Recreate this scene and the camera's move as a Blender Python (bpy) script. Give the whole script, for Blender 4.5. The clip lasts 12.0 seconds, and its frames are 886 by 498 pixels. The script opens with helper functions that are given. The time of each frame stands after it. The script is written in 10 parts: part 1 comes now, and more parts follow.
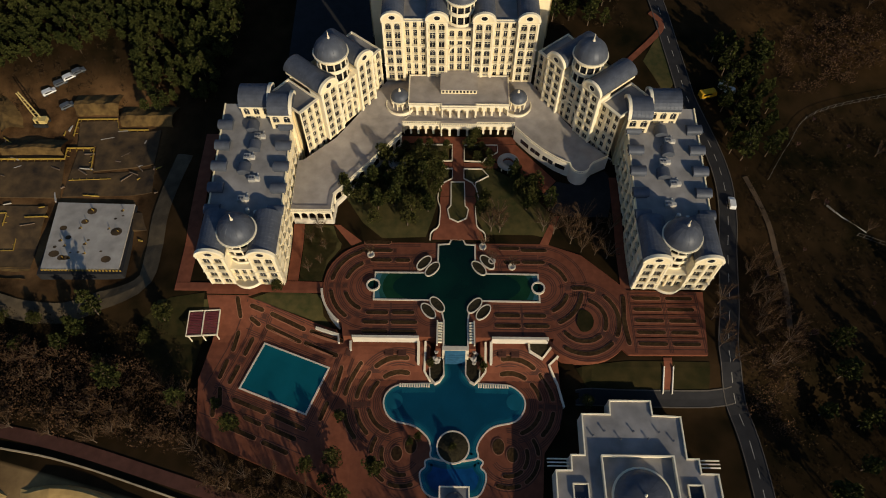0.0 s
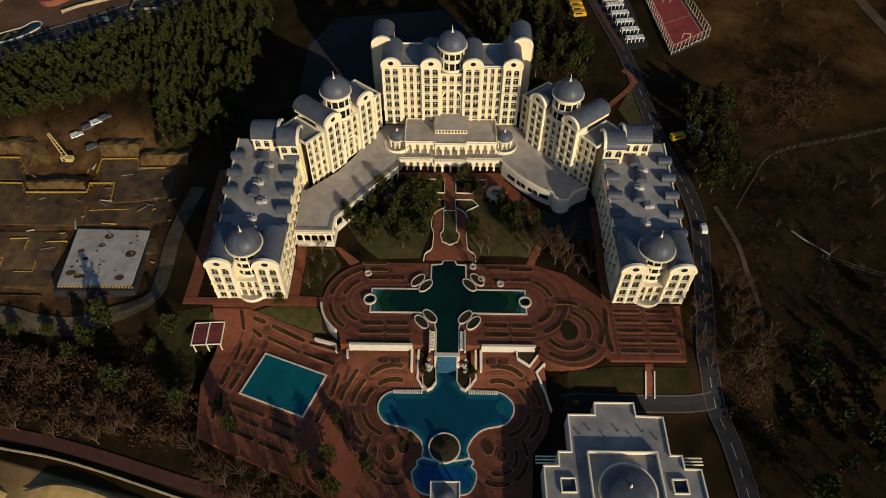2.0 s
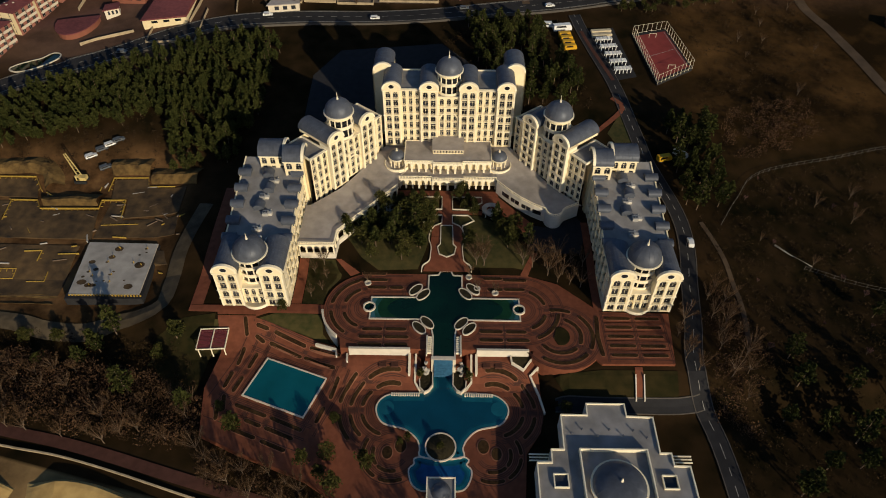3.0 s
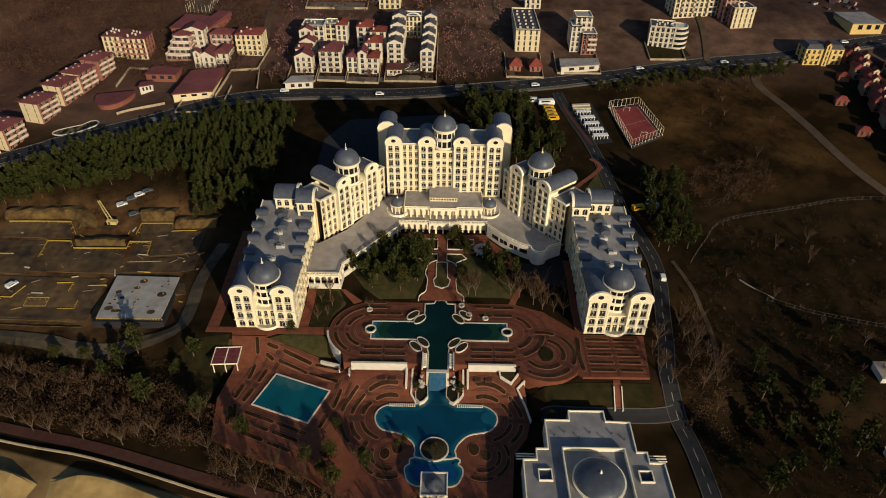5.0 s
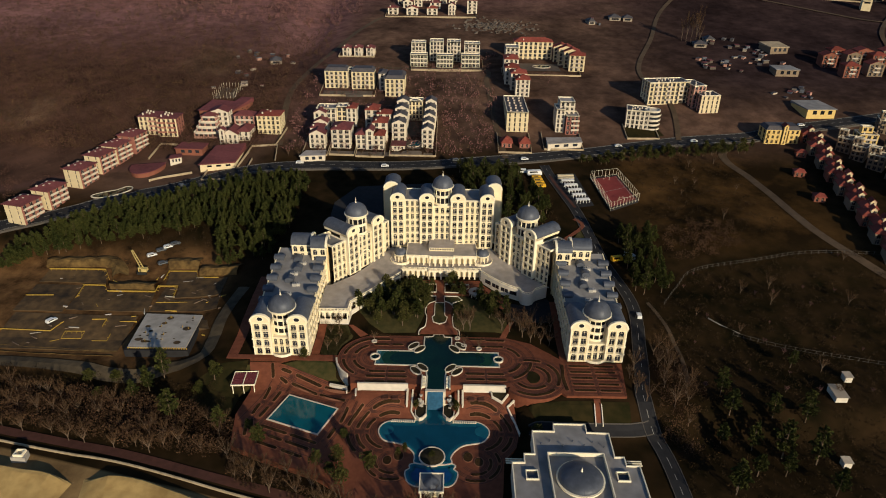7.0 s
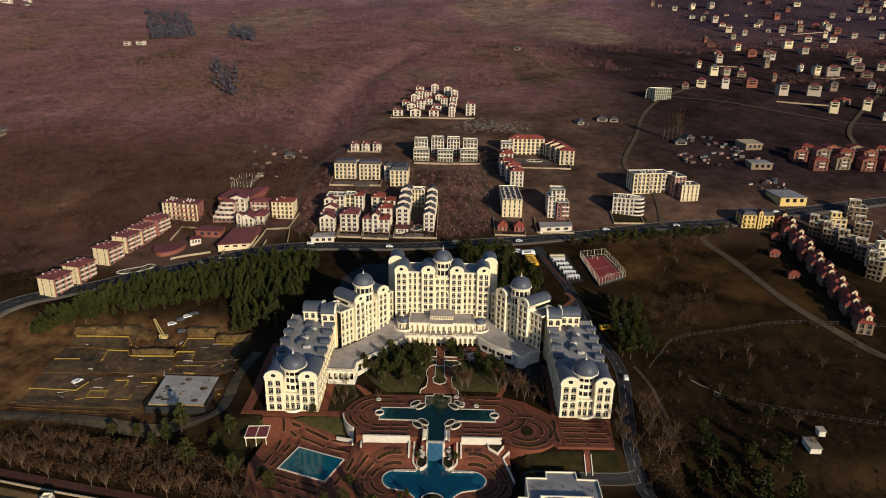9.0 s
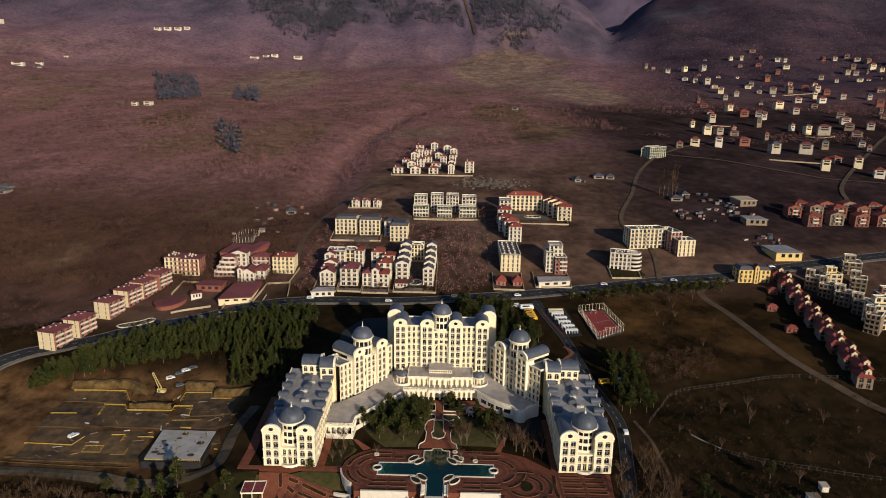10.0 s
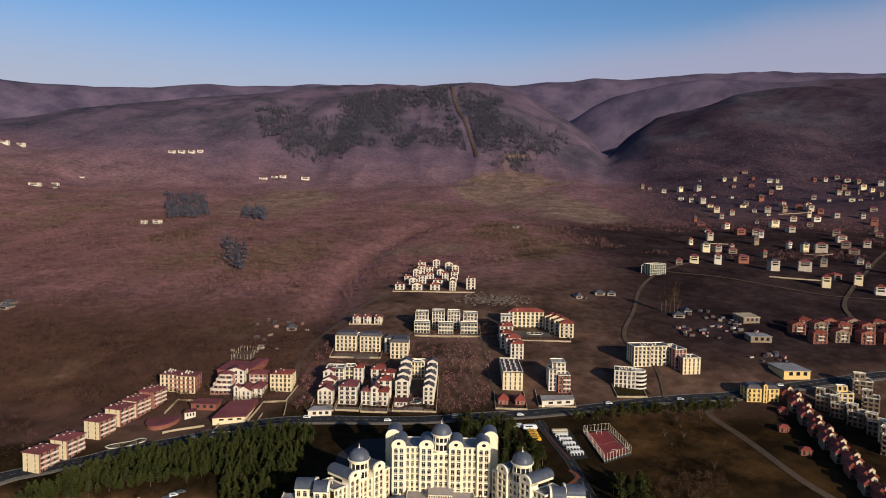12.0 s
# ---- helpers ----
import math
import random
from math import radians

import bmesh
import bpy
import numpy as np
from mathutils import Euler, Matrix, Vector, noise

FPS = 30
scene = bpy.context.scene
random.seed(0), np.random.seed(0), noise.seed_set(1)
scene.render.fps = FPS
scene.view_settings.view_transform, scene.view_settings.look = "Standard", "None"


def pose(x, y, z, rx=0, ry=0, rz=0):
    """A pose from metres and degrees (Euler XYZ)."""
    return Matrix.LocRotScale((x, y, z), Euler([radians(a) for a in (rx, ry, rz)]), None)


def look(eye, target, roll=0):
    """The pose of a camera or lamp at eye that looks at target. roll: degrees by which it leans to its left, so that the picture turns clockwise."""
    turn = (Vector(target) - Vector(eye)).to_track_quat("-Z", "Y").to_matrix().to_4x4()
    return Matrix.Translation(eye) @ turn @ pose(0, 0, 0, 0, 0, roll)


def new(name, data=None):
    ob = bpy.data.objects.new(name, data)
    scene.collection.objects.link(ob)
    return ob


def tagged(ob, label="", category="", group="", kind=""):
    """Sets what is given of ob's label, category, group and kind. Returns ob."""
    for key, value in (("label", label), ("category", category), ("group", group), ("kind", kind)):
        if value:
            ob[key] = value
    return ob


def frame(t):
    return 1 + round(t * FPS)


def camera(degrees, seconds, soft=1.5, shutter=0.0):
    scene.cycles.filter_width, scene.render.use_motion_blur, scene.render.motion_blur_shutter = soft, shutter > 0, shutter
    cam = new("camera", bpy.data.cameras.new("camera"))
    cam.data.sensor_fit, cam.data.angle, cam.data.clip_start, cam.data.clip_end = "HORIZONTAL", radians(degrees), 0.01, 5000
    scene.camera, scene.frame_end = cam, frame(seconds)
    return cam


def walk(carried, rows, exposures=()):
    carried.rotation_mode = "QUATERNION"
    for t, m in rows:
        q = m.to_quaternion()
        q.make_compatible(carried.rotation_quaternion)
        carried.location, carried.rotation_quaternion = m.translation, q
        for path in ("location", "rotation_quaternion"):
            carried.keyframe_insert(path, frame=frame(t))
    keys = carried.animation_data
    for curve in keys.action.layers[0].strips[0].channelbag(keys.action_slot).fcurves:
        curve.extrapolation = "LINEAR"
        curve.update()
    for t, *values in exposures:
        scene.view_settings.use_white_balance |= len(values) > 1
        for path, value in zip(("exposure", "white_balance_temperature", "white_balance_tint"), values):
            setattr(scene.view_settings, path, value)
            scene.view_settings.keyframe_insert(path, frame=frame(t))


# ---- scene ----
cam = camera(66.9, 12.0, soft=1.0)
PATH = [
    (0, (20.116, -95.742, 169.692), (20.107, -94.698, 167.987), 0.3),
    (0.5, (20.616, -103.264, 168.653), (20.607, -102.147, 166.994), 0.3),
    (1, (21.122, -110.436, 167.619), (21.113, -109.256, 166.005), 0.4),
    (1.5, (21.637, -117.909, 166.593), (21.63, -116.665, 165.027), 0.5),
    (2, (22.164, -125.431, 165.581), (22.157, -124.13, 164.062), 0.5),
    (2.5, (22.696, -132.982, 164.593), (22.688, -131.625, 163.123), 0.6),
    (3, (23.228, -140.642, 163.629), (23.22, -139.231, 162.211), 0.6),
    (5, (25.249, -175.177, 160.151), (25.238, -173.563, 158.97), 0.8),
    (5.5, (25.623, -184.599, 159.263), (25.611, -182.941, 158.145), 0.8),
    (6, (25.972, -194.006, 158.371), (25.96, -192.306, 157.318), 0.8),
    (6.5, (26.3, -203.329, 157.483), (26.286, -201.591, 156.494), 0.9),
    (8.5, (27.23, -238.608, 154.306), (27.21, -236.744, 153.581), 0.9),
    (9, (27.504, -242.971, 153.956), (27.48, -241.079, 153.306), 0.9),
    (9.5, (27.791, -245.753, 153.686), (27.765, -243.837, 153.114), 0.9),
    (10, (28.092, -247.114, 153.5), (28.065, -245.174, 153.013), 0.9),
    (10.5, (28.414, -247.517, 153.388), (28.383, -245.558, 152.987), 0.9),
    (11, (28.762, -247.474, 153.328), (28.728, -245.499, 153.014), 0.9),
    (11.5, (29.131, -247.252, 153.303), (29.092, -245.266, 153.074), 0.9),
    (12, (29.515, -246.571, 153.291), (29.473, -244.577, 153.146), 0.9),
]
walk(cam, [(t, look(eye, target, roll)) for t, eye, target, roll in PATH],
     exposures=[(0.0, -0.34, 6500, 10), (3.0, -0.28, 6500, 10), (6.5, -0.2, 6450, 10), (9.5, -0.04, 6050, 13), (12.0, 0.06, 5900, 16)])

# world and sun
SUN_EL, SUN_AZ = 16.0, 32.0   # degrees; azimuth from -y towards +x
world = bpy.data.worlds.new("world")
scene.world = world
world.use_nodes = True
wn = world.node_tree.nodes
sky = wn.new("ShaderNodeTexSky")
sky.sky_type = "NISHITA"
sky.sun_disc = False
sky.sun_elevation = radians(SUN_EL)
sky.sun_rotation = radians(180 - SUN_AZ)
sky.altitude = 100
sky.ozone_density = 2.5
wn["Background"].inputs["Strength"].default_value = 0.096
wl = world.node_tree.links
# thin cloud bank over the hills, thickening to the east
where = wn.new("ShaderNodeTexCoord")
tilt = wn.new("ShaderNodeVectorMath")
tilt.operation = "DOT_PRODUCT"
tilt.inputs[1].default_value = (-0.14, 0.0, 1.0)
wl.new(where.outputs["Generated"], tilt.inputs[0])
puff = wn.new("ShaderNodeTexNoise")
puff.inputs["Scale"].default_value = 9.0
puff.inputs["Detail"].default_value = 6
wl.new(where.outputs["Generated"], puff.inputs["Vector"])
edge = wn.new("ShaderNodeMath")
edge.operation = "MULTIPLY_ADD"
edge.inputs[1].default_value = 0.03
wl.new(puff.outputs["Fac"], edge.inputs[0])
wl.new(tilt.outputs["Value"], edge.inputs[2])
bank = wn.new("ShaderNodeMapRange")
bank.interpolation_type = "SMOOTHSTEP"
bank.inputs["From Min"].default_value, bank.inputs["From Max"].default_value = 0.225, 0.15
bank.inputs["To Max"].default_value = 0.75
wl.new(edge.outputs[0], bank.inputs["Value"])
veil = wn.new("ShaderNodeMix")
veil.data_type = "RGBA"
veil.inputs["B"].default_value = (3.9, 3.75, 4.5, 1)
wl.new(bank.outputs[0], veil.inputs["Factor"])
# pale haze along the horizon under a clear blue
blue = wn.new("ShaderNodeHueSaturation")
blue.inputs["Saturation"].default_value = 1.15
blue.inputs["Value"].default_value = 1.12
wl.new(sky.outputs["Color"], blue.inputs["Color"])
split = wn.new("ShaderNodeSeparateXYZ")
wl.new(where.outputs["Generated"], split.inputs[0])
low = wn.new("ShaderNodeMapRange")
low.interpolation_type = "SMOOTHSTEP"
low.inputs["From Min"].default_value, low.inputs["From Max"].default_value = 0.27, 0.13
low.inputs["To Max"].default_value = 0.8
wl.new(split.outputs["Z"], low.inputs["Value"])
haze = wn.new("ShaderNodeMix")
haze.data_type = "RGBA"
haze.inputs["B"].default_value = (4.7, 4.45, 4.6, 1)
wl.new(low.outputs[0], haze.inputs["Factor"])
wl.new(blue.outputs["Color"], haze.inputs["A"])
wl.new(haze.outputs["Result"], veil.inputs["A"])
wl.new(veil.outputs["Result"], wn["Background"].inputs["Color"])
sun_data = bpy.data.lights.new("sun", "SUN")
sun_data.energy = 5.0
sun_data.angle = radians(0.5)
sun_data.color = (1.0, 0.85, 0.60)
sun = new("sun", sun_data)
to_sun = Vector((math.sin(radians(SUN_AZ)) * math.cos(radians(SUN_EL)),
                 -math.cos(radians(SUN_AZ)) * math.cos(radians(SUN_EL)), math.sin(radians(SUN_EL))))
sun.matrix_world = look(Vector((0, 0, 300)) + to_sun * 100, (0, 0, 300))

# ---- materials ----
def mat(name, color, rough=0.8, metal=0.0, var=0.25, scale=1.0, bump=0.0, color2=None, big=0.0, island=0.0, spec=0.2):
    """A surface with variation at two scales, in object-independent world coordinates."""
    m = bpy.data.materials.new(name)
    m.use_nodes = True
    nt = m.node_tree
    n, l = nt.nodes, nt.links
    b = n["Principled BSDF"]
    b.inputs["Roughness"].default_value = rough
    b.inputs["Metallic"].default_value = metal
    b.inputs["Specular IOR Level"].default_value = spec
    geo = n.new("ShaderNodeNewGeometry")
    t1 = n.new("ShaderNodeTexNoise")
    t1.inputs["Scale"].default_value = scale
    t1.inputs["Detail"].default_value = 6
    l.new(geo.outputs["Position"], t1.inputs["Vector"])
    t2 = n.new("ShaderNodeTexNoise")
    t2.inputs["Scale"].default_value = scale * 0.13 if not big else big
    t2.inputs["Detail"].default_value = 4
    l.new(geo.outputs["Position"], t2.inputs["Vector"])
    add = n.new("ShaderNodeMath")
    add.operation = "MULTIPLY_ADD"
    l.new(t2.outputs["Fac"], add.inputs[0])
    add.inputs[1].default_value = 1.0
    l.new(t1.outputs["Fac"], add.inputs[2])
    ramp = n.new("ShaderNodeMapRange")
    ramp.inputs["From Min"].default_value = 0.7
    ramp.inputs["From Max"].default_value = 1.3
    l.new(add.outputs[0], ramp.inputs["Value"])
    mix = n.new("ShaderNodeMix")
    mix.data_type = "RGBA"
    c2 = color2 or tuple(c * (1 + var) for c in color)
    c1 = color if color2 else tuple(c * (1 - var) for c in color)
    mix.inputs["A"].default_value = (*c1, 1)
    mix.inputs["B"].default_value = (*c2, 1)
    l.new(ramp.outputs[0], mix.inputs["Factor"])
    out = mix.outputs["Result"]
    if island:
        src = n.new("ShaderNodeObjectInfo") if island > 0 else geo
        hsv = n.new("ShaderNodeHueSaturation")
        mr = n.new("ShaderNodeMapRange")
        mr.inputs["To Min"].default_value = 1 - abs(island)
        mr.inputs["To Max"].default_value = 1 + abs(island)
        l.new(src.outputs["Random" if island > 0 else "Random Per Island"], mr.inputs["Value"])
        l.new(mr.outputs[0], hsv.inputs["Value"])
        l.new(out, hsv.inputs["Color"])
        out = hsv.outputs["Color"]
    l.new(out, b.inputs["Base Color"])
    if bump:
        bp = n.new("ShaderNodeBump")
        bp.inputs["Strength"].default_value = bump
        bp.inputs["Distance"].default_value = 0.3
        l.new(t1.outputs["Fac"], bp.inputs["Height"])
        l.new(bp.outputs["Normal"], b.inputs["Normal"])
    return m


CREAM = mat("cream_render", (0.81, 0.695, 0.46), 0.75, var=0.06, scale=0.6)
TRIMW = mat("white_trim", (0.85, 0.76, 0.565), 0.6, var=0.04, scale=1.0)
GLASS = mat("dark_glass", (0.022, 0.024, 0.030), 0.15, var=0.3, scale=0.5, island=0.5, spec=0.6)
ZINC = mat("grey_zinc_roofing", (0.085, 0.095, 0.118), 0.5, 0.2, var=0.25, scale=0.5)
ROOFGREY = mat("grey_roof_membrane", (0.222, 0.212, 0.205), 0.85, var=0.3, scale=0.25, big=0.08)
TERRACE = mat("pale_terrace_tiles", (0.33, 0.295, 0.265), 0.8, var=0.28, scale=0.3, big=0.06)
PAVING = mat("red_brown_paving", (0.165, 0.056, 0.031), 0.8, var=0.25, scale=0.5, big=0.07, spec=0.08)
PAVING_D = mat("dark_red_paving", (0.075, 0.033, 0.024), 0.8, var=0.25, scale=0.5, spec=0.08)
BORDER = mat("pale_stone_border", (0.62, 0.54, 0.42), 0.7, var=0.1, scale=1.0)
WATER_T = mat("turquoise_pool_water", (0.003, 0.046, 0.080), 0.06, var=0.25, scale=0.12, spec=0.3)
WATER_G = mat("green_pond_water", (0.002, 0.016, 0.009), 0.06, var=0.5, scale=0.08, spec=0.3)
ASPHALT = mat("asphalt", (0.025, 0.0245, 0.026), 0.9, var=0.2, scale=0.4, spec=0.08)
RAIL_PALE = mat("pale_grey_paint", (0.52, 0.49, 0.43), 0.6, var=0.15, scale=1.5)
CONCRETE = mat("raw_concrete", (0.35, 0.32, 0.28), 0.9, var=0.22, scale=0.35, big=0.12)
REDTILE = mat("red_roof_tiles", (0.22, 0.055, 0.04), 0.8, var=0.25, scale=0.6, island=0.25, spec=0.08)

# ---- mesh helpers ----
def mesh_ob(name, verts, faces, mats, idx=None, parent=None, smooth=False):
    me = bpy.data.meshes.new(name)
    me.from_pydata(verts, [], faces)
    for m in mats if isinstance(mats, (list, tuple)) else [mats]:
        me.materials.append(m)
    if idx is not None:
        me.polygons.foreach_set("material_index", idx)
    if smooth:
        me.polygons.foreach_set("use_smooth", [True] * len(faces))
    me.update()
    ob = new(name, me)
    if parent is not None:
        ob.parent = parent
    return ob


class Geo:
    """Collects faces of one mesh, each with a material slot."""

    def __init__(self):
        self.v, self.f, self.i, self.marks = [], [], [], [(0, 0)]

    def mark(self):
        self.marks.append((len(self.v), len(self.f)))

    def face(self, pts, slot=0):
        n = len(self.v)
        self.v += [tuple(p) for p in pts]
        self.f.append(tuple(range(n, n + len(pts))))
        self.i.append(slot)

    def box(self, x0, y0, z0, x1, y1, z1, slot=0, top=None):
        a = [(x0, y0, z0), (x1, y0, z0), (x1, y1, z0), (x0, y1, z0), (x0, y0, z1), (x1, y0, z1), (x1, y1, z1), (x0, y1, z1)]
        n = len(self.v)
        self.v += a
        for q, s in (((0, 3, 2, 1), slot), ((4, 5, 6, 7), slot if top is None else top), ((0, 1, 5, 4), slot), ((1, 2, 6, 5), slot), ((2, 3, 7, 6), slot), ((3, 0, 4, 7), slot)):
            self.f.append(tuple(n + k for k in q))
            self.i.append(s)

    def prism(self, poly, z0, z1, slot=0, top=None, bottom=False):
        """An upright slab over an anticlockwise outline; z0 and z1 may be functions of x and y."""
        fz0 = z0 if callable(z0) else (lambda x, y: z0)
        fz1 = z1 if callable(z1) else (lambda x, y: z1)
        n, k = len(self.v), len(poly)
        self.v += [(x, y, fz0(x, y)) for x, y in poly] + [(x, y, fz1(x, y)) for x, y in poly]
        for a in range(k):
            b = (a + 1) % k
            self.f.append((n + a, n + b, n + k + b, n + k + a))
            self.i.append(slot)
        self.f.append(tuple(n + k + a for a in range(k)))
        self.i.append(slot if top is None else top)
        if bottom:
            self.f.append(tuple(n + a for a in reversed(range(k))))
            self.i.append(slot)

    def lathe(self, prof, cx=0, cy=0, seg=24, slot=0, a0=0.0, a1=2 * math.pi):
        """Turns a profile of (radius, z) round an upright axis."""
        full = a1 - a0 > 6.28
        n, cols = len(self.v), seg if full else seg + 1
        for r, z in prof:
            for s in range(cols):
                a = a0 + (a1 - a0) * s / seg
                self.v.append((cx + r * math.cos(a), cy + r * math.sin(a), z))
        for j in range(len(prof) - 1):
            for s in range(seg):
                s2 = (s + 1) % cols
                self.f.append((n + j * cols + s, n + j * cols + s2, n + (j + 1) * cols + s2, n + (j + 1) * cols + s))
                self.i.append(slot)

    def ob(self, name, mats, parent=None, smooth=False):
        return mesh_ob(name, self.v, self.f, mats, self.i, parent, smooth)


def thing(name, m=None, **tags):
    e = new(name)
    e.empty_display_size = 1
    if m is not None:
        e.matrix_world = m
    return tagged(e, **tags)


def arc_pts(cx, cy, r, a0, a1, n=16, ry=None):
    return [(cx + r * math.cos(radians(a0 + (a1 - a0) * k / n)), cy + (ry or r) * math.sin(radians(a0 + (a1 - a0) * k / n))) for k in range(n + 1)]


def inside(poly, x, y):
    c, j = False, len(poly) - 1
    for i in range(len(poly)):
        (xi, yi), (xj, yj) = poly[i], poly[j]
        if (yi > y) != (yj > y) and x < (xj - xi) * (y - yi) / (yj - yi) + xi:
            c = not c
        j = i
    return c


def smoothstep(a, b, x):
    t = min(1.0, max(0.0, (x - a) / (b - a)))
    return t * t * (3 - 2 * t)

# ---- ground ----
LOW_Y = [-3000, -400, -150, -100, -75, -60, -20, 60, 200]
LOW_Z = [-16, -16, -15, -13, -10.5, -8.8, -7.9, -4, 14]
UP_Y = [-200, -40, -10, 9, 16, 30, 50, 70, 100, 165, 195, 250, 300, 445, 725, 1205, 1800, 2600, 6000]
UP_Z = [-12, -1.5, -0.5, -0.3, 1.4, 2.9, 4.2, 8.5, 12, 18.5, 24, 37, 43, 61, 96, 154, 235, 260, 280]


# crest lines of the mountain chain: bearing from the shore and elevation, in degrees
CREST_FRONT = ((-34.5, 5.0), (-29.7, 5.9), (-24.6, 6.9), (-18.9, 7.9), (-14.5, 8.6), (-9.8, 9.1), (-6.7, 9.35), (-3.5, 9.65), (-1.4, 9.8), (1.8, 9.7), (3.4, 9.45), (6.0, 8.4), (9.1, 6.7), (10.9, 5.4), (12.3, 3.2), (13.9, 5.0), (16.0, 6.5), (19.0, 7.3), (21.8, 8.0), (25.7, 8.4), (31.7, 8.4))
CREST_MID = ((5.0, 3.0), (8.2, 5.5), (9.1, 6.6), (11.1, 7.75), (12.7, 8.5), (15.1, 9.2), (17.1, 9.6), (19.3, 9.75), (30, 9.0))
CREST_FAR = ((-34.4, 7.95), (-28.5, 8.0), (-24.5, 8.3), (-20.5, 8.9), (-17.7, 8.8), (-12.9, 9.2), (-9.8, 9.25), (0, 9.3), (6.2, 9.65), (8.1, 9.8), (11.1, 10.15), (15.6, 10.0), (21.3, 10.1), (25.6, 9.85), (31.6, 9.25))
CHAIN = [([p[0] for p in line], [math.tan(radians(p[1])) for p in line], d0, d1) for line, d0, d1 in ((CREST_FRONT, 1650, 2800), (CREST_MID, 2900, 3400), (CREST_FAR, 3500, 4300))]


def hills(x, y, d):
    """Height of the mountain chain behind the town, by bearing and distance."""
    az = math.degrees(math.atan2(x - 28, y + 247))
    base = float(np.interp(d - 247, UP_Y, UP_Z))
    high = base
    for bearings, rises, d0, d1 in CHAIN:
        if d > d0:
            crest = 153 + d1 * float(np.interp(az, bearings, rises))
            high = max(high, base + (crest - base) * smoothstep(d0, d1, d) - 170 * smoothstep(d1 + 40, d1 + 600, d))
    n1 = noise.noise(Vector((x * 0.0013, y * 0.0013, 3.1)))
    n2 = noise.noise(Vector((x * 0.005, y * 0.005, 7.7)))
    gully = abs(noise.noise(Vector((x * 0.0042, y * 0.0016, 1.3)))) + 0.5 * abs(noise.noise(Vector((x * 0.010, y * 0.004, 4.3))))
    slope = smoothstep(1350, 2000, d) * (1 - 0.85 * smoothstep(2450, 2800, d))
    return high + 38 * (0.3 - gully) * slope + (n1 * 30 + n2 * 14) * smoothstep(900, 2000, d) * (1 - 0.85 * smoothstep(2400, 2800, d))


# plots cut level into the slope: centre, half sizes, height
PLOTS = ((-155, 118.5, 10.5, 9.5, 13.6), (-147.5, 143, 10, 11, 15.4), (3.5, 185, 6, 11, 21.4), (93, 308, 16, 16, 43.5))


def ground_z(x, y):
    left, right = smoothstep(-4, -14, x), smoothstep(46, 60, x)
    a, b = -20 - 1 * left - 18 * right, -15 + 10 * left - 10 * right
    t = smoothstep(a, b, y)
    zu = float(np.interp(y, UP_Y, UP_Z))
    z = float(np.interp(y, LOW_Y, LOW_Z)) * (1 - t) + zu * t
    d = math.hypot(x - 28, y + 247)
    z -= 4.2 * smoothstep(-60, -80, x) * smoothstep(-30, 0, y) * (1 - smoothstep(55, 85, y))
    if d > 900:
        far = smoothstep(1200, 1600, d)
        z = z * (1 - far) + hills(x, y, d) * far
    z += 1.3 * smoothstep(60, 130, max(abs(x - 24) - 60, 0) + max(y - 60, 0) + max(-80 - y, 0)) * noise.noise(Vector((x * 0.02, y * 0.02, 0.5)))
    z += 14 * smoothstep(300, 600, y) * noise.noise(Vector((x * 0.004, y * 0.004, 9.5)))
    if 260 < y < 1000 and -160 < x < 140:
        bed_x = float(np.interp(y, (250, 346, 500, 674, 871, 1000), (-104, -92, -98, -84, -10, 45)))
        z -= 7 * math.exp(-(((x - bed_x) / 20) ** 2)) * smoothstep(260, 380, y) * (1 - smoothstep(820, 1000, y))
    for cx, cy, rx, ry, level in PLOTS:
        far = max(abs(x - cx) / rx, abs(y - cy) / ry)
        if far < 1.4:
            k = smoothstep(1.4, 1.0, far)
            z = z * (1 - k) + level * k
    return z


def axis(spans):
    out = []
    for a, b, step in spans:
        n = max(1, round((b - a) / step))
        out += [a + (b - a) * k / n for k in range(n)]
    return out + [spans[-1][1]]


gx = axis([(-3900, -1200, 90), (-1200, -400, 30), (-400, -130, 8), (-130, 180, 2.5), (180, 420, 8), (420, 1300, 30), (1300, 3900, 80)])
gy = axis([(-1500, -300, 100), (-300, -90, 10), (-90, 120, 2.5), (120, 300, 6), (300, 700, 16), (700, 1400, 28), (1400, 2900, 36), (2900, 4900, 80)])
gv = [(x, y, ground_z(x, y)) for y in gy for x in gx]
nx = len(gx)
gf = [(j * nx + i, j * nx + i + 1, (j + 1) * nx + i + 1, (j + 1) * nx + i) for j in range(len(gy) - 1) for i in range(nx - 1)]


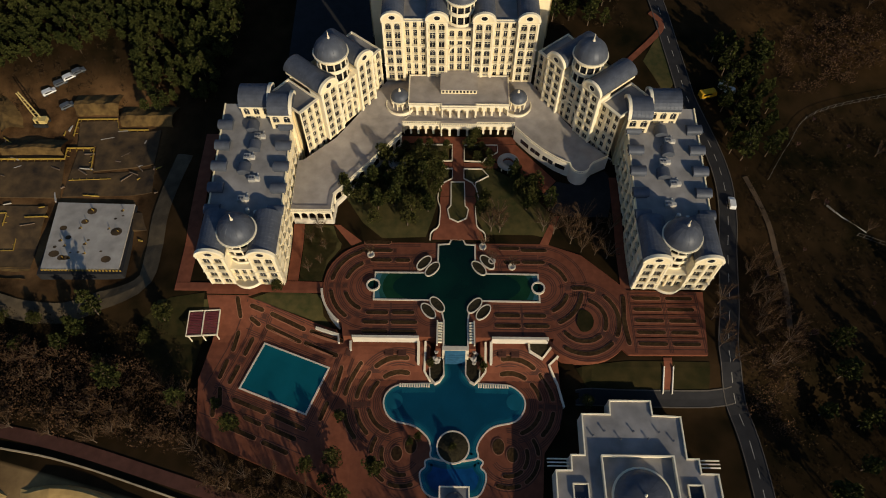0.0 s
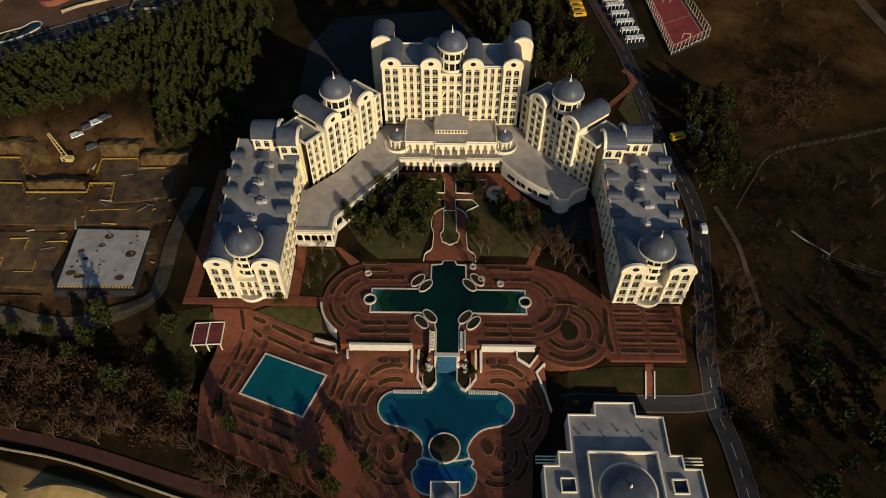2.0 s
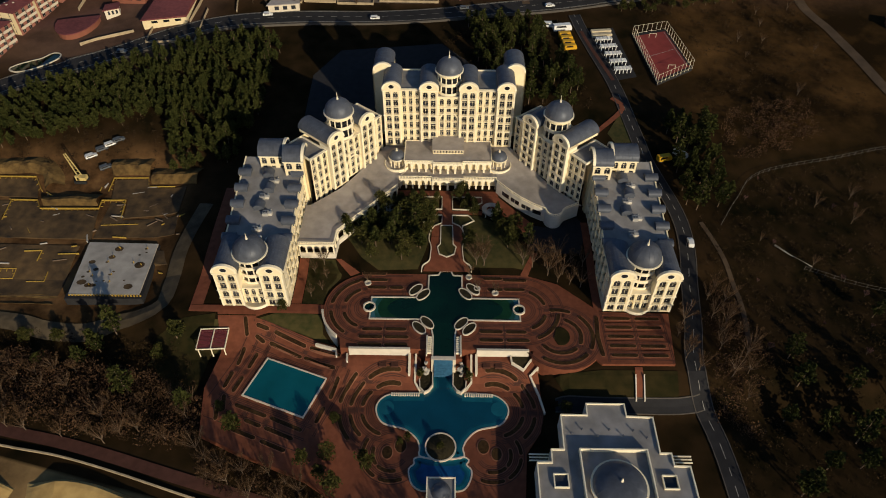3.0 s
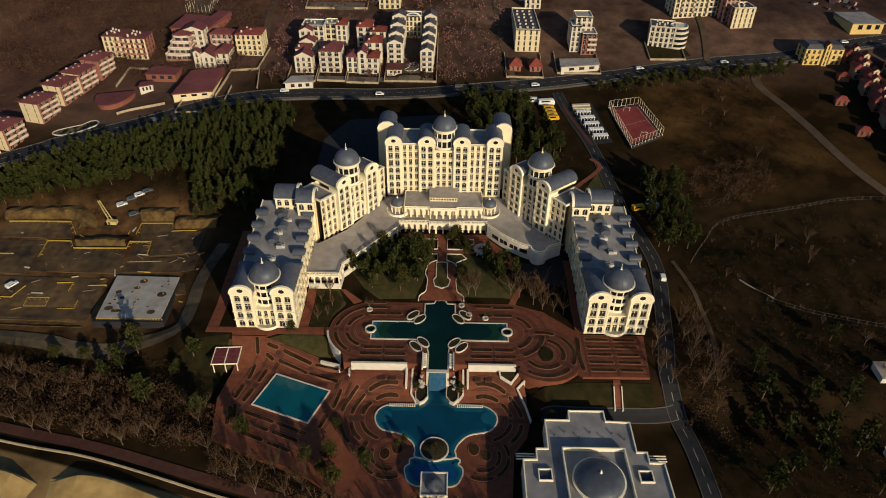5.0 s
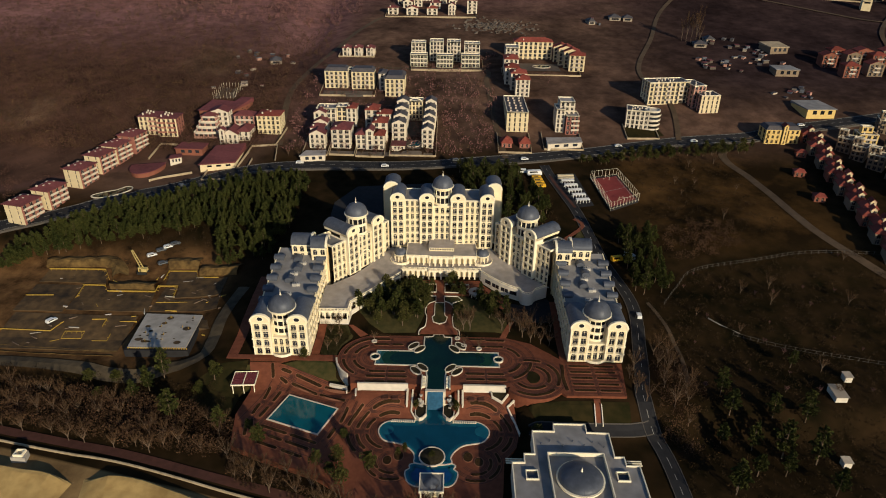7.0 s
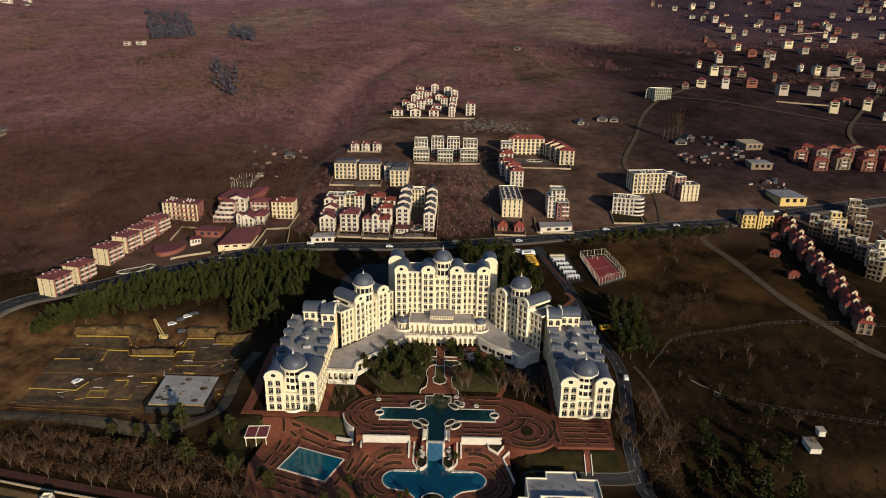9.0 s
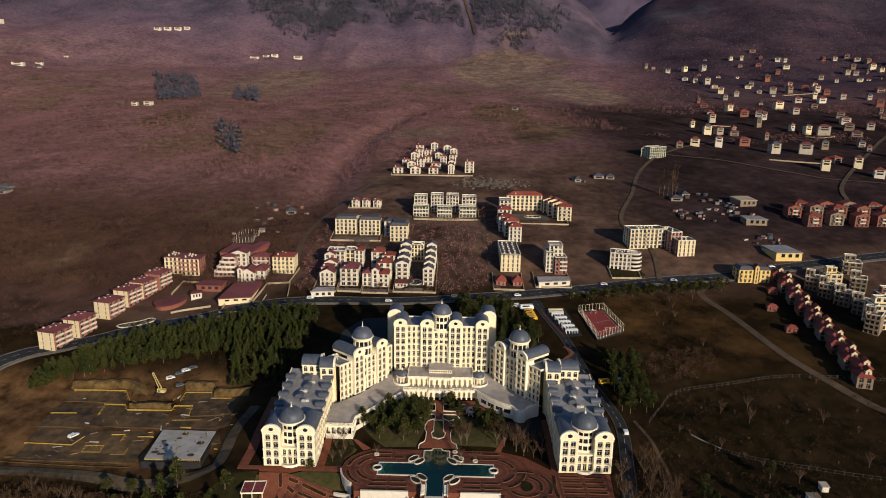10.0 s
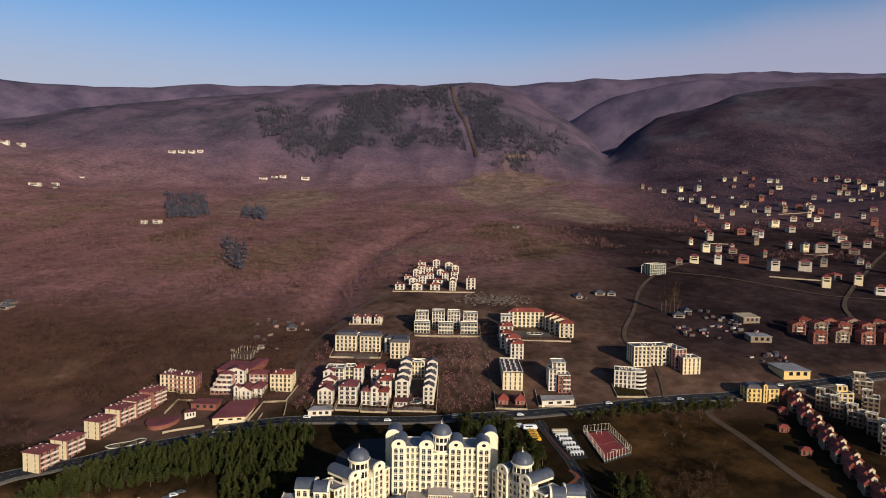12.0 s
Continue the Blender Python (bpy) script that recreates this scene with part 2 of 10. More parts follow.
def ground_material():
    """Winter grass near the resort, bare earth by the works, sand by the shore, leafless woods on the slopes. Distance
    haze and shade on the eastern slopes are mixed into the colours.
    """
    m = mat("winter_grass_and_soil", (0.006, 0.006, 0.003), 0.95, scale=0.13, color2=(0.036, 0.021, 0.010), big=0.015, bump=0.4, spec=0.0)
    nt = m.node_tree
    n, l = nt.nodes, nt.links
    b = n["Principled BSDF"]
    base = b.inputs["Base Color"].links[0].from_socket
    geo = n.new("ShaderNodeNewGeometry")
    sep = n.new("ShaderNodeSeparateXYZ")
    l.new(geo.outputs["Position"], sep.inputs[0])

    def mask(axis_name, a, c):
        r = n.new("ShaderNodeMapRange")
        r.interpolation_type = "SMOOTHSTEP"
        r.inputs["From Min"].default_value, r.inputs["From Max"].default_value = a, c
        l.new(sep.outputs[axis_name], r.inputs["Value"])
        return r.outputs[0]

    def times(p, q):
        k = n.new("ShaderNodeMath")
        k.operation = "MULTIPLY"
        l.new(p, k.inputs[0])
        l.new(q, k.inputs[1])
        return k.outputs[0]

    def tint(scale, detail, c1, c2, lo=0.35, hi=0.65):
        t = n.new("ShaderNodeTexNoise")
        t.inputs["Scale"].default_value = scale
        t.inputs["Detail"].default_value = detail
        t.inputs["Roughness"].default_value = 0.65
        l.new(geo.outputs["Position"], t.inputs["Vector"])
        r = n.new("ShaderNodeMapRange")
        r.inputs["From Min"].default_value, r.inputs["From Max"].default_value = lo, hi
        l.new(t.outputs["Fac"], r.inputs["Value"])
        x = n.new("ShaderNodeMix")
        x.data_type = "RGBA"
        x.inputs["A"].default_value, x.inputs["B"].default_value = (*c1, 1), (*c2, 1)
        l.new(r.outputs[0], x.inputs["Factor"])
        return x.outputs["Result"]

    def lay(under, over, fac):
        x = n.new("ShaderNodeMix")
        x.data_type = "RGBA"
        l.new(fac, x.inputs["Factor"])
        l.new(under, x.inputs["A"])
        l.new(over, x.inputs["B"])
        return x.outputs["Result"]

    woods = tint(0.016, 11, (0.104, 0.055, 0.053), (0.248, 0.125, 0.114), 0.34, 0.66)
    brush = tint(0.03, 11, (0.036, 0.021, 0.016), (0.105, 0.056, 0.038), 0.34, 0.66)
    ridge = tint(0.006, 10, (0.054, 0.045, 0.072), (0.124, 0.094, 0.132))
    meadow = tint(0.0045, 9, (0, 0, 0), (1, 1, 1), 0.50, 0.60)
    bare = tint(0.04, 9, (0.085, 0.054, 0.036), (0.175, 0.112, 0.070))
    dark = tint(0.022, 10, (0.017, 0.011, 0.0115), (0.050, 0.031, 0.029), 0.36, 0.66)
    fir = tint(0.0045, 9, (0, 0, 0), (1, 1, 1), 0.42, 0.58)
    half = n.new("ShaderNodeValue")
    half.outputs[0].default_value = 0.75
    haze_tint = tint(0.010, 11, (0.096, 0.062, 0.080), (0.226, 0.138, 0.154), 0.36, 0.64)
    slope_shade = tint(0.012, 10, (0.032, 0.022, 0.032), (0.074, 0.048, 0.058))
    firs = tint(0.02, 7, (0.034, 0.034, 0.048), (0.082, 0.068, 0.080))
    field = tint(0.03, 10, (0.046, 0.028, 0.021), (0.140, 0.082, 0.056), 0.36, 0.66)
    dry = tint(0.025, 10, (0.016, 0.010, 0.005), (0.112, 0.058, 0.020), 0.38, 0.68)
    earth = tint(0.09, 8, (0.034, 0.018, 0.009), (0.18, 0.096, 0.040))
    sand = tint(0.05, 7, (0.12, 0.073, 0.033), (0.30, 0.19, 0.082))
    slope = n.new("ShaderNodeVectorMath")
    slope.operation = "DOT_PRODUCT"
    slope.inputs[1].default_value = (-0.51, 1.0, 0.0)
    l.new(geo.outputs["Position"], slope.inputs[0])
    sl = n.new("ShaderNodeMapRange")
    sl.interpolation_type = "SMOOTHSTEP"
    sl.inputs["From Min"].default_value, sl.inputs["From Max"].default_value = 222, 240
    l.new(slope.outputs["Value"], sl.inputs["Value"])
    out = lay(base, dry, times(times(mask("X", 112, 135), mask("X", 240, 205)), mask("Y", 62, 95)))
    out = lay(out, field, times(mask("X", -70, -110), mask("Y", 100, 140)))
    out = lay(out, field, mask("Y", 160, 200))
    out = lay(out, woods, times(sl.outputs[0], mask("X", -40, -90)))
    out = lay(out, brush, times(times(sl.outputs[0], mask("X", -40, -90)), mask("Y", 420, 260)))
    out = lay(out, woods, mask("Y", 400, 620))
    out = lay(out, bare, times(times(mask("Y", 330, 600), mask("Y", 1750, 1300)), meadow))
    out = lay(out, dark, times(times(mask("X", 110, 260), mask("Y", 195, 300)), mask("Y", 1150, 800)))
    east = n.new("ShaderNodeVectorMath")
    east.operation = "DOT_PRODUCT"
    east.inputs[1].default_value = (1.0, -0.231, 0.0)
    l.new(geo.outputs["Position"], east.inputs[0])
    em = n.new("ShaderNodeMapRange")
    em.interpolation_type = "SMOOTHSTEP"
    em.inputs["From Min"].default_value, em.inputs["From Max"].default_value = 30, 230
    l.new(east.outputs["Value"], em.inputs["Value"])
    # far woods turn violet-blue with distance: haze mixed into the colour
    out = lay(out, haze_tint, times(mask("Y", 800, 1700), half.outputs[0]))
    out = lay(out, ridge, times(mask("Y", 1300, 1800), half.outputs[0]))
    # shade lying on the eastern slopes is painted as darker woods
    out = lay(out, slope_shade, times(em.outputs[0], mask("Y", 800, 1150)))
    # grazed clearings, olive near the town and ochre under the mountain
    straw = tint(0.03, 9, (0.115, 0.076, 0.058), (0.245, 0.158, 0.116), 0.36, 0.66)
    olive = tint(0.03, 9, (0.066, 0.042, 0.028), (0.160, 0.100, 0.062), 0.36, 0.66)
    warp = n.new("ShaderNodeTexNoise")
    warp.inputs["Scale"].default_value, warp.inputs["Detail"].default_value = 0.008, 6
    l.new(geo.outputs["Position"], warp.inputs["Vector"])
    for tone, cx, cy, rx, ry in ((straw, 150, 1330, 130, 300), (straw, 235, 1060, 95, 150), (olive, 128, 655, 62, 90), (olive, 90, 780, 50, 90), (straw, -330, 1150, 110, 220), (straw, -10, 650, 60, 40), (olive, -375, 705, 30, 60),
                                 (olive, -255, 212, 34, 32), (olive, -158, 310, 34, 50)):
        v = n.new("ShaderNodeVectorMath")
        v.operation = "SUBTRACT"
        v.inputs[1].default_value = (cx, cy, 0)
        l.new(geo.outputs["Position"], v.inputs[0])
        v2 = n.new("ShaderNodeVectorMath")
        v2.operation = "MULTIPLY"
        v2.inputs[1].default_value = (1 / rx, 1 / ry, 0)
        l.new(v.outputs[0], v2.inputs[0])
        far = n.new("ShaderNodeVectorMath")
        far.operation = "LENGTH"
        l.new(v2.outputs[0], far.inputs[0])
        rough_edge = n.new("ShaderNodeMath")
        rough_edge.operation = "MULTIPLY_ADD"
        rough_edge.inputs[1].default_value = 2.2
        l.new(warp.outputs["Fac"], rough_edge.inputs[0])
        l.new(far.outputs["Value"], rough_edge.inputs[2])
        near = n.new("ShaderNodeMapRange")
        near.interpolation_type = "SMOOTHSTEP"
        near.inputs["From Min"].default_value, near.inputs["From Max"].default_value = 2.2, 1.75
        l.new(rough_edge.outputs[0], near.inputs["Value"])
        out = lay(out, tone, near.outputs[0])
    # ground under the firs, greyed and blued as if through haze
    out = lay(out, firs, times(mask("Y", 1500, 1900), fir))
    # the farthest ridge carries blue distance haze in its colour
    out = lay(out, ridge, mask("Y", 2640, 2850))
    inv = n.new("ShaderNodeMath")
    inv.operation = "SUBTRACT"
    inv.inputs[0].default_value = 1.0
    l.new(mask("Y", 58, 78), inv.inputs[1])
    out = lay(out, earth, times(times(mask("X", -66, -80), mask("Y", -14, 2)), inv.outputs[0]))
    dot = n.new("ShaderNodeVectorMath")
    dot.operation = "DOT_PRODUCT"
    dot.inputs[1].default_value = (0.2375, 1.0, 0.0)
    l.new(geo.outputs["Position"], dot.inputs[0])
    shore = n.new("ShaderNodeMapRange")
    shore.inputs["From Min"].default_value, shore.inputs["From Max"].default_value = -75.5, -76.5
    l.new(dot.outputs["Value"], shore.inputs["Value"])
    out = lay(out, sand, shore.outputs[0])
    # grain of single crowns and bushes on the slopes, their shadows painted in with it
    grain = tint(0.11, 5, (0.72, 0.72, 0.72), (1.24, 1.24, 1.24), 0.36, 0.64)
    white = tint(1.0, 0, (1, 1, 1), (1, 1, 1))
    k = n.new("ShaderNodeMix")
    k.data_type, k.blend_type = "RGBA", "MULTIPLY"
    k.inputs["Factor"].default_value = 1.0
    l.new(out, k.inputs["A"])
    l.new(lay(white, grain, times(mask("Y", 165, 215), mask("Y", 2300, 1300))), k.inputs["B"])
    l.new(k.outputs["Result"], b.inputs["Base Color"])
    return m


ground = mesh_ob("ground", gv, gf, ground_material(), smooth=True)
tagged(ground, "brown winter grass and soil rising to leafless wooded hills", "ground", kind="structure")

# ---- building kit ----
def world_of(ob):
    return world_of(ob.parent) @ ob.matrix_basis if ob.parent else ob.matrix_basis


def put(ob, parent, m=None):
    """Parents ob, whose place in the world is m (its vertices' own place without m)."""
    ob.parent = parent
    ob.matrix_basis = world_of(parent).inverted() @ (m or Matrix())
    return ob


def put_each(g, name, m, parent):
    """Each marked piece of g as a part of its own."""
    cuts = [c for c in g.marks if c[0] < len(g.v)] + [(len(g.v), len(g.f))]
    for (v0, f0), (v1, f1) in zip(cuts, cuts[1:]):
        if f1 > f0:
            put(mesh_ob(name, g.v[v0:v1], [tuple(k - v0 for k in f) for f in g.f[f0:f1]], m), parent)


def frame_at(p, ang):
    """A facade's frame: x along it, -y out of it, z up; p its left foot, ang its turn in degrees."""
    return Matrix.Translation(p) @ Matrix.Rotation(radians(ang), 4, "Z")


def arch_line(w, h, rise, n=6):
    """Outline of an opening from its left foot over the top to its right foot."""
    pts = [(-w / 2, 0)]
    if rise:
        pts += [(-w / 2 * math.cos(math.pi * k / n), h - rise + rise * math.sin(math.pi * k / n)) for k in range(n + 1)]
    else:
        pts += [(-w / 2, h), (w / 2, h)]
    return pts + [(w / 2, 0)]


WINDOW_MESH, BALCONY_MESH = {}, {}


def window_mesh(w, h, rise, frame_mat):
    key = (round(w, 2), round(h, 2), round(rise, 2), frame_mat.name)
    if key not in WINDOW_MESH:
        g, o = Geo(), arch_line(w, h, rise)
        g.face([(x, 0.02, z) for x, z in o], 0)
        t = 0.05
        g.box(-t / 2, -0.04, 0, t / 2, 0.0, h * 0.98, 1)
        g.box(-w / 2, -0.05, h * 0.66, w / 2, 0.0, h * 0.66 + t, 1)
        g.box(-w / 2, -0.05, 0, -w / 2 + t, 0.0, h - rise, 1)
        g.box(w / 2 - t, -0.05, 0, w / 2, 0.0, h - rise, 1)
        me = bpy.data.meshes.new("window")
        me.from_pydata(g.v, [], g.f)
        me.materials.append(GLASS)
        me.materials.append(frame_mat)
        me.polygons.foreach_set("material_index", g.i)
        WINDOW_MESH[key] = me
    return WINDOW_MESH[key]


def balcony_mesh(w, out, m):
    key = (round(w, 2), round(out, 2), m.name)
    if key not in BALCONY_MESH:
        g = Geo()
        g.box(-w / 2, -out, -0.14, w / 2, 0.1, 0.0)
        g.box(-w / 2, -out, 0.8, w / 2, -out + 0.08, 0.87)
        n = max(3, int(w / 0.45))
        for k in range(n):
            x = -w / 2 + w * (k + 0.5) / n
            g.box(x - 0.035, -out + 0.01, 0, x + 0.035, -out + 0.06, 0.8)
        for x in (-w / 2, w / 2 - 0.08):
            g.box(x, -out, 0, x + 0.08, -out + 0.1, 0.87)
        me = bpy.data.meshes.new("balcony")
        me.from_pydata(g.v, [], g.f)
        me.materials.append(m)
        BALCONY_MESH[key] = me
    return BALCONY_MESH[key]


def facade(parent, fr, length, bays, floors, z_top, wall, frame_mat=None, margin=0.0, deep=0.5, balcony=True, name="wall"):
    """A wall with real openings. floors: (bottom of storey, its height, opening width share, arch?)."""
    frame_mat = frame_mat or TRIMW
    g, bw = Geo(), (length - 2 * margin) / bays
    P = lambda s, y, z: fr @ Vector((s, y, z))
    zlow = floors[0][0]
    if margin:
        for a, b in ((0, margin), (length - margin, length)):
            g.face([P(a, 0, zlow), P(b, 0, zlow), P(b, 0, z_top), P(a, 0, z_top)])
    for fi, (z0, fh, share, arch) in enumerate(floors):
        z1 = floors[fi + 1][0] if fi + 1 < len(floors) else z_top
        for b in range(bays):
            s0, s1 = margin + b * bw, margin + (b + 1) * bw
            c, w = (s0 + s1) / 2, bw * share
            h = fh * (0.84 if balcony else 0.80)
            rise = w / 2 if arch else 0
            zb = z0 + fh * 0.07
            o = [(c + x, zb + z) for x, z in arch_line(w, h, rise)]
            g.face([P(s0, 0, z0), P(s1, 0, z0), P(s1, 0, zb), P(s0, 0, zb)])
            zs = zb + h - rise
            g.face([P(s0, 0, zb), P(c - w / 2, 0, zb), P(c - w / 2, 0, zs), P(s0, 0, zs)])
            g.face([P(c + w / 2, 0, zb), P(s1, 0, zb), P(s1, 0, zs), P(c + w / 2, 0, zs)])
            mid = len(o) // 2
            if arch:
                top = [q for q in o if q[1] >= zs - 1e-6][0:]
                arcp = o[1:-1]
                g.face([P(s0, 0, zs)] + [P(x, 0, z) for x, z in arcp[: len(arcp) // 2 + 1]] + [P(c, 0, z1), P(s0, 0, z1)])
                g.face([P(x, 0, z) for x, z in arcp[len(arcp) // 2:]] + [P(s1, 0, zs), P(s1, 0, z1), P(c, 0, z1)])
            else:
                g.face([P(s0, 0, zs), P(s1, 0, zs), P(s1, 0, z1), P(s0, 0, z1)])
            for (xa, za), (xb, zb2) in zip(o, o[1:] + o[:1]):
                g.face([P(xa, 0, za), P(xb, 0, zb2), P(xb, deep, zb2), P(xa, deep, za)])
            win = put(new("window", window_mesh(w, h, rise, frame_mat)), parent, fr @ Matrix.Translation((c, deep - 0.05, zb)))
            if balcony and fi > 0:
                bal = new("balcony", balcony_mesh(w + 0.25, 0.42, frame_mat))
                put(bal, win, fr @ Matrix.Translation((c, 0, zb)))
    return put(g.ob(name, wall), parent)


def band(g, fr, length, z, out=0.35, high=0.35, back=0.2, ends=0.0):
    """A cornice along a facade."""
    g.mark()
    for k, (o, a, b) in enumerate(((out, 0.45, 1.0), (out * 0.55, 0.0, 0.45))):
        pts = [(-ends, -o, z + high * a), (length + ends, -o, z + high * a), (length + ends, back, z + high * a), (-ends, back, z + high * a)]
        n = len(g.v)
        g.v += [tuple(fr @ Vector(p)) for p in pts] + [tuple(fr @ Vector((x, y, zz + high * (b - a)))) for x, y, zz in pts]
        for q in ((0, 3, 2, 1), (4, 5, 6, 7), (0, 1, 5, 4), (1, 2, 6, 5), (2, 3, 7, 6), (3, 0, 4, 7)):
            g.f.append(tuple(n + j for j in q))
            g.i.append(0)


def lbox(g, fr, x0, y0, z0, x1, y1, z1, slot=0, top=None):
    g.mark()
    n = len(g.v)
    g.box(x0, y0, z0, x1, y1, z1, slot, top)
    g.v[n:] = [tuple(fr @ Vector(p)) for p in g.v[n:]]


def barrel(parent, fr, x0, x1, y0, y1, z, high, name="barrel_roof", eave=0.25, ribs=True):
    """A vaulted zinc roof whose axis runs along the frame's y, with standing seams."""
    g, sm, n = Geo(), Geo(), 12
    c, r = (x0 + x1) / 2, (x1 - x0) / 2 + eave
    prof = [(c - r * math.cos(math.pi * k / n), z + high * math.sin(math.pi * k / n)) for k in range(n + 1)]
    steps = max(2, int((y1 - y0) / 1.1))
    for j in range(steps):
        ya, yb = y0 + (y1 - y0) * j / steps, y0 + (y1 - y0) * (j + 1) / steps
        for (xa, za), (xb, zb) in zip(prof, prof[1:]):
            g.face([fr @ Vector(p) for p in ((xa, ya, za), (xb, ya, zb), (xb, yb, zb), (xa, yb, za))])
        if ribs and j:
            for (xa, za), (xb, zb) in zip(prof, prof[1:]):
                up = lambda x, zz: (c + (x - c) * 1.008, zz + 0.035)
                (xc, zc), (xd, zd) = up(xa, za), up(xb, zb)
                sm.face([fr @ Vector(p) for p in ((xa, ya - 0.05, za), (xb, ya - 0.05, zb), (xd, ya, zd), (xc, ya, zc))])
                sm.face([fr @ Vector(p) for p in ((xc, ya, zc), (xd, ya, zd), (xb, ya + 0.05, zb), (xa, ya + 0.05, za))])
    for y in (y0, y1):
        g.face([fr @ Vector((x, y, zz)) for x, zz in prof])
    roof = put(g.ob(name, ZINC), parent)
    if sm.f and name == "barrel_roof":
        tagged(put(sm.ob("standing_seams", ZINC), roof), kind="stuff")
    return roof


def pediment(parent, fr, x0, x1, y, z, high, thick=0.7, hole=True):
    """A round-topped gable with a moulded rim and a round window."""
    g, n = Geo(), 18
    c, r = (x0 + x1) / 2, (x1 - x0) / 2
    ring = lambda k, f: (c - r * f * math.cos(math.pi * k / n), z + 0.5 * (1 - 0) + (high - 0.5) * f * math.sin(math.pi * k / n))
    outer = [(x0, z)] + [ring(k, 1.0) for k in range(n + 1)] + [(x1, z)]
    q = lambda p, yy: fr @ Vector((p[0], yy, p[1]))
    g.face([q(p, y) for p in outer])
    g.face([q(p, y + thick) for p in reversed(outer)])
    for a, b in zip(outer, outer[1:]):
        g.face([q(a, y), q(b, y), q(b, y + thick), q(a, y + thick)])
    for k in range(n):
        a, b, c2, d = ring(k, 1.06), ring(k + 1, 1.06), ring(k + 1, 0.86), ring(k, 0.86)
        g.face([q(p, y - 0.22) for p in (a, b, c2, d)], 1)
        g.face([q(a, y - 0.22), q(b, y - 0.22), q(b, y + thick), q(a, y + thick)], 1)
        g.face([q(d, y - 0.22), q(c2, y - 0.22), q(c2, y), q(d, y)], 1)
    ped = put(g.ob("pediment", [CREAM, TRIMW]), parent)
    if hole:
        g, zc, rr = Geo(), z + high * 0.45, min(0.85, high * 0.23)
        circ = lambda f, yy: [fr @ Vector((c + 1.25 * rr * f * math.cos(a * math.pi / 8), yy, zc + rr * f * math.sin(a * math.pi / 8))) for a in range(16)]
        o1, o2, o3 = circ(1.35, y - 0.1), circ(1.0, y - 0.1), circ(1.0, y - 0.02)
        for k in range(16):
            j = (k + 1) % 16
            g.face([o1[k], o1[j], o2[j], o2[k]], 0)
            g.face([o2[k], o2[j], o3[j], o3[k]], 0)
        g.face(o3, 1)
        put(g.ob("round_window", [TRIMW, GLASS]), ped)
    return ped


def dome(parent, cx, cy, z, r, high, finial=2.2):
    g = Geo()
    g.lathe([(r * 0.90, z - 0.9), (r * 1.0, z - 0.5), (r * 1.08, z - 0.35), (r * 1.08, z), (r, z + 0.02)], cx, cy, 32, 0)
    ring = put(g.ob("dome_ring", TRIMW), parent)
    g = Geo()
    g.lathe([(r * 1.0 * math.cos(a), z + high * math.sin(a)) for a in [math.pi / 2 * k / 10 for k in range(10)]] + [(0.02, z + high)], cx, cy, 32, 0)
    d = put(g.ob("dome", ZINC, smooth=True), parent)
    g = Geo()
    for k in range(16):
        a = 2 * math.pi * k / 16
        ca, sa = math.cos(a), math.sin(a)
        for j in range(8):
            t0, t1 = math.pi / 2 * j / 8.5, math.pi / 2 * (j + 1) / 8.5
            for w in (-1, 1):
                q = [(r * 1.001 * math.cos(t), z + high * 1.001 * math.sin(t)) for t in (t0, t1)]
                e = [(r * 1.009 * math.cos(t), z + high * 1.009 * math.sin(t)) for t in (t0, t1)]
                off = 0.05 * w
                g.face([(cx + q[0][0] * ca - off * sa, cy + q[0][0] * sa + off * ca, q[0][1]), (cx + q[1][0] * ca - off * sa, cy + q[1][0] * sa + off * ca, q[1][1]),
                        (cx + e[1][0] * ca, cy + e[1][0] * sa, e[1][1]), (cx + e[0][0] * ca, cy + e[0][0] * sa, e[0][1])])
    put(g.ob("seam", ZINC), d)
    g = Geo()
    zt = z + high
    g.lathe([(0.45, zt - 0.1), (0.4, zt + 0.2), (0.16, zt + 0.35), (0.30, zt + 0.7), (0.12, zt + 0.95), (0.07, zt + finial), (0.01, zt + finial + 0.4)], cx, cy, 8)
    put(g.ob("finial", TRIMW), d)
    return d


def drum(parent, cx, cy, z0, z1, r, storeys, columns=12, a0=-200.0, a1=20.0):
    """A round belvedere: glass core, ring balconies, slender columns."""
    g = Geo()
    g.lathe([(r * 0.80, z0), (r * 0.80, z1)], cx, cy, 24, 0)
    put(g.ob("drum_glazing", GLASS), parent)
    fh = (z1 - z0) / storeys
    for k in range(storeys):
        z = z0 + k * fh
        g = Geo()
        g.lathe([(r * 0.78, z - 0.25), (r * 1.05, z - 0.25), (r * 1.05, z + 0.0), (r * 1.03, z + 0.0), (r * 1.03, z + 0.95), (r * 0.99, z + 0.95), (r * 0.99, z), (r * 0.78, z)], cx, cy, 28)
        put(g.ob("ring_balcony", TRIMW), parent)
    g = Geo()
    g.lathe([(r * 0.78, z1 - 0.9), (r * 0.99, z1 - 0.9), (r * 0.99, z1), (r * 0.78, z1)], cx, cy, 28)
    put(g.ob("drum_beam", CREAM), parent)
    for k in range(columns):
        a = 2 * math.pi * (k + 0.5) / columns
        x, y = cx + r * 0.93 * math.cos(a), cy + r * 0.93 * math.sin(a)
        g = Geo()
        g.lathe([(0.34, z0), (0.34, z0 + 0.3), (0.24, z0 + 0.4), (0.22, z1 - 1.3), (0.36, z1 - 0.9)], x, y, 8)
        put(g.ob("column", TRIMW), parent)


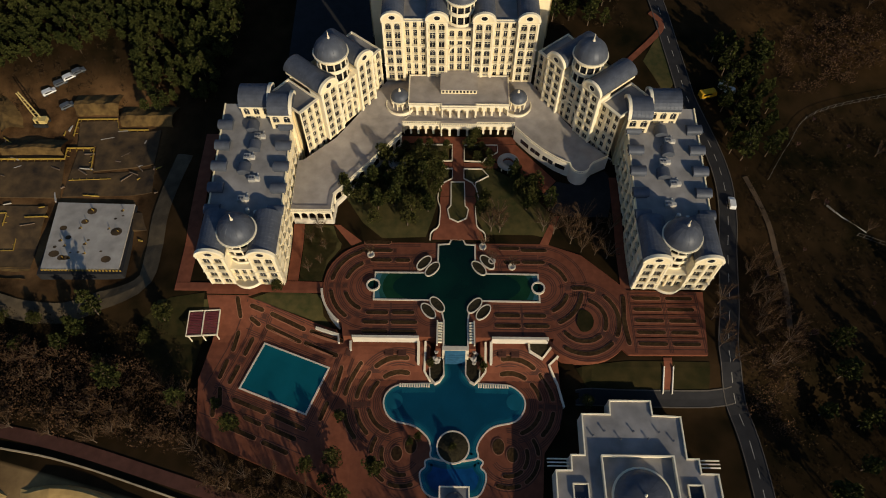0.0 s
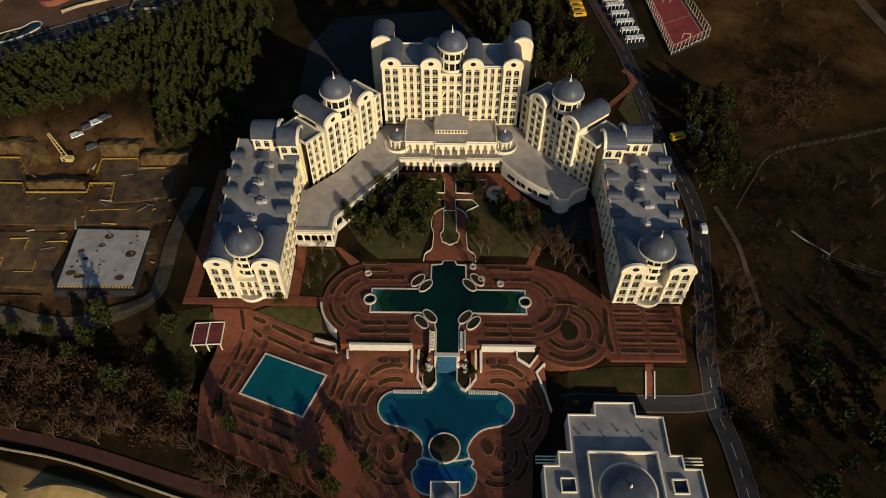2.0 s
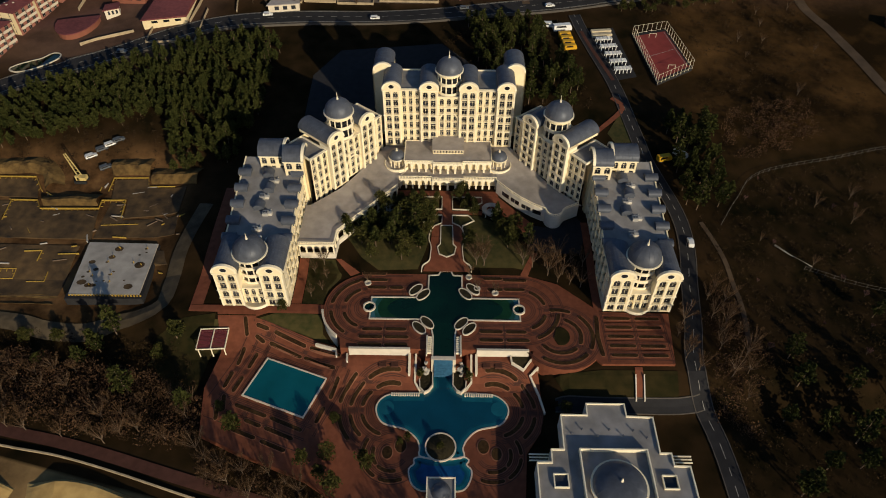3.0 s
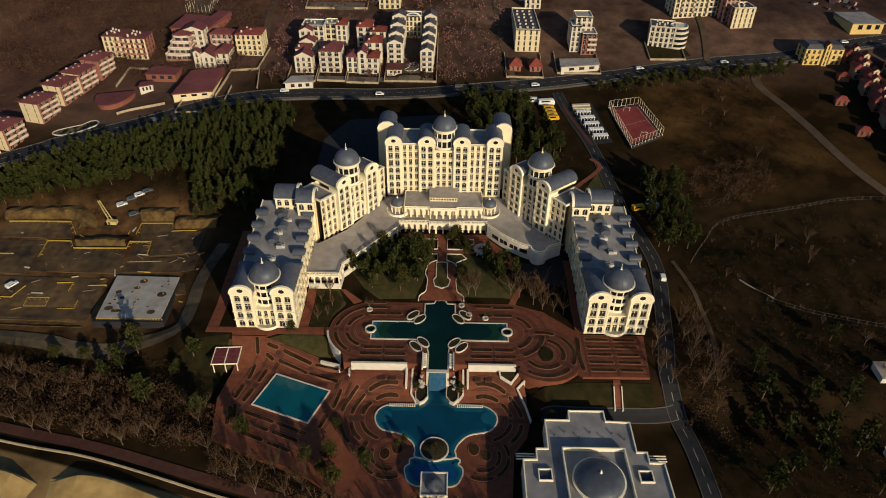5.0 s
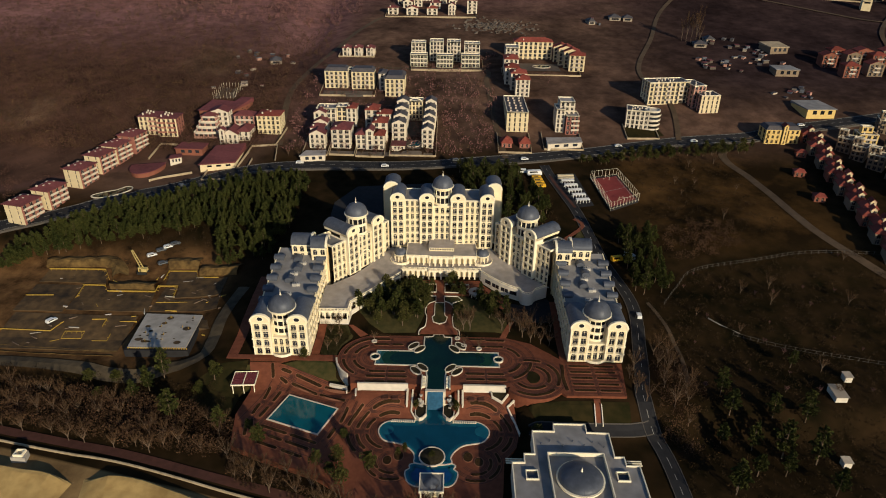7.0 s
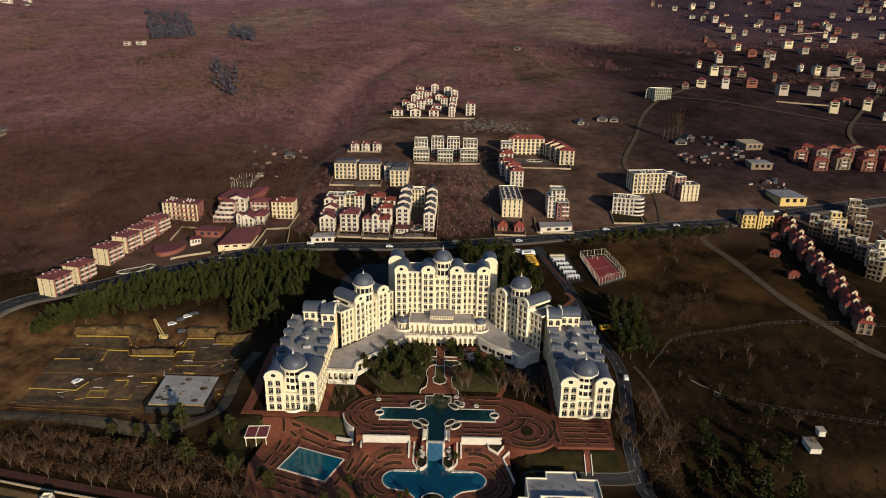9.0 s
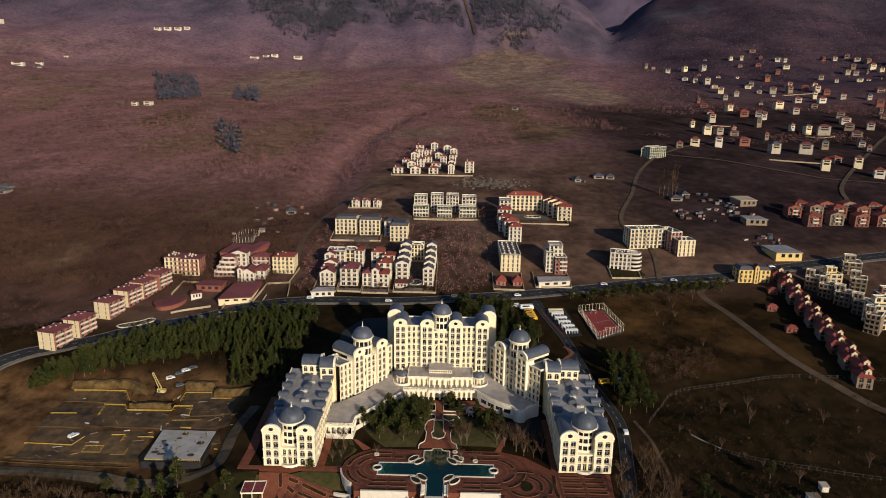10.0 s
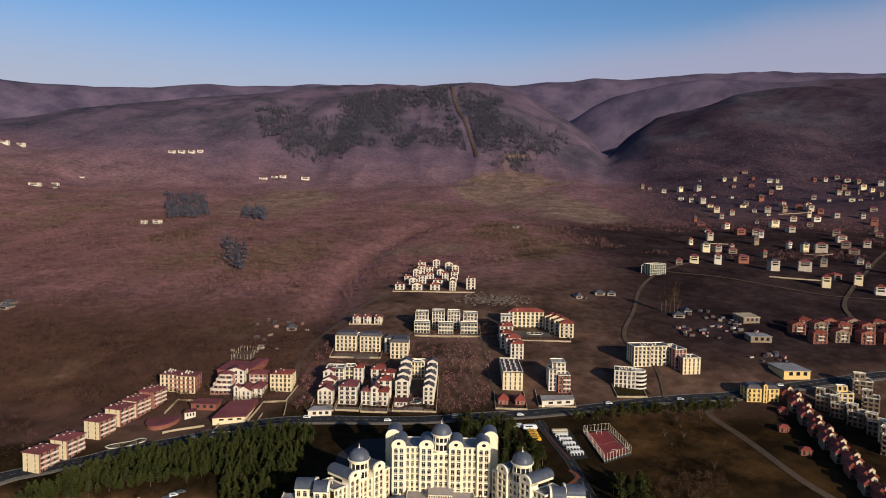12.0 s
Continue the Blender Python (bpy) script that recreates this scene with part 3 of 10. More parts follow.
def flat_roof(parent, poly, z, parapet=0.7, name="roof", m=None):
    g, k = Geo(), len(poly)
    g.face([(x, y, z) for x, y in poly], 0)
    cx, cy = sum(p[0] for p in poly) / k, sum(p[1] for p in poly) / k
    inn = []
    for i in range(k):
        (xa, ya), (xb, yb), (xc, yc) = poly[i - 1], poly[i], poly[(i + 1) % k]
        d1, d2 = Vector((xb - xa, yb - ya)).normalized(), Vector((xc - xb, yc - yb)).normalized()
        n1, n2 = Vector((-d1.y, d1.x)), Vector((-d2.y, d2.x))
        mv = (n1 + n2)
        mv = mv / max(0.4, mv.dot(n1))
        inn.append((xb + mv.x * 0.35, yb + mv.y * 0.35))
    for i in range(k):
        j = (i + 1) % k
        a, b, c, d = poly[i], poly[j], inn[j], inn[i]
        g.face([(*a, z - 0.3), (*b, z - 0.3), (*b, z + parapet), (*a, z + parapet)], 1)
        g.face([(*a, z + parapet), (*b, z + parapet), (*c, z + parapet), (*d, z + parapet)], 1)
        g.face([(*d, z + parapet), (*c, z + parapet), (*c, z), (*d, z)], 1)
    return put(g.ob(name, [m or ROOFGREY, TRIMW]), parent)


def storeys(z0, n, fh, arches, share=0.56):
    return [(z0 + k * fh, fh, share, k in arches) for k in range(n)]


X0 = 23.6


def plain_walls(parent, poly, z0, z1, skip=(), name="wall"):
    g = Geo()
    for i in range(len(poly)):
        if i in skip:
            continue
        a, b = poly[i], poly[(i + 1) % len(poly)]
        g.face([(*a, z0), (*b, z0), (*b, z1), (*a, z1)])
    return put(g.ob(name, CREAM), parent)


def pavilion(parent, fr, s, w, bays, z0, n, fh, arches, z_top, out, roof_len, ped_high):
    """A projecting bay with paired windows, a round gable and a vaulted roof."""
    f2 = fr @ Matrix.Translation((s, -out, 0))
    facade(parent, f2, w, bays, storeys(z0, n, fh, arches, 0.66), z_top, CREAM, margin=w * 0.07)
    g = Geo()
    for x in (0, w):
        g.mark()
        g.face([f2 @ Vector(p) for p in ((x, 0, z0), (x, out + 4.2, z0), (x, out + 4.2, z_top), (x, 0, z_top))])
    for x in (0.0, w / 2 - 0.25, w - 0.5):
        lbox(g, f2, x, -0.14, z0, x + 0.5, 0.05, z_top - 0.3)
    put_each(g, "pilaster", TRIMW, parent)
    g = Geo()
    for k in arches:
        band(g, f2, w, z0 + (k + 1) * fh - 0.28 if k + 1 < n else z_top - 0.35, 0.34, 0.4, ends=0.25)
    put_each(g, "cornice", TRIMW, parent)
    pediment(parent, f2, -0.15, w + 0.15, -0.12, z_top, ped_high)
    g = Geo()
    lbox(g, f2, 0, 0.3, z_top - 1.0, w, roof_len, z_top + 0.25)
    put(g.ob("attic_wall", CREAM), parent)
    barrel(parent, f2, 0, w, 0.5, roof_len + 0.4, z_top + 0.25, ped_high - 0.5)


def great_arch(parent, fr, c, w, z0, high, out=0.25):
    """A large moulded arch over several storeys."""
    g, n = Geo(), 16
    q = lambda f, k, yy: fr @ Vector((c - w / 2 * f * math.cos(math.pi * k / n), yy, z0 + high - w / 2 + w / 2 * f * math.sin(math.pi * k / n)))
    for k in range(n):
        g.face([q(1, k, -out), q(1, k + 1, -out), q(0.86, k + 1, -out), q(0.86, k, -out)])
        g.face([q(1, k, -out), q(1, k + 1, -out), q(1, k + 1, 0.1), q(1, k, 0.1)])
        g.face([q(0.86, k, -out), q(0.86, k + 1, -out), q(0.86, k + 1, 0.1), q(0.86, k, 0.1)])
    for s in (-1, 1):
        xa, xb = sorted((c + s * w / 2, c + s * w / 2 * 0.86))
        lbox(g, fr, xa, -out, z0, xb, 0.1, z0 + high - w / 2)
    put(g.ob("great_arch", TRIMW), parent)


# ---- main block ----
def main_block():
    h = thing("hotel_main_block", pose(X0, 66, 5), label="cream hotel block with arched windows, domes and zinc vaults", category="hotel")
    fr = frame_at((X0 - 23.4, 65.6, 0), 0)
    zb, fh, zt = 12.4, 3.3, 35.9
    ar = (1, 3, 6)
    s = 0.0
    for kind, w in (("p", 6.2), ("f", 7.0), ("p", 6.4), ("c", 7.6), ("p", 6.4), ("f", 7.0), ("p", 6.2)):
        if kind == "p":
            pavilion(h, fr, s, w, 2, zb, 7, fh, ar, zt, 0.9, 13.0, 3.3)
        elif kind == "f":
            f2 = fr @ Matrix.Translation((s, 0.3, 0))
            facade(h, f2, w, 3, storeys(zb, 7, fh, ar, 0.52), zt - 0.6, CREAM)
            g = Geo()
            for z in (zb + 2 * fh - 0.3, zb + 4 * fh - 0.3, zt - 0.9):
                band(g, f2, w, z, 0.3, 0.4)
            put_each(g, "cornice", TRIMW, h)
        else:
            f2 = fr @ Matrix.Translation((s, 0.2, 0))
            facade(h, f2, w, 3, storeys(zb, 6, fh, (5,), 0.6), zb + 6 * fh + 0.7, CREAM)
            great_arch(h, f2, w / 2, w * 0.94, zb, 14.2)
            g = Geo()
            band(g, f2, w, zb + 4.75 * fh, 0.4, 0.5)
            band(g, f2, w, zb + 6 * fh + 0.3, 0.4, 0.4)
            put_each(g, "cornice", TRIMW, h)
        s += w
    x0, x1, y0, y1 = X0 - 23.4, X0 + 23.4, 65.9, 80.0
    plain_walls(h, [(x0, y0), (x1, y0), (x1, y1), (x0, y1)], 5, zt - 0.6, skip=(0,))
    plain_walls(h, [(x0, y0 - 0.1), (x1, y0 - 0.1)], 5, zb, name="base_wall", skip=(1,))
    flat_roof(h, [(x0 + 0.3, y0 + 0.4), (X0 - 3.8, y0 + 0.4), (X0 - 3.8, y0 + 9), (X0 + 3.8, y0 + 9), (X0 + 3.8, y0 + 0.4), (x1 - 0.3, y0 + 0.4), (x1 - 0.3, y1), (x0 + 0.3, y1)], zt - 0.8, 0.5)
    g = Geo()
    g.box(X0 - 3.8, y0 + 0.3, zb + 6 * fh + 0.4, X0 + 3.8, y0 + 9, zb + 6 * fh + 0.6)
    put(g.ob("balcony_floor", TERRACE), h)
    drum(h, X0, 70.4, zb + 6 * fh + 0.6, 40.6, 4.3, 2, 12)
    dome(h, X0, 70.4, 41.2, 4.7, 4.5)
    for sg in (-1, 1):
        xa, xb = sorted((X0 + sg * 20.5, X0 + sg * 27.5))
        g = Geo()
        g.box(xa, 76.0, 8, xb, 88, 36.5)
        put(g.ob("rear_wall", CREAM), h)
        f3 = frame_at((xa, 76.0, 0), 0)
        pediment(h, f3, 0, 7, -0.1, 36.5, 3.6, hole=False)
        barrel(h, f3, 0, 7, 0.5, 12.3, 36.6, 3.0)
        f4 = frame_at((xb, 76, 0), 90) if sg > 0 else frame_at((xa, 88, 0), -90)
        facade(h, f4 @ Matrix.Translation((0, -0.36, 0)), 12, 3, storeys(20, 5, 3.3, (4,), 0.4), 36.5, CREAM, balcony=False, deep=0.3)
    return h


main_block()


# ---- angled blocks ----
def angled_block(sg):
    d, n = Vector((0.636, 0.772)), Vector((-0.772, 0.636))
    P0 = Vector((-17.0 - X0, 42.5))
    pt = lambda s, k: P0 + d * s + n * k
    A, B = pt(-7.5, 0), pt(27.0, 0)
    if sg < 0:
        fr = frame_at((X0 + A.x, A.y, 0), math.degrees(math.atan2(d.y, d.x)))
        segs = [("f", 7.5, 3), ("p", 6.6, 2), ("c", 8.2, 3), ("p", 6.6, 2), ("f", 5.6, 2)]
    else:
        fr = frame_at((X0 - B.x, B.y, 0), -math.degrees(math.atan2(d.y, d.x)))
        segs = [("f", 5.6, 2), ("p", 6.6, 2), ("c", 8.2, 3), ("p", 6.6, 2), ("f", 7.5, 3)]
    foot = fr @ Vector((17, 6, 5))
    h = thing("hotel_angled_block", Matrix.Translation(foot), label="cream hotel block with arched windows, dome and two zinc vaults", category="hotel", group="hotel side blocks")
    zb, fh, zt = 9.2, 3.18, 28.4
    s = 0.0
    for kind, w, bays in segs:
        if kind == "p":
            pavilion(h, fr, s, w, bays, zb, 6, fh, (1, 5), zt, 0.8, 15.0, 3.4)
        elif kind == "f":
            zl, back = 25.9, 0.9 if w > 7 else 1.2
            f2 = fr @ Matrix.Translation((s, back, 0))
            facade(h, f2, w, bays, storeys(zb - (3.2 if w > 7 else 0), 6 if w > 7 else 5, 3.3, (0, 5) if w > 7 else (0, 4), 0.58), zl, CREAM)
            g = Geo()
            band(g, f2, w, zl - 0.4, 0.35, 0.45)
            band(g, f2, w, zb + 2 * fh - 0.3, 0.2, 0.3)
            put_each(g, "cornice", TRIMW, h)
            pts = [fr @ Vector(p) for p in ((s + 0.05, back + 0.2, 0), (s + w - 0.05, back + 0.2, 0), (s + w - 0.05, 13.5, 0), (s + 0.05, 13.5, 0))]
            flat_roof(h, [(p.x, p.y) for p in pts], zl - 0.5, 0.6)
        else:
            f2 = fr @ Matrix.Translation((s, 0.3, 0))
            zl = zb + 5 * fh
            facade(h, f2, w, bays, storeys(zb, 5, fh, (4,), 0.6), zl, CREAM)
            great_arch(h, f2, w / 2, w * 0.80, zb, 8.6)
            g = Geo()
            band(g, f2, w, zb + 3 * fh + 0.5, 0.35, 0.4)
            band(g, f2, w, zl - 0.2, 0.4, 0.4)
            lbox(g, f2, 0, 0.2, zl, w, 9, zl + 0.15)
            put_each(g, "cornice", TRIMW, h)
            c = f2 @ Vector((w / 2, 4.6, 0))
            drum(h, c.x, c.y, zl + 0.15, 33.6, 4.5, 2, 12)
            dome(h, c.x, c.y, 34.3, 4.85, 4.7)
        s += w
    c = [fr @ Vector(p) for p in ((0, 3.6, 0), (34.5, 3.6, 0), (34.5, 14, 0), (0, 14, 0))]
    plain_walls(h, [(p.x, p.y) for p in c], 3, 25.4, skip=(0,))
    return h


angled_block(-1)
angled_block(1)


# ---- side wings ----
WING_ROOF = lambda y: 14.6 + 0.15 * max(0.0, y - 8.0)


def side_wing(sg):
    xc = X0 + sg * 60
    xa, xb, yf, yb = xc - 10.5, xc + 10.5, -3.9, 46.0
    h = thing("hotel_side_wing", pose(xc, 20, -1), label="long cream hotel wing with twin gables and a grey dome", category="hotel", group="hotel wings")
    fr = frame_at((xa, yf, 0), 0)
    zb, fh, zt = 0.3, 3.62, 15.0
    pavilion(h, fr, 0, 7.2, 2, zb, 4, fh, (0, 1, 3), zt, 0.7, 13.5, 3.6)
    pavilion(h, fr, 13.8, 7.2, 2, zb, 4, fh, (0, 1, 3), zt, 0.7, 13.5, 3.6)
    f2 = fr @ Matrix.Translation((7.2, 0.2, 0))
    facade(h, f2, 6.6, 3, [(zb, fh, 0.7, False), (zb + fh, fh, 0.6, True)], zb + 2 * fh + 0.5, CREAM)
    g = Geo()
    band(g, f2, 6.6, zb + 2 * fh + 0.1, 0.5, 0.5)
    lbox(g, f2, 0, 0.2, 7.9, 6.6, 6.0, 8.1)
    g.lathe([(4.6, 0.25), (4.6, 0.5), (4.5, 1.3), (4.35, 1.3), (4.35, 0.5), (0.1, 0.5)], xc, yf + 2.3, 20, 0, math.pi + 0.5, 2 * math.pi - 0.5)
    put_each(g, "cornice", TRIMW, h)
    drum(h, xc, yf + 6.0, 8.0, 17.6, 4.5, 3, 12)
    dome(h, xc, yf + 6.0, 18.3, 5.1, 5.0)
    # long sides
    for side in (-1, 1):
        f3 = frame_at((xb, yf + 0.7, 0), 90) if side > 0 else frame_at((xa, yb, 0), -90)
        L = yb - yf - 0.7
        facade(h, f3, L, 12, storeys(zb, 4, fh, (0, 3), 0.58), zt - 0.3, CREAM)
        g = Geo()
        band(g, f3, L, zt - 0.6, 0.4, 0.5)
        band(g, f3, L, zb + 2 * fh - 0.2, 0.25, 0.35)
        put_each(g, "cornice", TRIMW, h)
        # attic wall under the rising roof
        g = Geo()
        xw0, xw1 = sorted(((xb if side > 0 else xa) - side * 0.4, (xb if side > 0 else xa) - side * 0.02))
        ys = [yf + 9 + (yb - yf - 9) * k / 8 for k in range(9)]
        for y0, y1 in zip(ys, ys[1:]):
            za, zc = WING_ROOF(y0) + 0.35, WING_ROOF(y1) + 0.35
            for x in (xw0, xw1):
                g.face([(x, y0, zt - 0.4), (x, y1, zt - 0.4), (x, y1, zc), (x, y0, za)])
            g.face([(xw0, y0, za), (xw1, y0, za), (xw1, y1, zc), (xw0, y1, zc)])
        put(g.ob("attic_wall", CREAM), h)
        for k in range(5):
            y = yf + 14.5 + k * 6.9
            zd = WING_ROOF(y) - 0.2
            xo = xb if side > 0 else xa
            x_in, x_out = sorted((xo - side * 3.6, xo + side * 0.3))
            g = Geo()
            g.box(x_in, y - 1.4, zd - 0.3, x_out, y + 1.4, zd + 0.9)
            dm = put(g.ob("dormer", ZINC), h)
            g = Geo()
            a_, b_ = sorted((xo + side * 0.305, xo + side * 0.36))
            g.box(a_, y - 1.4, zd - 0.9, b_, y + 1.4, zd + 0.9)
            put(g.ob("dormer_front", CREAM), dm)
            g = Geo()
            xw = xo + side * 0.38
            o = [(y - 0.75, zd), (y - 0.75, zd + 0.6), (y - 0.4, zd + 0.8), (y + 0.4, zd + 0.8), (y + 0.75, zd + 0.6), (y + 0.75, zd)]
            g.face([(xw, p, q) for p, q in o])
            put(g.ob("window", GLASS), dm)
            barrel(dm, frame_at((x_out, y - 1.4, 0), 90), 0, 2.8, -0.3, x_out - x_in + 0.2, zd + 0.9, 1.3, name="vault")
    g = Geo()
    for y0, y1 in zip(ys, ys[1:]):
        g.face([(xa + 0.38, y0, WING_ROOF(y0)), (xb - 0.38, y0, WING_ROOF(y0)), (xb - 0.38, y1, WING_ROOF(y1)), (xa + 0.38, y1, WING_ROOF(y1))])
    put(g.ob("roof", ROOFGREY), h)
    plain_walls(h, [(xa, yf), (xb, yf), (xb, yb), (xa, yb)], -2.5, zb + 0.02)
    plain_walls(h, [(xa, yf + 0.8), (xb, yf + 0.8), (xb, yb), (xa, yb)], zb, zt - 0.3, skip=(0, 1, 3))
    # vaulted rear towers on the roof's far end
    for (x0, x1, y0, y1, z1) in ((5.2, 13.8, 41.0, 49.0, 24.3), (-1.6, 4.8, 37.5, 45.5, 24.7)):
        xs = [X0 + sg * (50.3 + v) for v in (x0, x1)]
        u0, u1 = min(xs), max(xs)
        f5 = frame_at((u0, y0, 0), 0)
        facade(h, f5, u1 - u0, 3 if u1 - u0 > 8 else 2, [(z1 - 10.0, 3.2, 0.5, False), (z1 - 6.7, 3.2, 0.5, False), (z1 - 3.4, 3.3, 0.6, True)], z1, CREAM, balcony=False, deep=0.3)
        g = Geo()
        g.box(u0, y0 + 0.4, 2, u1, y1, z1)
        put(g.ob("tower_wall", CREAM), h)
        g = Geo()
        band(g, f5, u1 - u0, z1 - 0.3, 0.4, 0.5, ends=0.3)
        put_each(g, "cornice", TRIMW, h)
        barrel(h, frame_at((u1, y0, 0), 90), 0, y1 - y0, -0.3, u1 - u0 + 0.3, z1 + 0.2, 3.3)
        inner = u1 if sg < 0 else u0
        fp = frame_at((inner, y0, 0), 90) if sg < 0 else frame_at((inner, y1, 0), -90)
        pediment(h, fp, -0.2, y1 - y0 + 0.2, -0.25, z1, 3.7, hole=False)
    return h


for sg in (-1, 1):
    side_wing(sg)

# ---- terraces, pools and gardens ----
def terrace_z(x, y):
    return float(np.interp(y, [16, 50, 64], [8.0, 9.4, 11.6]))


def low_z(x, y):
    base = -7.5 + 1.3 * smoothstep(-2, -14, x)
    channel = smoothstep(15.5, 17.5, x) * smoothstep(30.0, 28.0, x)
    base += (-2.6 - base) * smoothstep(-31, -21, y) * smoothstep(-16, -4, x) * (1 - channel) - 0.5 * channel * smoothstep(-32, -30, y)
    up = smoothstep(-20.5, -5, y) * smoothstep(-6, -12, x)
    return base * (1 - up) - 0.5 * up


def draped(name, poly, zf, m, step=2.0, dz=0.0, parent=None, skirt=0.0):
    """A sheet over an outline that follows the height zf, with an optional edge face."""
    bm = bmesh.new()
    f = bm.faces.new([bm.verts.new((x, y, 0)) for x, y in poly])
    xs, ys = [p[0] for p in poly], [p[1] for p in poly]
    for k in range(int(math.floor(min(xs) / step)) + 1, int(math.ceil(max(xs) / step))):
        bmesh.ops.bisect_plane(bm, geom=bm.verts[:] + bm.edges[:] + bm.faces[:], plane_co=(k * step, 0, 0), plane_no=(1, 0, 0))
    for k in range(int(math.floor(min(ys) / step)) + 1, int(math.ceil(max(ys) / step))):
        bmesh.ops.bisect_plane(bm, geom=bm.verts[:] + bm.edges[:] + bm.faces[:], plane_co=(0, k * step, 0), plane_no=(0, 1, 0))
    for v in bm.verts:
        v.co.z = zf(v.co.x, v.co.y) + dz
    if skirt:
        edges = [e for e in bm.edges if e.is_boundary]
        r = bmesh.ops.extrude_edge_only(bm, edges=edges)
        for v in r["geom"]:
            if isinstance(v, bmesh.types.BMVert):
                v.co.z -= skirt
    bmesh.ops.recalc_face_normals(bm, faces=bm.faces[:])
    me = bpy.data.meshes.new(name)
    bm.to_mesh(me)
    bm.free()
    me.materials.append(m)
    ob = new(name, me)
    if parent:
        put(ob, parent)
    return ob


def smooth_loop(pts, n=5):
    """A closed rounded line through the given points."""
    out, k = [], len(pts)
    for i in range(k):
        p0, p1, p2, p3 = (Vector(pts[(i + j) % k]) for j in (-1, 0, 1, 2))
        for s in range(n):
            t = s / n
            q = 0.5 * ((2 * p1) + (p2 - p0) * t + (2 * p0 - 5 * p1 + 4 * p2 - p3) * t * t + (3 * p1 - p0 - 3 * p2 + p3) * t ** 3)
            out.append((q.x, q.y))
    return out


def area2(poly):
    return sum(a[0] * b[1] - b[0] * a[1] for a, b in zip(poly, poly[1:] + poly[:1]))


def offset(poly, d):
    """The outline moved outwards by d."""
    sg, k, out = (1 if area2(poly) > 0 else -1), len(poly), []
    for i in range(k):
        a, b, c = Vector(poly[i - 1]), Vector(poly[i]), Vector(poly[(i + 1) % k])
        d1, d2 = (b - a).normalized(), (c - b).normalized()
        n1, n2 = Vector((d1.y, -d1.x)) * sg, Vector((d2.y, -d2.x)) * sg
        m = n1 + n2
        m = m / max(0.35, m.dot(n1))
        out.append((b.x + m.x * d, b.y + m.y * d))
    return out


def ring_wall(g, poly, wide, z0, z1, slot=0):
    """A kerb of even width along a closed outline, outside it."""
    o, k = offset(poly, wide), len(poly)
    for i in range(k):
        j = (i + 1) % k
        a, b, c, d = poly[i], poly[j], o[j], o[i]
        g.face([(*a, z1), (*b, z1), (*c, z1), (*d, z1)], slot)
        g.face([(*d, z0), (*c, z0), (*c, z1), (*d, z1)], slot)
        g.face([(*a, z0), (*b, z0), (*b, z1), (*a, z1)], slot)


def strip_wall(g, line, wide, z0, z1, slot=0):
    """A wall of even width along an open line; z0 and z1 numbers or functions."""
    f0 = z0 if callable(z0) else (lambda x, y: z0)
    f1 = z1 if callable(z1) else (lambda x, y: z1)
    left, right = [], []
    for i, p in enumerate(line):
        a, b = Vector(line[max(0, i - 1)]), Vector(line[min(len(line) - 1, i + 1)])
        d = (b - a).normalized()
        n = Vector((-d.y, d.x)) * wide / 2
        left.append((p[0] + n.x, p[1] + n.y))
        right.append((p[0] - n.x, p[1] - n.y))
    for i in range(len(line) - 1):
        a, b, c, d = left[i], left[i + 1], right[i + 1], right[i]
        g.face([(*q, f1(*q)) for q in (a, b, c, d)], slot)
        g.face([(*a, f0(*a)), (*b, f0(*b)), (*b, f1(*b)), (*a, f1(*a))], slot)
        g.face([(*d, f0(*d)), (*c, f0(*c)), (*c, f1(*c)), (*d, f1(*d))], slot)
    for a, d in ((left[0], right[0]), (left[-1], right[-1])):
        g.face([(*a, f0(*a)), (*d, f0(*d)), (*d, f1(*d)), (*a, f1(*a))], slot)


HEDGE = mat("clipped_brown_hedge", (0.028, 0.022, 0.010), 0.95, var=0.45, scale=1.5, bump=0.8)
# darker, browner copy of LAWN; the bath-house lawn's shade is in this colour
DARK_LAWN = mat("dark_brown_lawn", (0.012, 0.013, 0.005), 0.95, scale=0.35, color2=(0.035, 0.026, 0.010), big=0.07, bump=0.4, spec=0.03)
LAWN = mat("dull_green_lawn", (0.024, 0.028, 0.007), 0.95, scale=0.5, color2=(0.074, 0.056, 0.018), big=0.07, bump=0.4)
POOLBLUE = mat("pool_tile_edge", (0.10, 0.38, 0.42), 0.4, var=0.15, scale=0.6)


SPLASH = mat("bright_blue_pool_water", (0.004, 0.050, 0.150), 0.06, var=0.3, scale=0.4, spec=0.5)
SHELF = [mat("shallow_pool_water", (0.012, 0.13, 0.16), 0.08, var=0.2, scale=0.3, spec=0.5), mat("sloping_pool_water", (0.007, 0.088, 0.125), 0.07, var=0.2, scale=0.3, spec=0.5), mat("deepening_pool_water", (0.004, 0.062, 0.10), 0.07, var=0.2, scale=0.3, spec=0.5)]


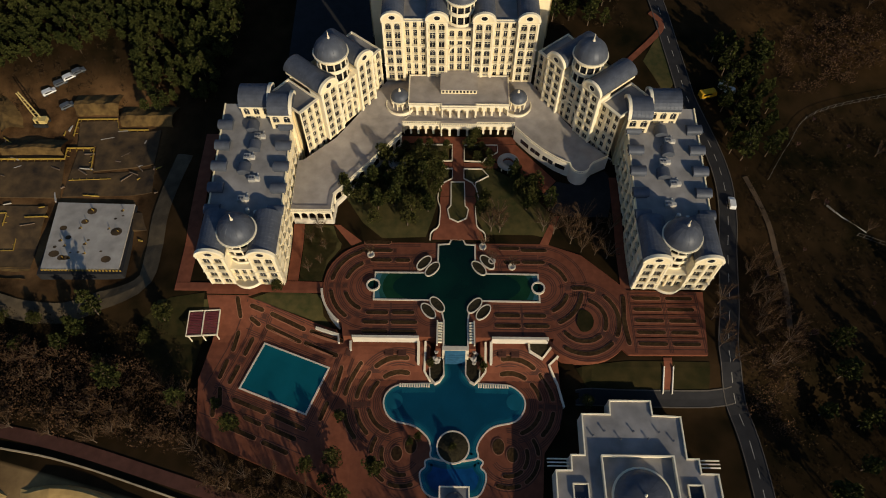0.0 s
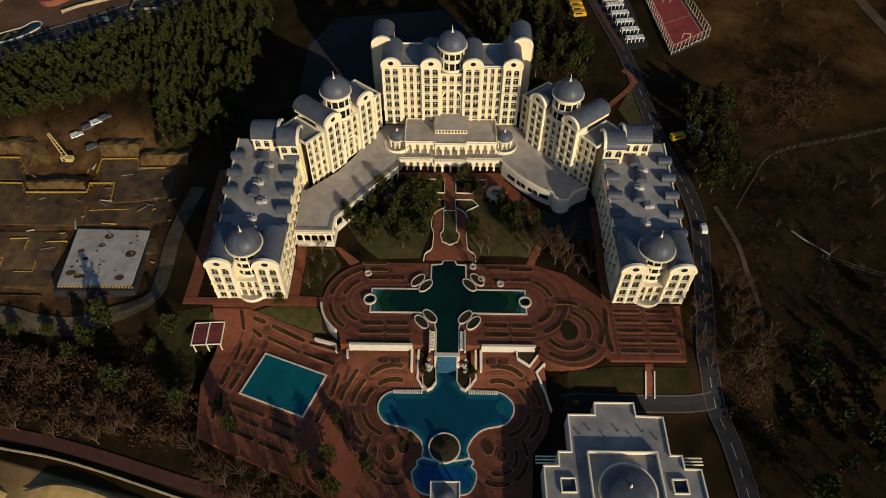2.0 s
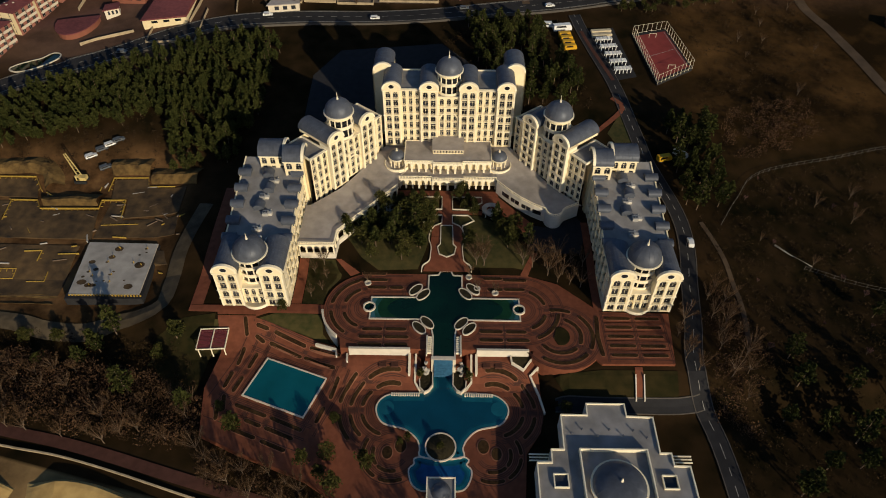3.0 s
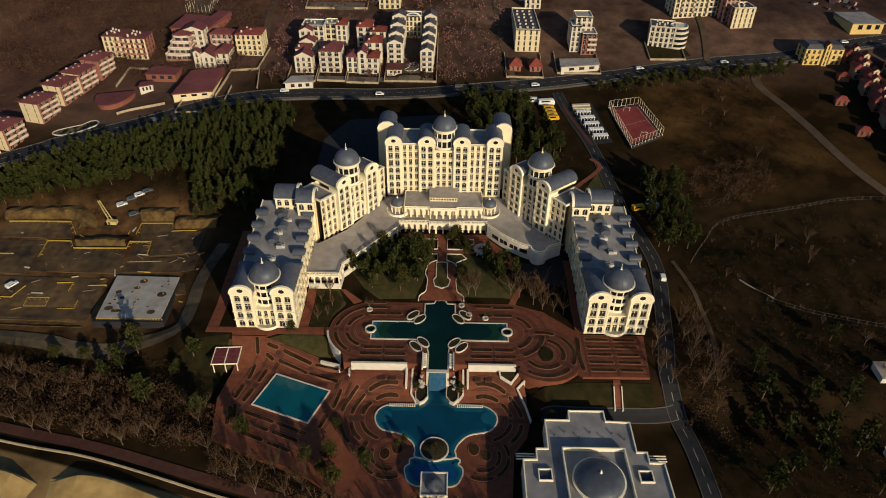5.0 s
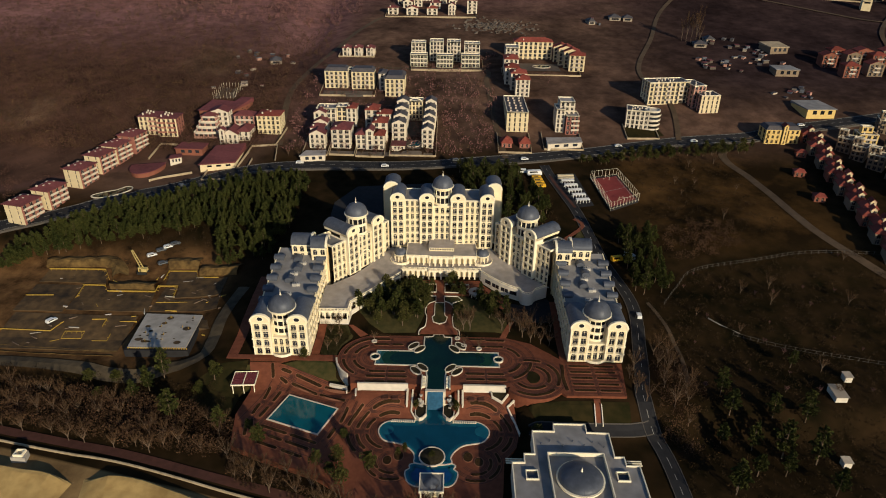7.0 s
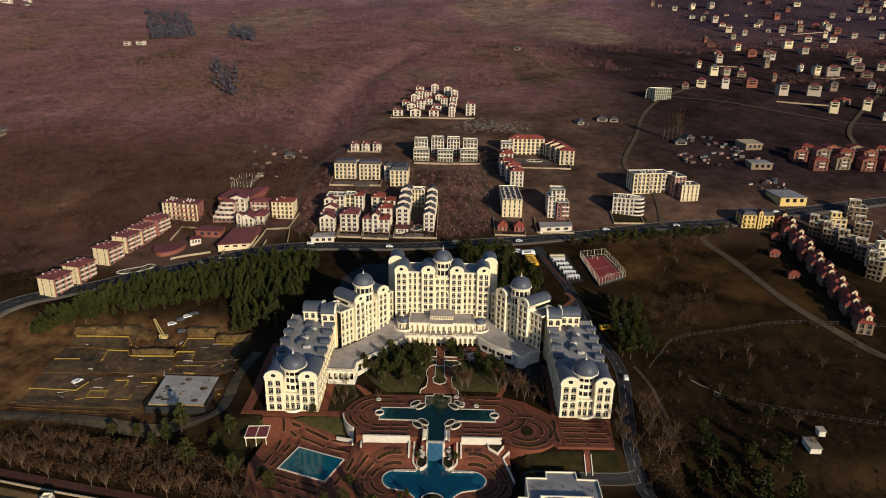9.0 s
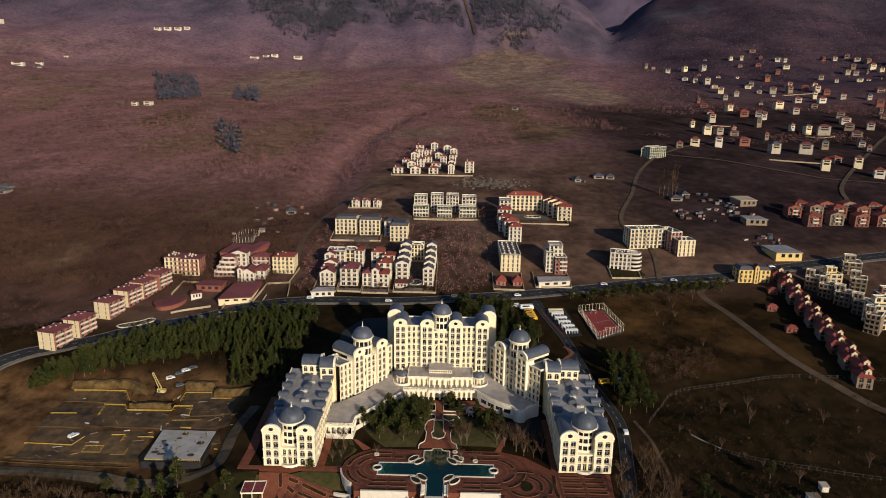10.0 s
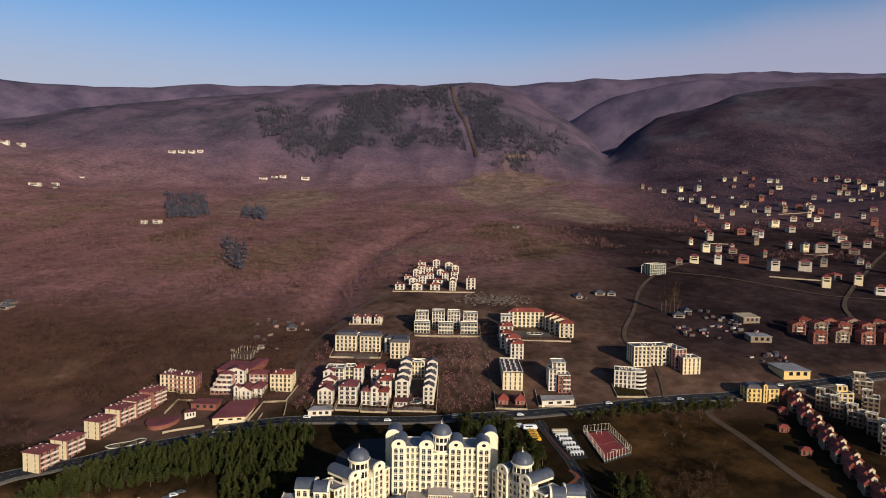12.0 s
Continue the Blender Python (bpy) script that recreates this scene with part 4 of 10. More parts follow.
def pool(name, poly, z, m, wide, label, group="", edge=None):
    p = thing(name, pose(sum(q[0] for q in poly) / len(poly), sum(q[1] for q in poly) / len(poly), z), label=label, category="pool", group=group)
    if area2(poly) < 0:
        poly = poly[::-1]
    g = Geo()
    ring_wall(g, poly, wide, z - 0.4, z + 0.30)
    put(g.ob("coping", BORDER), p)
    g = Geo()
    if edge:
        for k, (a, b) in enumerate(((0.0, 0.55), (0.55, 1.1), (1.1, 1.7))):
            o1, o2, g = offset(poly, -a) if a else poly, offset(poly, -b), Geo()
            for i in range(len(poly)):
                j = (i + 1) % len(poly)
                g.face([(*o1[i], z + 0.19 - 0.01 * k), (*o1[j], z + 0.19 - 0.01 * k), (*o2[j], z + 0.19 - 0.01 * k), (*o2[i], z + 0.19 - 0.01 * k)])
            put(g.ob("shallow_edge", SHELF[k]), p)
        g = Geo()
    draped("water", poly, lambda x, y: z + 0.15, m, 6.0, parent=p)
    return p


UPPER = (arc_pts(-0.6, -4.3, 14.4, 98, 236, 24) + [(-8.0, -20.2), (17.6, -20.2), (17.6, -23.6), (28.6, -23.6), (28.6, -20.2), (50.0, -20.2)]
         + arc_pts(59.3, -14.8, 12.2, 216, 318, 14) + [(70, -24.6), (91.5, -24.4), (93.6, -5.2), (72.0, -4.9), (67, 0), (60, 6.5), (50, 10.2), (36.5, 10.6),
            (32.0, 12.5), (30.2, 16.5), (28.6, 17.5), (28.6, 22.5), (27.2, 25.5), (20.0, 25.5), (18.6, 22.5), (18.6, 17.5), (16.0, 15.5), (15.0, 10.5)])
up = draped("upper_terrace", UPPER, lambda x, y: 0.0, PAVING, 4.0, skirt=9.0)
tagged(up, "red-brown paved pool terrace behind a retaining wall", "terrace", kind="structure")
LOWER = [(-48.5, -6.0), (-46, -4.2), (-28, -5.0), (-36.5, -8.0), (-10.5, -16.5), (-8.5, -20.1), (17.6, -20.1), (28.6, -20.1), (50.5, -20.4), (51.8, -28), (52.3, -36), (51, -43), (46.5, -49.5),
         (45, -66), (-2, -66), (-14, -58.5), (-34, -51), (-45, -46), (-47.5, -31), (-45.5, -18)]
low = draped("lower_terrace", LOWER, low_z, PAVING, 2.0, skirt=4.5)
tagged(low, "red-brown paved terrace round the lagoon pool", "terrace", kind="structure")

# pools
CROSS = [(0, -0.4), (17.0, -0.3), (18.0, 1.0), (18.1, 9.3), (21.2, 9.6), (21.9, 11.2), (25.0, 11.2), (25.7, 9.5), (28.5, 9.3), (28.5, 0.8), (29.6, -0.4), (46.6, -0.5),
         (46.6, -8.9), (29.0, -8.8), (26.6, -12.5), (26.2, -15.4), (26.2, -22.9), (20.0, -22.9), (20.0, -15.4), (19.4, -12.5), (17.2, -8.8), (0, -8.7)]
pool("cross_pond", CROSS, 0.0, WATER_G, 0.45, "cross-shaped formal pond with dark green water")
LAG = [(20.1, -24.2), (20.1, -28.5), (17.4, -30.8), (12.5, -31.2), (7.0, -31.8), (4.3, -34.3), (4.1, -37.7), (6.4, -41.0), (12.3, -42.6), (16.0, -45.7), (17.0, -48.5), (17.8, -51.2),
       (28.2, -51.2), (28.6, -48.5), (30.0, -45.5), (33.2, -42.6), (39.2, -41.0), (41.7, -37.7), (41.5, -34.4), (38.4, -31.6), (33, -31.0), (28.2, -30.7), (25.8, -28.5), (25.8, -24.2)]
pool("lagoon_pool", smooth_loop(LAG, 4), -7.5, WATER_T, 0.4, "free-form lagoon pool with deep blue water", edge=POOLBLUE)
BAS = [(17.6, -51.4), (15.6, -51.9), (15.6, -53.4), (14.3, -54.8), (14.5, -57.0), (15.4, -59.2), (17.4, -60.6), (20, -60.8), (26, -60.8), (29, -60.2), (30.6, -57.6), (30.9, -55.0), (29.6, -53.4), (30.2, -52.0), (28.6, -51.2), (26, -52.0), (20, -52.0)]
pool("splash_pool", smooth_loop(BAS, 4), -7.6, SPLASH, 0.4, "lobed splash pool with bright blue water", edge=POOLBLUE)
# shallow green ends of the pond
POND_EDGE = mat("shallow_green_pond_water", (0.006, 0.030, 0.010), 0.08, var=0.4, scale=0.3, spec=0.3)
POND_PALE = mat("pale_cyan_pond_shelf_water", (0.035, 0.105, 0.125), 0.08, var=0.3, scale=0.4, spec=0.3)
for xe, sgn in ((0.05, 1), (46.55, -1)):
    for k, (reach, m) in enumerate(((9.0, POND_EDGE), (3.6, mat("blue_green_pond_water", (0.014, 0.062, 0.048), 0.08, var=0.3, scale=0.4, spec=0.3)), (1.7, POND_PALE))):
        g = Geo()
        zz = 0.156 + 0.004 * k
        for i in range(8):
            ya, yb = -8.6 + 8.1 * i / 8, -8.6 + 8.1 * (i + 1) / 8
            ra, rb = (reach * (0.55 + 0.45 * abs(2 * j / 8 - 1) ** 2) for j in (i, i + 1))
            g.face([(xe, ya, zz), (xe + sgn * ra, ya, zz), (xe + sgn * rb, yb, zz), (xe, yb, zz)])
        tagged(g.ob("pond_shelf", m), "shallow tinted shelf at the end of the pond", "pool shelf", "pool shelves")
POOL_TEAL = mat("teal_pool_water", (0.004, 0.082, 0.105), 0.08, var=0.2, scale=0.15, spec=0.2)
E1, E2, PA = Vector((0.937, -0.349)), Vector((0.349, 0.937)), Vector((-30.6, -20.5))
pl = lambda a, b: tuple(PA + E1 * a + E2 * b)
pool("swimming_pool", [pl(0, 0), pl(19.7, 0), pl(19.7, -13.6), pl(0, -13.6)], -6.15, POOL_TEAL, 0.45, "rectangular swimming pool with turquoise water")
# shelves and round seats at the lagoon's ends
for nm, pts, m in (("seat_shelf", arc_pts(6.6, -35.9, 2.3, 0, 360, 24)[:-1], SHELF[1]), ("seat_shelf", arc_pts(39.3, -35.9, 2.3, 0, 360, 24)[:-1], SHELF[1]),
                   ("step_shelf", [(8.5, -33.6), (17.6, -33.4), (17.6, -31.6), (8.5, -32.0)], SHELF[1]), ("step_shelf", [(28.6, -33.4), (37.6, -33.6), (37.6, -32.0), (28.6, -31.6)], SHELF[1])):
    g = Geo()
    g.prism(pts if area2(pts) > 0 else pts[::-1], -8.3, -7.295)
    tagged(g.ob(nm, m), "shallow pale blue shelf under the lagoon water", "pool shelf", "pool shelves")
# planted beds beside the channel
for s in (-1, 1):
    pts = [(22.95 + s * a, b) for a, b in ((3.3, -23.7), (3.2, -28.6), (4.3, -30.4), (5.4, -31.0), (6.6, -29.6), (6.8, -27.0), (6.7, -23.7))]
    pts = pts if area2(pts) > 0 else pts[::-1]
    cbed = thing("channel_bed", pose(22.95 + s * 5, -27, -7.5), label="planted rock bed with a pale kerb beside the channel", category="planting bed", group="channel beds")
    g = Geo()
    g.prism(pts, -8.5, -6.2)
    put(g.ob("soil", HEDGE), cbed)
    g = Geo()
    ring_wall(g, pts, 0.35, -8.5, -5.9)
    put(g.ob("kerb", BORDER), cbed)
# island
isl = thing("pool_island", pose(22.6, -48.3, -7.5), label="round planted island with pale kerb in the pool", category="island")
g = Geo()
ring_wall(g, arc_pts(22.6, -48.3, 4.0, 0, 360, 28)[:-1], 0.4, -7.8, -6.9)
put(g.ob("kerb", BORDER), isl)
g = Geo()
g.lathe([(4.0, -7.0), (2.5, -6.6), (0.02, -6.4)], 22.6, -48.3, 20)
put(g.ob("planting", HEDGE), isl)

# round wells at the pond's ends
for x, y in ((-0.6, -4.4), (46.6, -4.8)):
    w = thing("pond_well", pose(x, y, 0), label="round pale stone well at the pond end", category="well", group="pond wells")
    g = Geo()
    g.lathe([(2.0, 0.0), (2.0, 0.7), (1.55, 0.7), (1.55, 0.3)], x, y, 24)
    put(g.ob("rim", BORDER), w)
    g = Geo()
    g.lathe([(1.55, 0.3), (0.02, 0.3)], x, y, 20)
    put(g.ob("water", WATER_G), w)

# heart-shaped planter pairs at the pond's inner corners
for x, y, a in ((15.0, 2.1, 40), (31.0, 2.6, -40), (16.6, -11.4, -40), (29.6, -11.6, 40)):
    for s in (-1, 1):
        cx, cy = x + 1.6 * s * math.cos(radians(a)), y + 1.6 * s * math.sin(radians(a)) * -1
        th = radians(a + 90) * -1
        el = [(cx + 2.6 * math.cos(t) * math.cos(th) - 1.25 * math.sin(t) * math.sin(th), cy + 2.6 * math.cos(t) * math.sin(th) + 1.25 * math.sin(t) * math.cos(th)) for t in [2 * math.pi * k / 20 for k in range(20)]]
        b = thing("oval_planter", pose(cx, cy, 0), label="oval planter with pale kerb beside the pond", category="planter", group="oval planters")
        g = Geo()
        if area2(el) < 0:
            el = el[::-1]
        ring_wall(g, el, 0.3, 0, 0.55)
        put(g.ob("kerb", BORDER), b)
        g = Geo()
        g.prism(el, 0.0, 0.4)
        put(g.ob("planting", HEDGE), b)

# cascade between the pond and the lagoon
cas = thing("cascade", pose(23, -23.3, -7.5), label="pale stone cascade between pond and lagoon", category="waterfall")
g = Geo()
g.box(19.4, -24.2, -8, 26.7, -23.0, 0.32)
put(g.ob("weir", BORDER), cas)
FALL = mat("thin_falling_water", (0.030, 0.095, 0.170), 0.15, var=0.3, scale=1.2)
g = Geo()
for k in range(6):
    za, zb_ = 0.1 - k * 1.25, 0.1 - (k + 1) * 1.25
    g.face([(20.2, -24.25 - k * 0.16, za), (25.8, -24.25 - k * 0.16, za), (25.8, -24.35 - k * 0.16, zb_), (20.2, -24.35 - k * 0.16, zb_)])
    g.face([(20.2, -24.35 - k * 0.16, zb_), (25.8, -24.35 - k * 0.16, zb_), (25.8, -24.41 - k * 0.16, zb_), (20.2, -24.41 - k * 0.16, zb_)])
put(g.ob("falling_water", FALL), cas)
for s in (-1, 1):
    xa = 23.1 + s * 3.7
    for k in range(8):
        g = Geo()
        x0, x1 = sorted((xa, xa + s * 1.5))
        g.box(x0, -16.4 - k * 0.8, 0.0, x1, -16.0 - k * 0.8, 0.75)
        put(g.ob("baluster", TRIMW), cas)
    g = Geo()
    x0, x1 = sorted((xa + s * 1.2, xa + s * 1.6))
    g.box(x0, -22.8, 0, x1, -15.6, 1.0)
    put(g.ob("rail", BORDER), cas)
# rocks and shrubs flanking the cascade
for s in (-1, 1):
    for k in range(9):
        x, y = 23.1 + s * (4.6 + 1.3 * random.random()), -23.6 - 2.0 * random.random()
        r = 0.5 + 0.6 * random.random()
        bm = bmesh.new()
        bmesh.ops.create_icosphere(bm, subdivisions=2, radius=r)
        for v in bm.verts:
            v.co *= 0.8 + 0.5 * noise.noise(v.co * 1.3 + Vector((k * 3.1, s, 0)))
            v.co += Vector((x, y, -6.8 + 5.5 * (k / 9)))
        me = bpy.data.meshes.new("rock")
        bm.to_mesh(me)
        bm.free()
        me.materials.append(CONCRETE)
        tagged(new("rock", me), "pale boulder stacked beside the cascade", "rock", "cascade rocks")

# retaining walls
STONEW = mat("pale_render_wall", (0.66, 0.60, 0.50), 0.8, var=0.1, scale=0.5)


def wall_line(label, line, z0, z1, wide=0.5, cap=True):
    w = thing("retaining_wall", pose(line[0][0], line[0][1], -7), label=label, category="wall", group="retaining walls")
    g = Geo()
    strip_wall(g, line, wide, z0, z1)
    put(g.ob("body", STONEW), w)
    if cap:
        g = Geo()
        f1 = z1 if callable(z1) else (lambda x, y: z1)
        strip_wall(g, line, wide + 0.25, lambda x, y: f1(x, y), lambda x, y: f1(x, y) + 0.15)
        put(g.ob("capping", BORDER), w)


wl = "pale rendered retaining wall of the pool terrace"
wall_line(wl, [(-5.4, -20.5), (13.0, -20.5)], -8, 0.45)
wall_line(wl, [(33.0, -20.5), (48.6, -20.5)], -8, 0.45)
wall_line(wl, [(12.9, -20.8), (12.9, -26.4)], -8, lambda x, y: low_z(x, y) + 1.1)
wall_line(wl, [(32.9, -20.8), (32.9, -26.2)], -8, lambda x, y: low_z(x, y) + 1.1)
wall_line(wl, [(14.8, -20.6), (14.6, -28), (16.2, -30.4)], -8, lambda x, y: low_z(x, y) + 0.6, 0.35)
wall_line(wl, [(31.4, -20.6), (31.4, -28), (29.6, -30.2)], -8, lambda x, y: low_z(x, y) + 0.6, 0.35)
wall_line(wl, arc_pts(-0.6, -4.3, 14.7, 186, 232, 14), -8, 0.5, 0.4)
wall_line(wl, [(-16.5, -16.0), (-9.8, -18.4), (-9.4, -20.8)], -8, lambda x, y: low_z(x, y) + 1.0, 0.4)
wall_line(wl, [(-6.0, -20.8), (-5.8, -23.2)], -8, lambda x, y: low_z(x, y) + 0.9, 0.4)
wall_line(wl, [(43.3, -21.0), (43.5, -23.0), (47.0, -24.8), (49.4, -22.0)], -8, lambda x, y: low_z(x, y) + 0.7, 0.35)
tagged(draped("shrub_bed", [(43.5, -21.0), (43.7, -22.9), (47.0, -24.6), (49.2, -21.9), (48.6, -20.9)], low_z, HEDGE, 2.0, 0.35), "dark planted corner bed with a pale kerb", "planting bed")
wall_line(wl, [(52.0, -23.6), (48.9, -26.2), (51.2, -31), (52.5, -37.3)], -8, lambda x, y: low_z(x, y) + 0.7, 0.35)

# ---- planting beds set in the paving ----
BED_KERB = mat("bed_kerb_brick", (0.225, 0.095, 0.055), 0.8, var=0.2, scale=1.0)
BED_SOIL = mat("dark_bed_mulch", (0.020, 0.011, 0.006), 0.95, scale=1.2, color2=(0.062, 0.036, 0.016), bump=0.6, spec=0.03)


def bed(line, wide, z, tilt=None):
    """A hedge-filled bed with a brick kerb along a line; round ends."""
    a, b = line[len(line) // 2], line[0]
    t = thing("planting_bed", pose(a[0], a[1], z if not callable(z) else z(*a)), label="narrow clipped hedge bed with brick kerb in paving", category="planting bed", group="planting beds")
    f = z if callable(z) else (lambda x, y: z)
    for nm, w, h0, m in (("kerb", wide + 0.42, 0.09, BED_KERB), ("hedge", wide, 0.16, BED_SOIL)):
        left, right = [], []
        for i, p in enumerate(line):
            d = (Vector(line[min(len(line) - 1, i + 1)]) - Vector(line[max(0, i - 1)])).normalized()
            n = Vector((-d.y, d.x)) * w / 2
            left.append((p[0] + n.x, p[1] + n.y))
            right.append((p[0] - n.x, p[1] - n.y))
        d0 = (Vector(line[0]) - Vector(line[1])).normalized() * w * 0.45
        d1 = (Vector(line[-1]) - Vector(line[-2])).normalized() * w * 0.45
        mid = lambda p, q, k: (p[0] * (1 - k) + q[0] * k, p[1] * (1 - k) + q[1] * k)
        poly = left + [tuple(Vector(mid(left[-1], right[-1], k)) + d1) for k in (0.25, 0.75)] + right[::-1] + [tuple(Vector(mid(right[0], left[0], k)) + d0) for k in (0.25, 0.75)]
        if area2(poly) < 0:
            poly = poly[::-1]
        g = Geo()
        g.prism(poly, lambda x, y: f(x, y) - 0.3, lambda x, y: f(x, y) + h0)
        put(g.ob(nm, m), t)


def arc_bed(cx, cy, r, a0, a1, wide=1.0, z=0.0):
    bed(arc_pts(cx, cy, r, a0, a1, max(4, int(abs(a1 - a0) * r / 90))), wide, z)


STRIPES, SQUARES = Geo(), Geo()


def stripe_arc(cx, cy, r, a0, a1, z, wide=0.28):
    p, q = arc_pts(cx, cy, r - wide / 2, a0, a1, max(6, int(abs(a1 - a0) * r / 60))), arc_pts(cx, cy, r + wide / 2, a0, a1, max(6, int(abs(a1 - a0) * r / 60)))
    f = z if callable(z) else (lambda x, y: z)
    for i in range(len(p) - 1):
        STRIPES.face([(*c, f(*c)) for c in (p[i], q[i], q[i + 1], p[i + 1])])


def stripe_line(a, b, z, wide=0.28):
    d = (Vector(b) - Vector(a)).normalized()
    n = Vector((-d.y, d.x)) * wide / 2
    f = z if callable(z) else (lambda x, y: z)
    k = 6
    for i in range(k):
        p, q = Vector(a).lerp(Vector(b), i / k), Vector(a).lerp(Vector(b), (i + 1) / k)
        STRIPES.face([(*(c + e), f(*(c + e))) for c, e in ((p, n), (p, -n), (q, -n), (q, n))])


def crossing(x, y, turn, z, size=1.7):
    """A square of dark brick where bands cross, framed by a thin gap."""
    f = z if callable(z) else (lambda x, y: z)
    for r0, r1 in ((0.0, 0.36), (0.43, 0.5)):
        c = [(x + size * k * 1.414 * math.cos(radians(turn + q)), y + size * k * 1.414 * math.sin(radians(turn + q))) for k in (r0, r1) for q in (45, 135, 225, 315)]
        for i in range(4):
            j = (i + 1) % 4
            SQUARES.face([(*p, f(*p)) for p in (c[i], c[4 + i], c[4 + j], c[j])])


# upper terrace, round the pond
for cx, sgn in ((-0.6, 1), (47.0, -1)):
    flip = (lambda a: a) if sgn > 0 else (lambda a: 180 - a)
    for r in (3.6, 4.2, 4.8, 6.2, 6.7, 9.6, 10.1, 10.6, 13.3, 13.8):
        stripe_arc(cx, -4.4, r, flip(92), flip(268), 0.006)
    for r, spans in ((8.1, ((118, 162), (199, 244))), (12.1, ((112, 170), (190, 233)) if sgn > 0 else ((190, 245),))):
        for a0, a1 in spans:
            arc_bed(cx, -4.4, r, flip(a0), flip(a1), 1.15)
    for r, q in ((8.1, 180), (10.1, 180), (12.1, 180), (8.1, 105), (8.1, 257), (12.0, 238), (10.1, 247)):
        crossing(cx + r * math.cos(radians(flip(q))), -4.4 + r * math.sin(radians(flip(q))), flip(q), 0.009)
for y in (2.0, 2.5, 5.2, 5.7, 6.2, 9.0, 9.5, -10.4, -10.9, -11.4, -14.1, -14.6, -17.2, -17.7):
    for xa, xb in ((0, 12.5), (33.5, 47)):
        stripe_line((xa, y), (xb, y), 0.007)
for x in (4.6, 4.9, 41.4, 41.7):
    stripe_line((x, -10), (x, -19.5), 0.008)
for q in ((15.0, 2.1), (31.0, 2.6), (16.6, -11.4), (29.6, -11.6)):
    for r in (4.6, 5.1, 5.6):
        stripe_arc(*q, r, *((60, 200) if q[0] < 20 and q[1] > 0 else (-20, 120) if q[1] > 0 else (160, 300) if q[0] < 20 else (-120, 20)), 0.0065, 0.22)
for xa, xb, y in ((-3.6, 3.2, 10.2), (-4.6, 3.8, 7.4), (-1.4, 3.7, 4.1), (5.8, 9.2, 4.1), (36.2, 41.4, 8.6), (42.8, 49.4, 8.0), (37.6, 41.4, 3.8), (42.9, 48.6, 3.9),
                  (-1.6, 3.6, -13.0), (5.6, 11.0, -12.9), (-2.4, 3.8, -15.9), (5.6, 11.8, -15.9), (-2.4, 3.8, -18.8), (5.6, 11.6, -18.8), (34.5, 40.6, -13.4), (42.6, 47.9, -13.4), (34.5, 40.6, -16.6), (42.6, 48.6, -16.6)):
    bed([(xa, y), ((xa + xb) / 2, y), (xb, y)], 1.15, 0.0)
for x, y in ((4.7, 4.1), (4.7, 7.4), (4.7, -13), (4.7, -15.9), (41.6, -13.4), (41.6, -16.6), (42.0, 8.3)):
    crossing(x, y, 0, 0.009)
# concentric beds east of the pond
for r in (4.6, 5.0, 7.8, 8.2, 8.7, 11.6, 12.1):
    stripe_arc(58.5, -14.5, r, -150, 120, 0.006)
for r, spans in ((6.5, ((-142, -49), (-24, 67))), (10.1, ((-123, -44), (-26, 46), (68, 100)))):
    for a0, a1 in spans:
        arc_bed(58.5, -14.5, r, a0, a1, 1.2)
for r, q in ((6.5, -36), (10.1, -35), (8.4, -35), (10.1, 57), (8.4, 90), (6.5, 90)):
    crossing(58.5 + r * math.cos(radians(q)), -14.5 + r * math.sin(radians(q)), q, 0.009, 2.0)
bed([(70.6, -7.3), (70.3, -11), (70.0, -14.3), (70.2, -18), (70.6, -21.3)], 1.3, 0.0)
dbed = thing("planting_bed", pose(58.8, -14.8, 0), label="crescent lawn bed in the centre of the paving", category="planting bed", group="planting beds")
g = Geo()
g.prism(arc_pts(58.6, -14.7, 2.9, -110, 110, 14, 3.4) + [(57.2, -13.2), (56.6, -15.6)], -0.2, 0.2)
put(g.ob("turf", DARK_LAWN), dbed)
for y in (-7.45, -10.95, -14.45, -18.0, -21.45):
    for xa, xb in ((73.6, 80.6), (83.0, 89.6)):
        bed([(xa, y), ((xa + xb) / 2, y), (xb, y)], 1.05, 0.0)
    for d in (-1.5, 1.5, 1.95):
        stripe_line((72.3, y + d), (91.6, y + d), 0.006)
for x in (72.0, 72.4, 81.4, 81.8, 82.3, 91.0, 91.5):
    stripe_line((x, -5.5), (x, -24.0), 0.009)
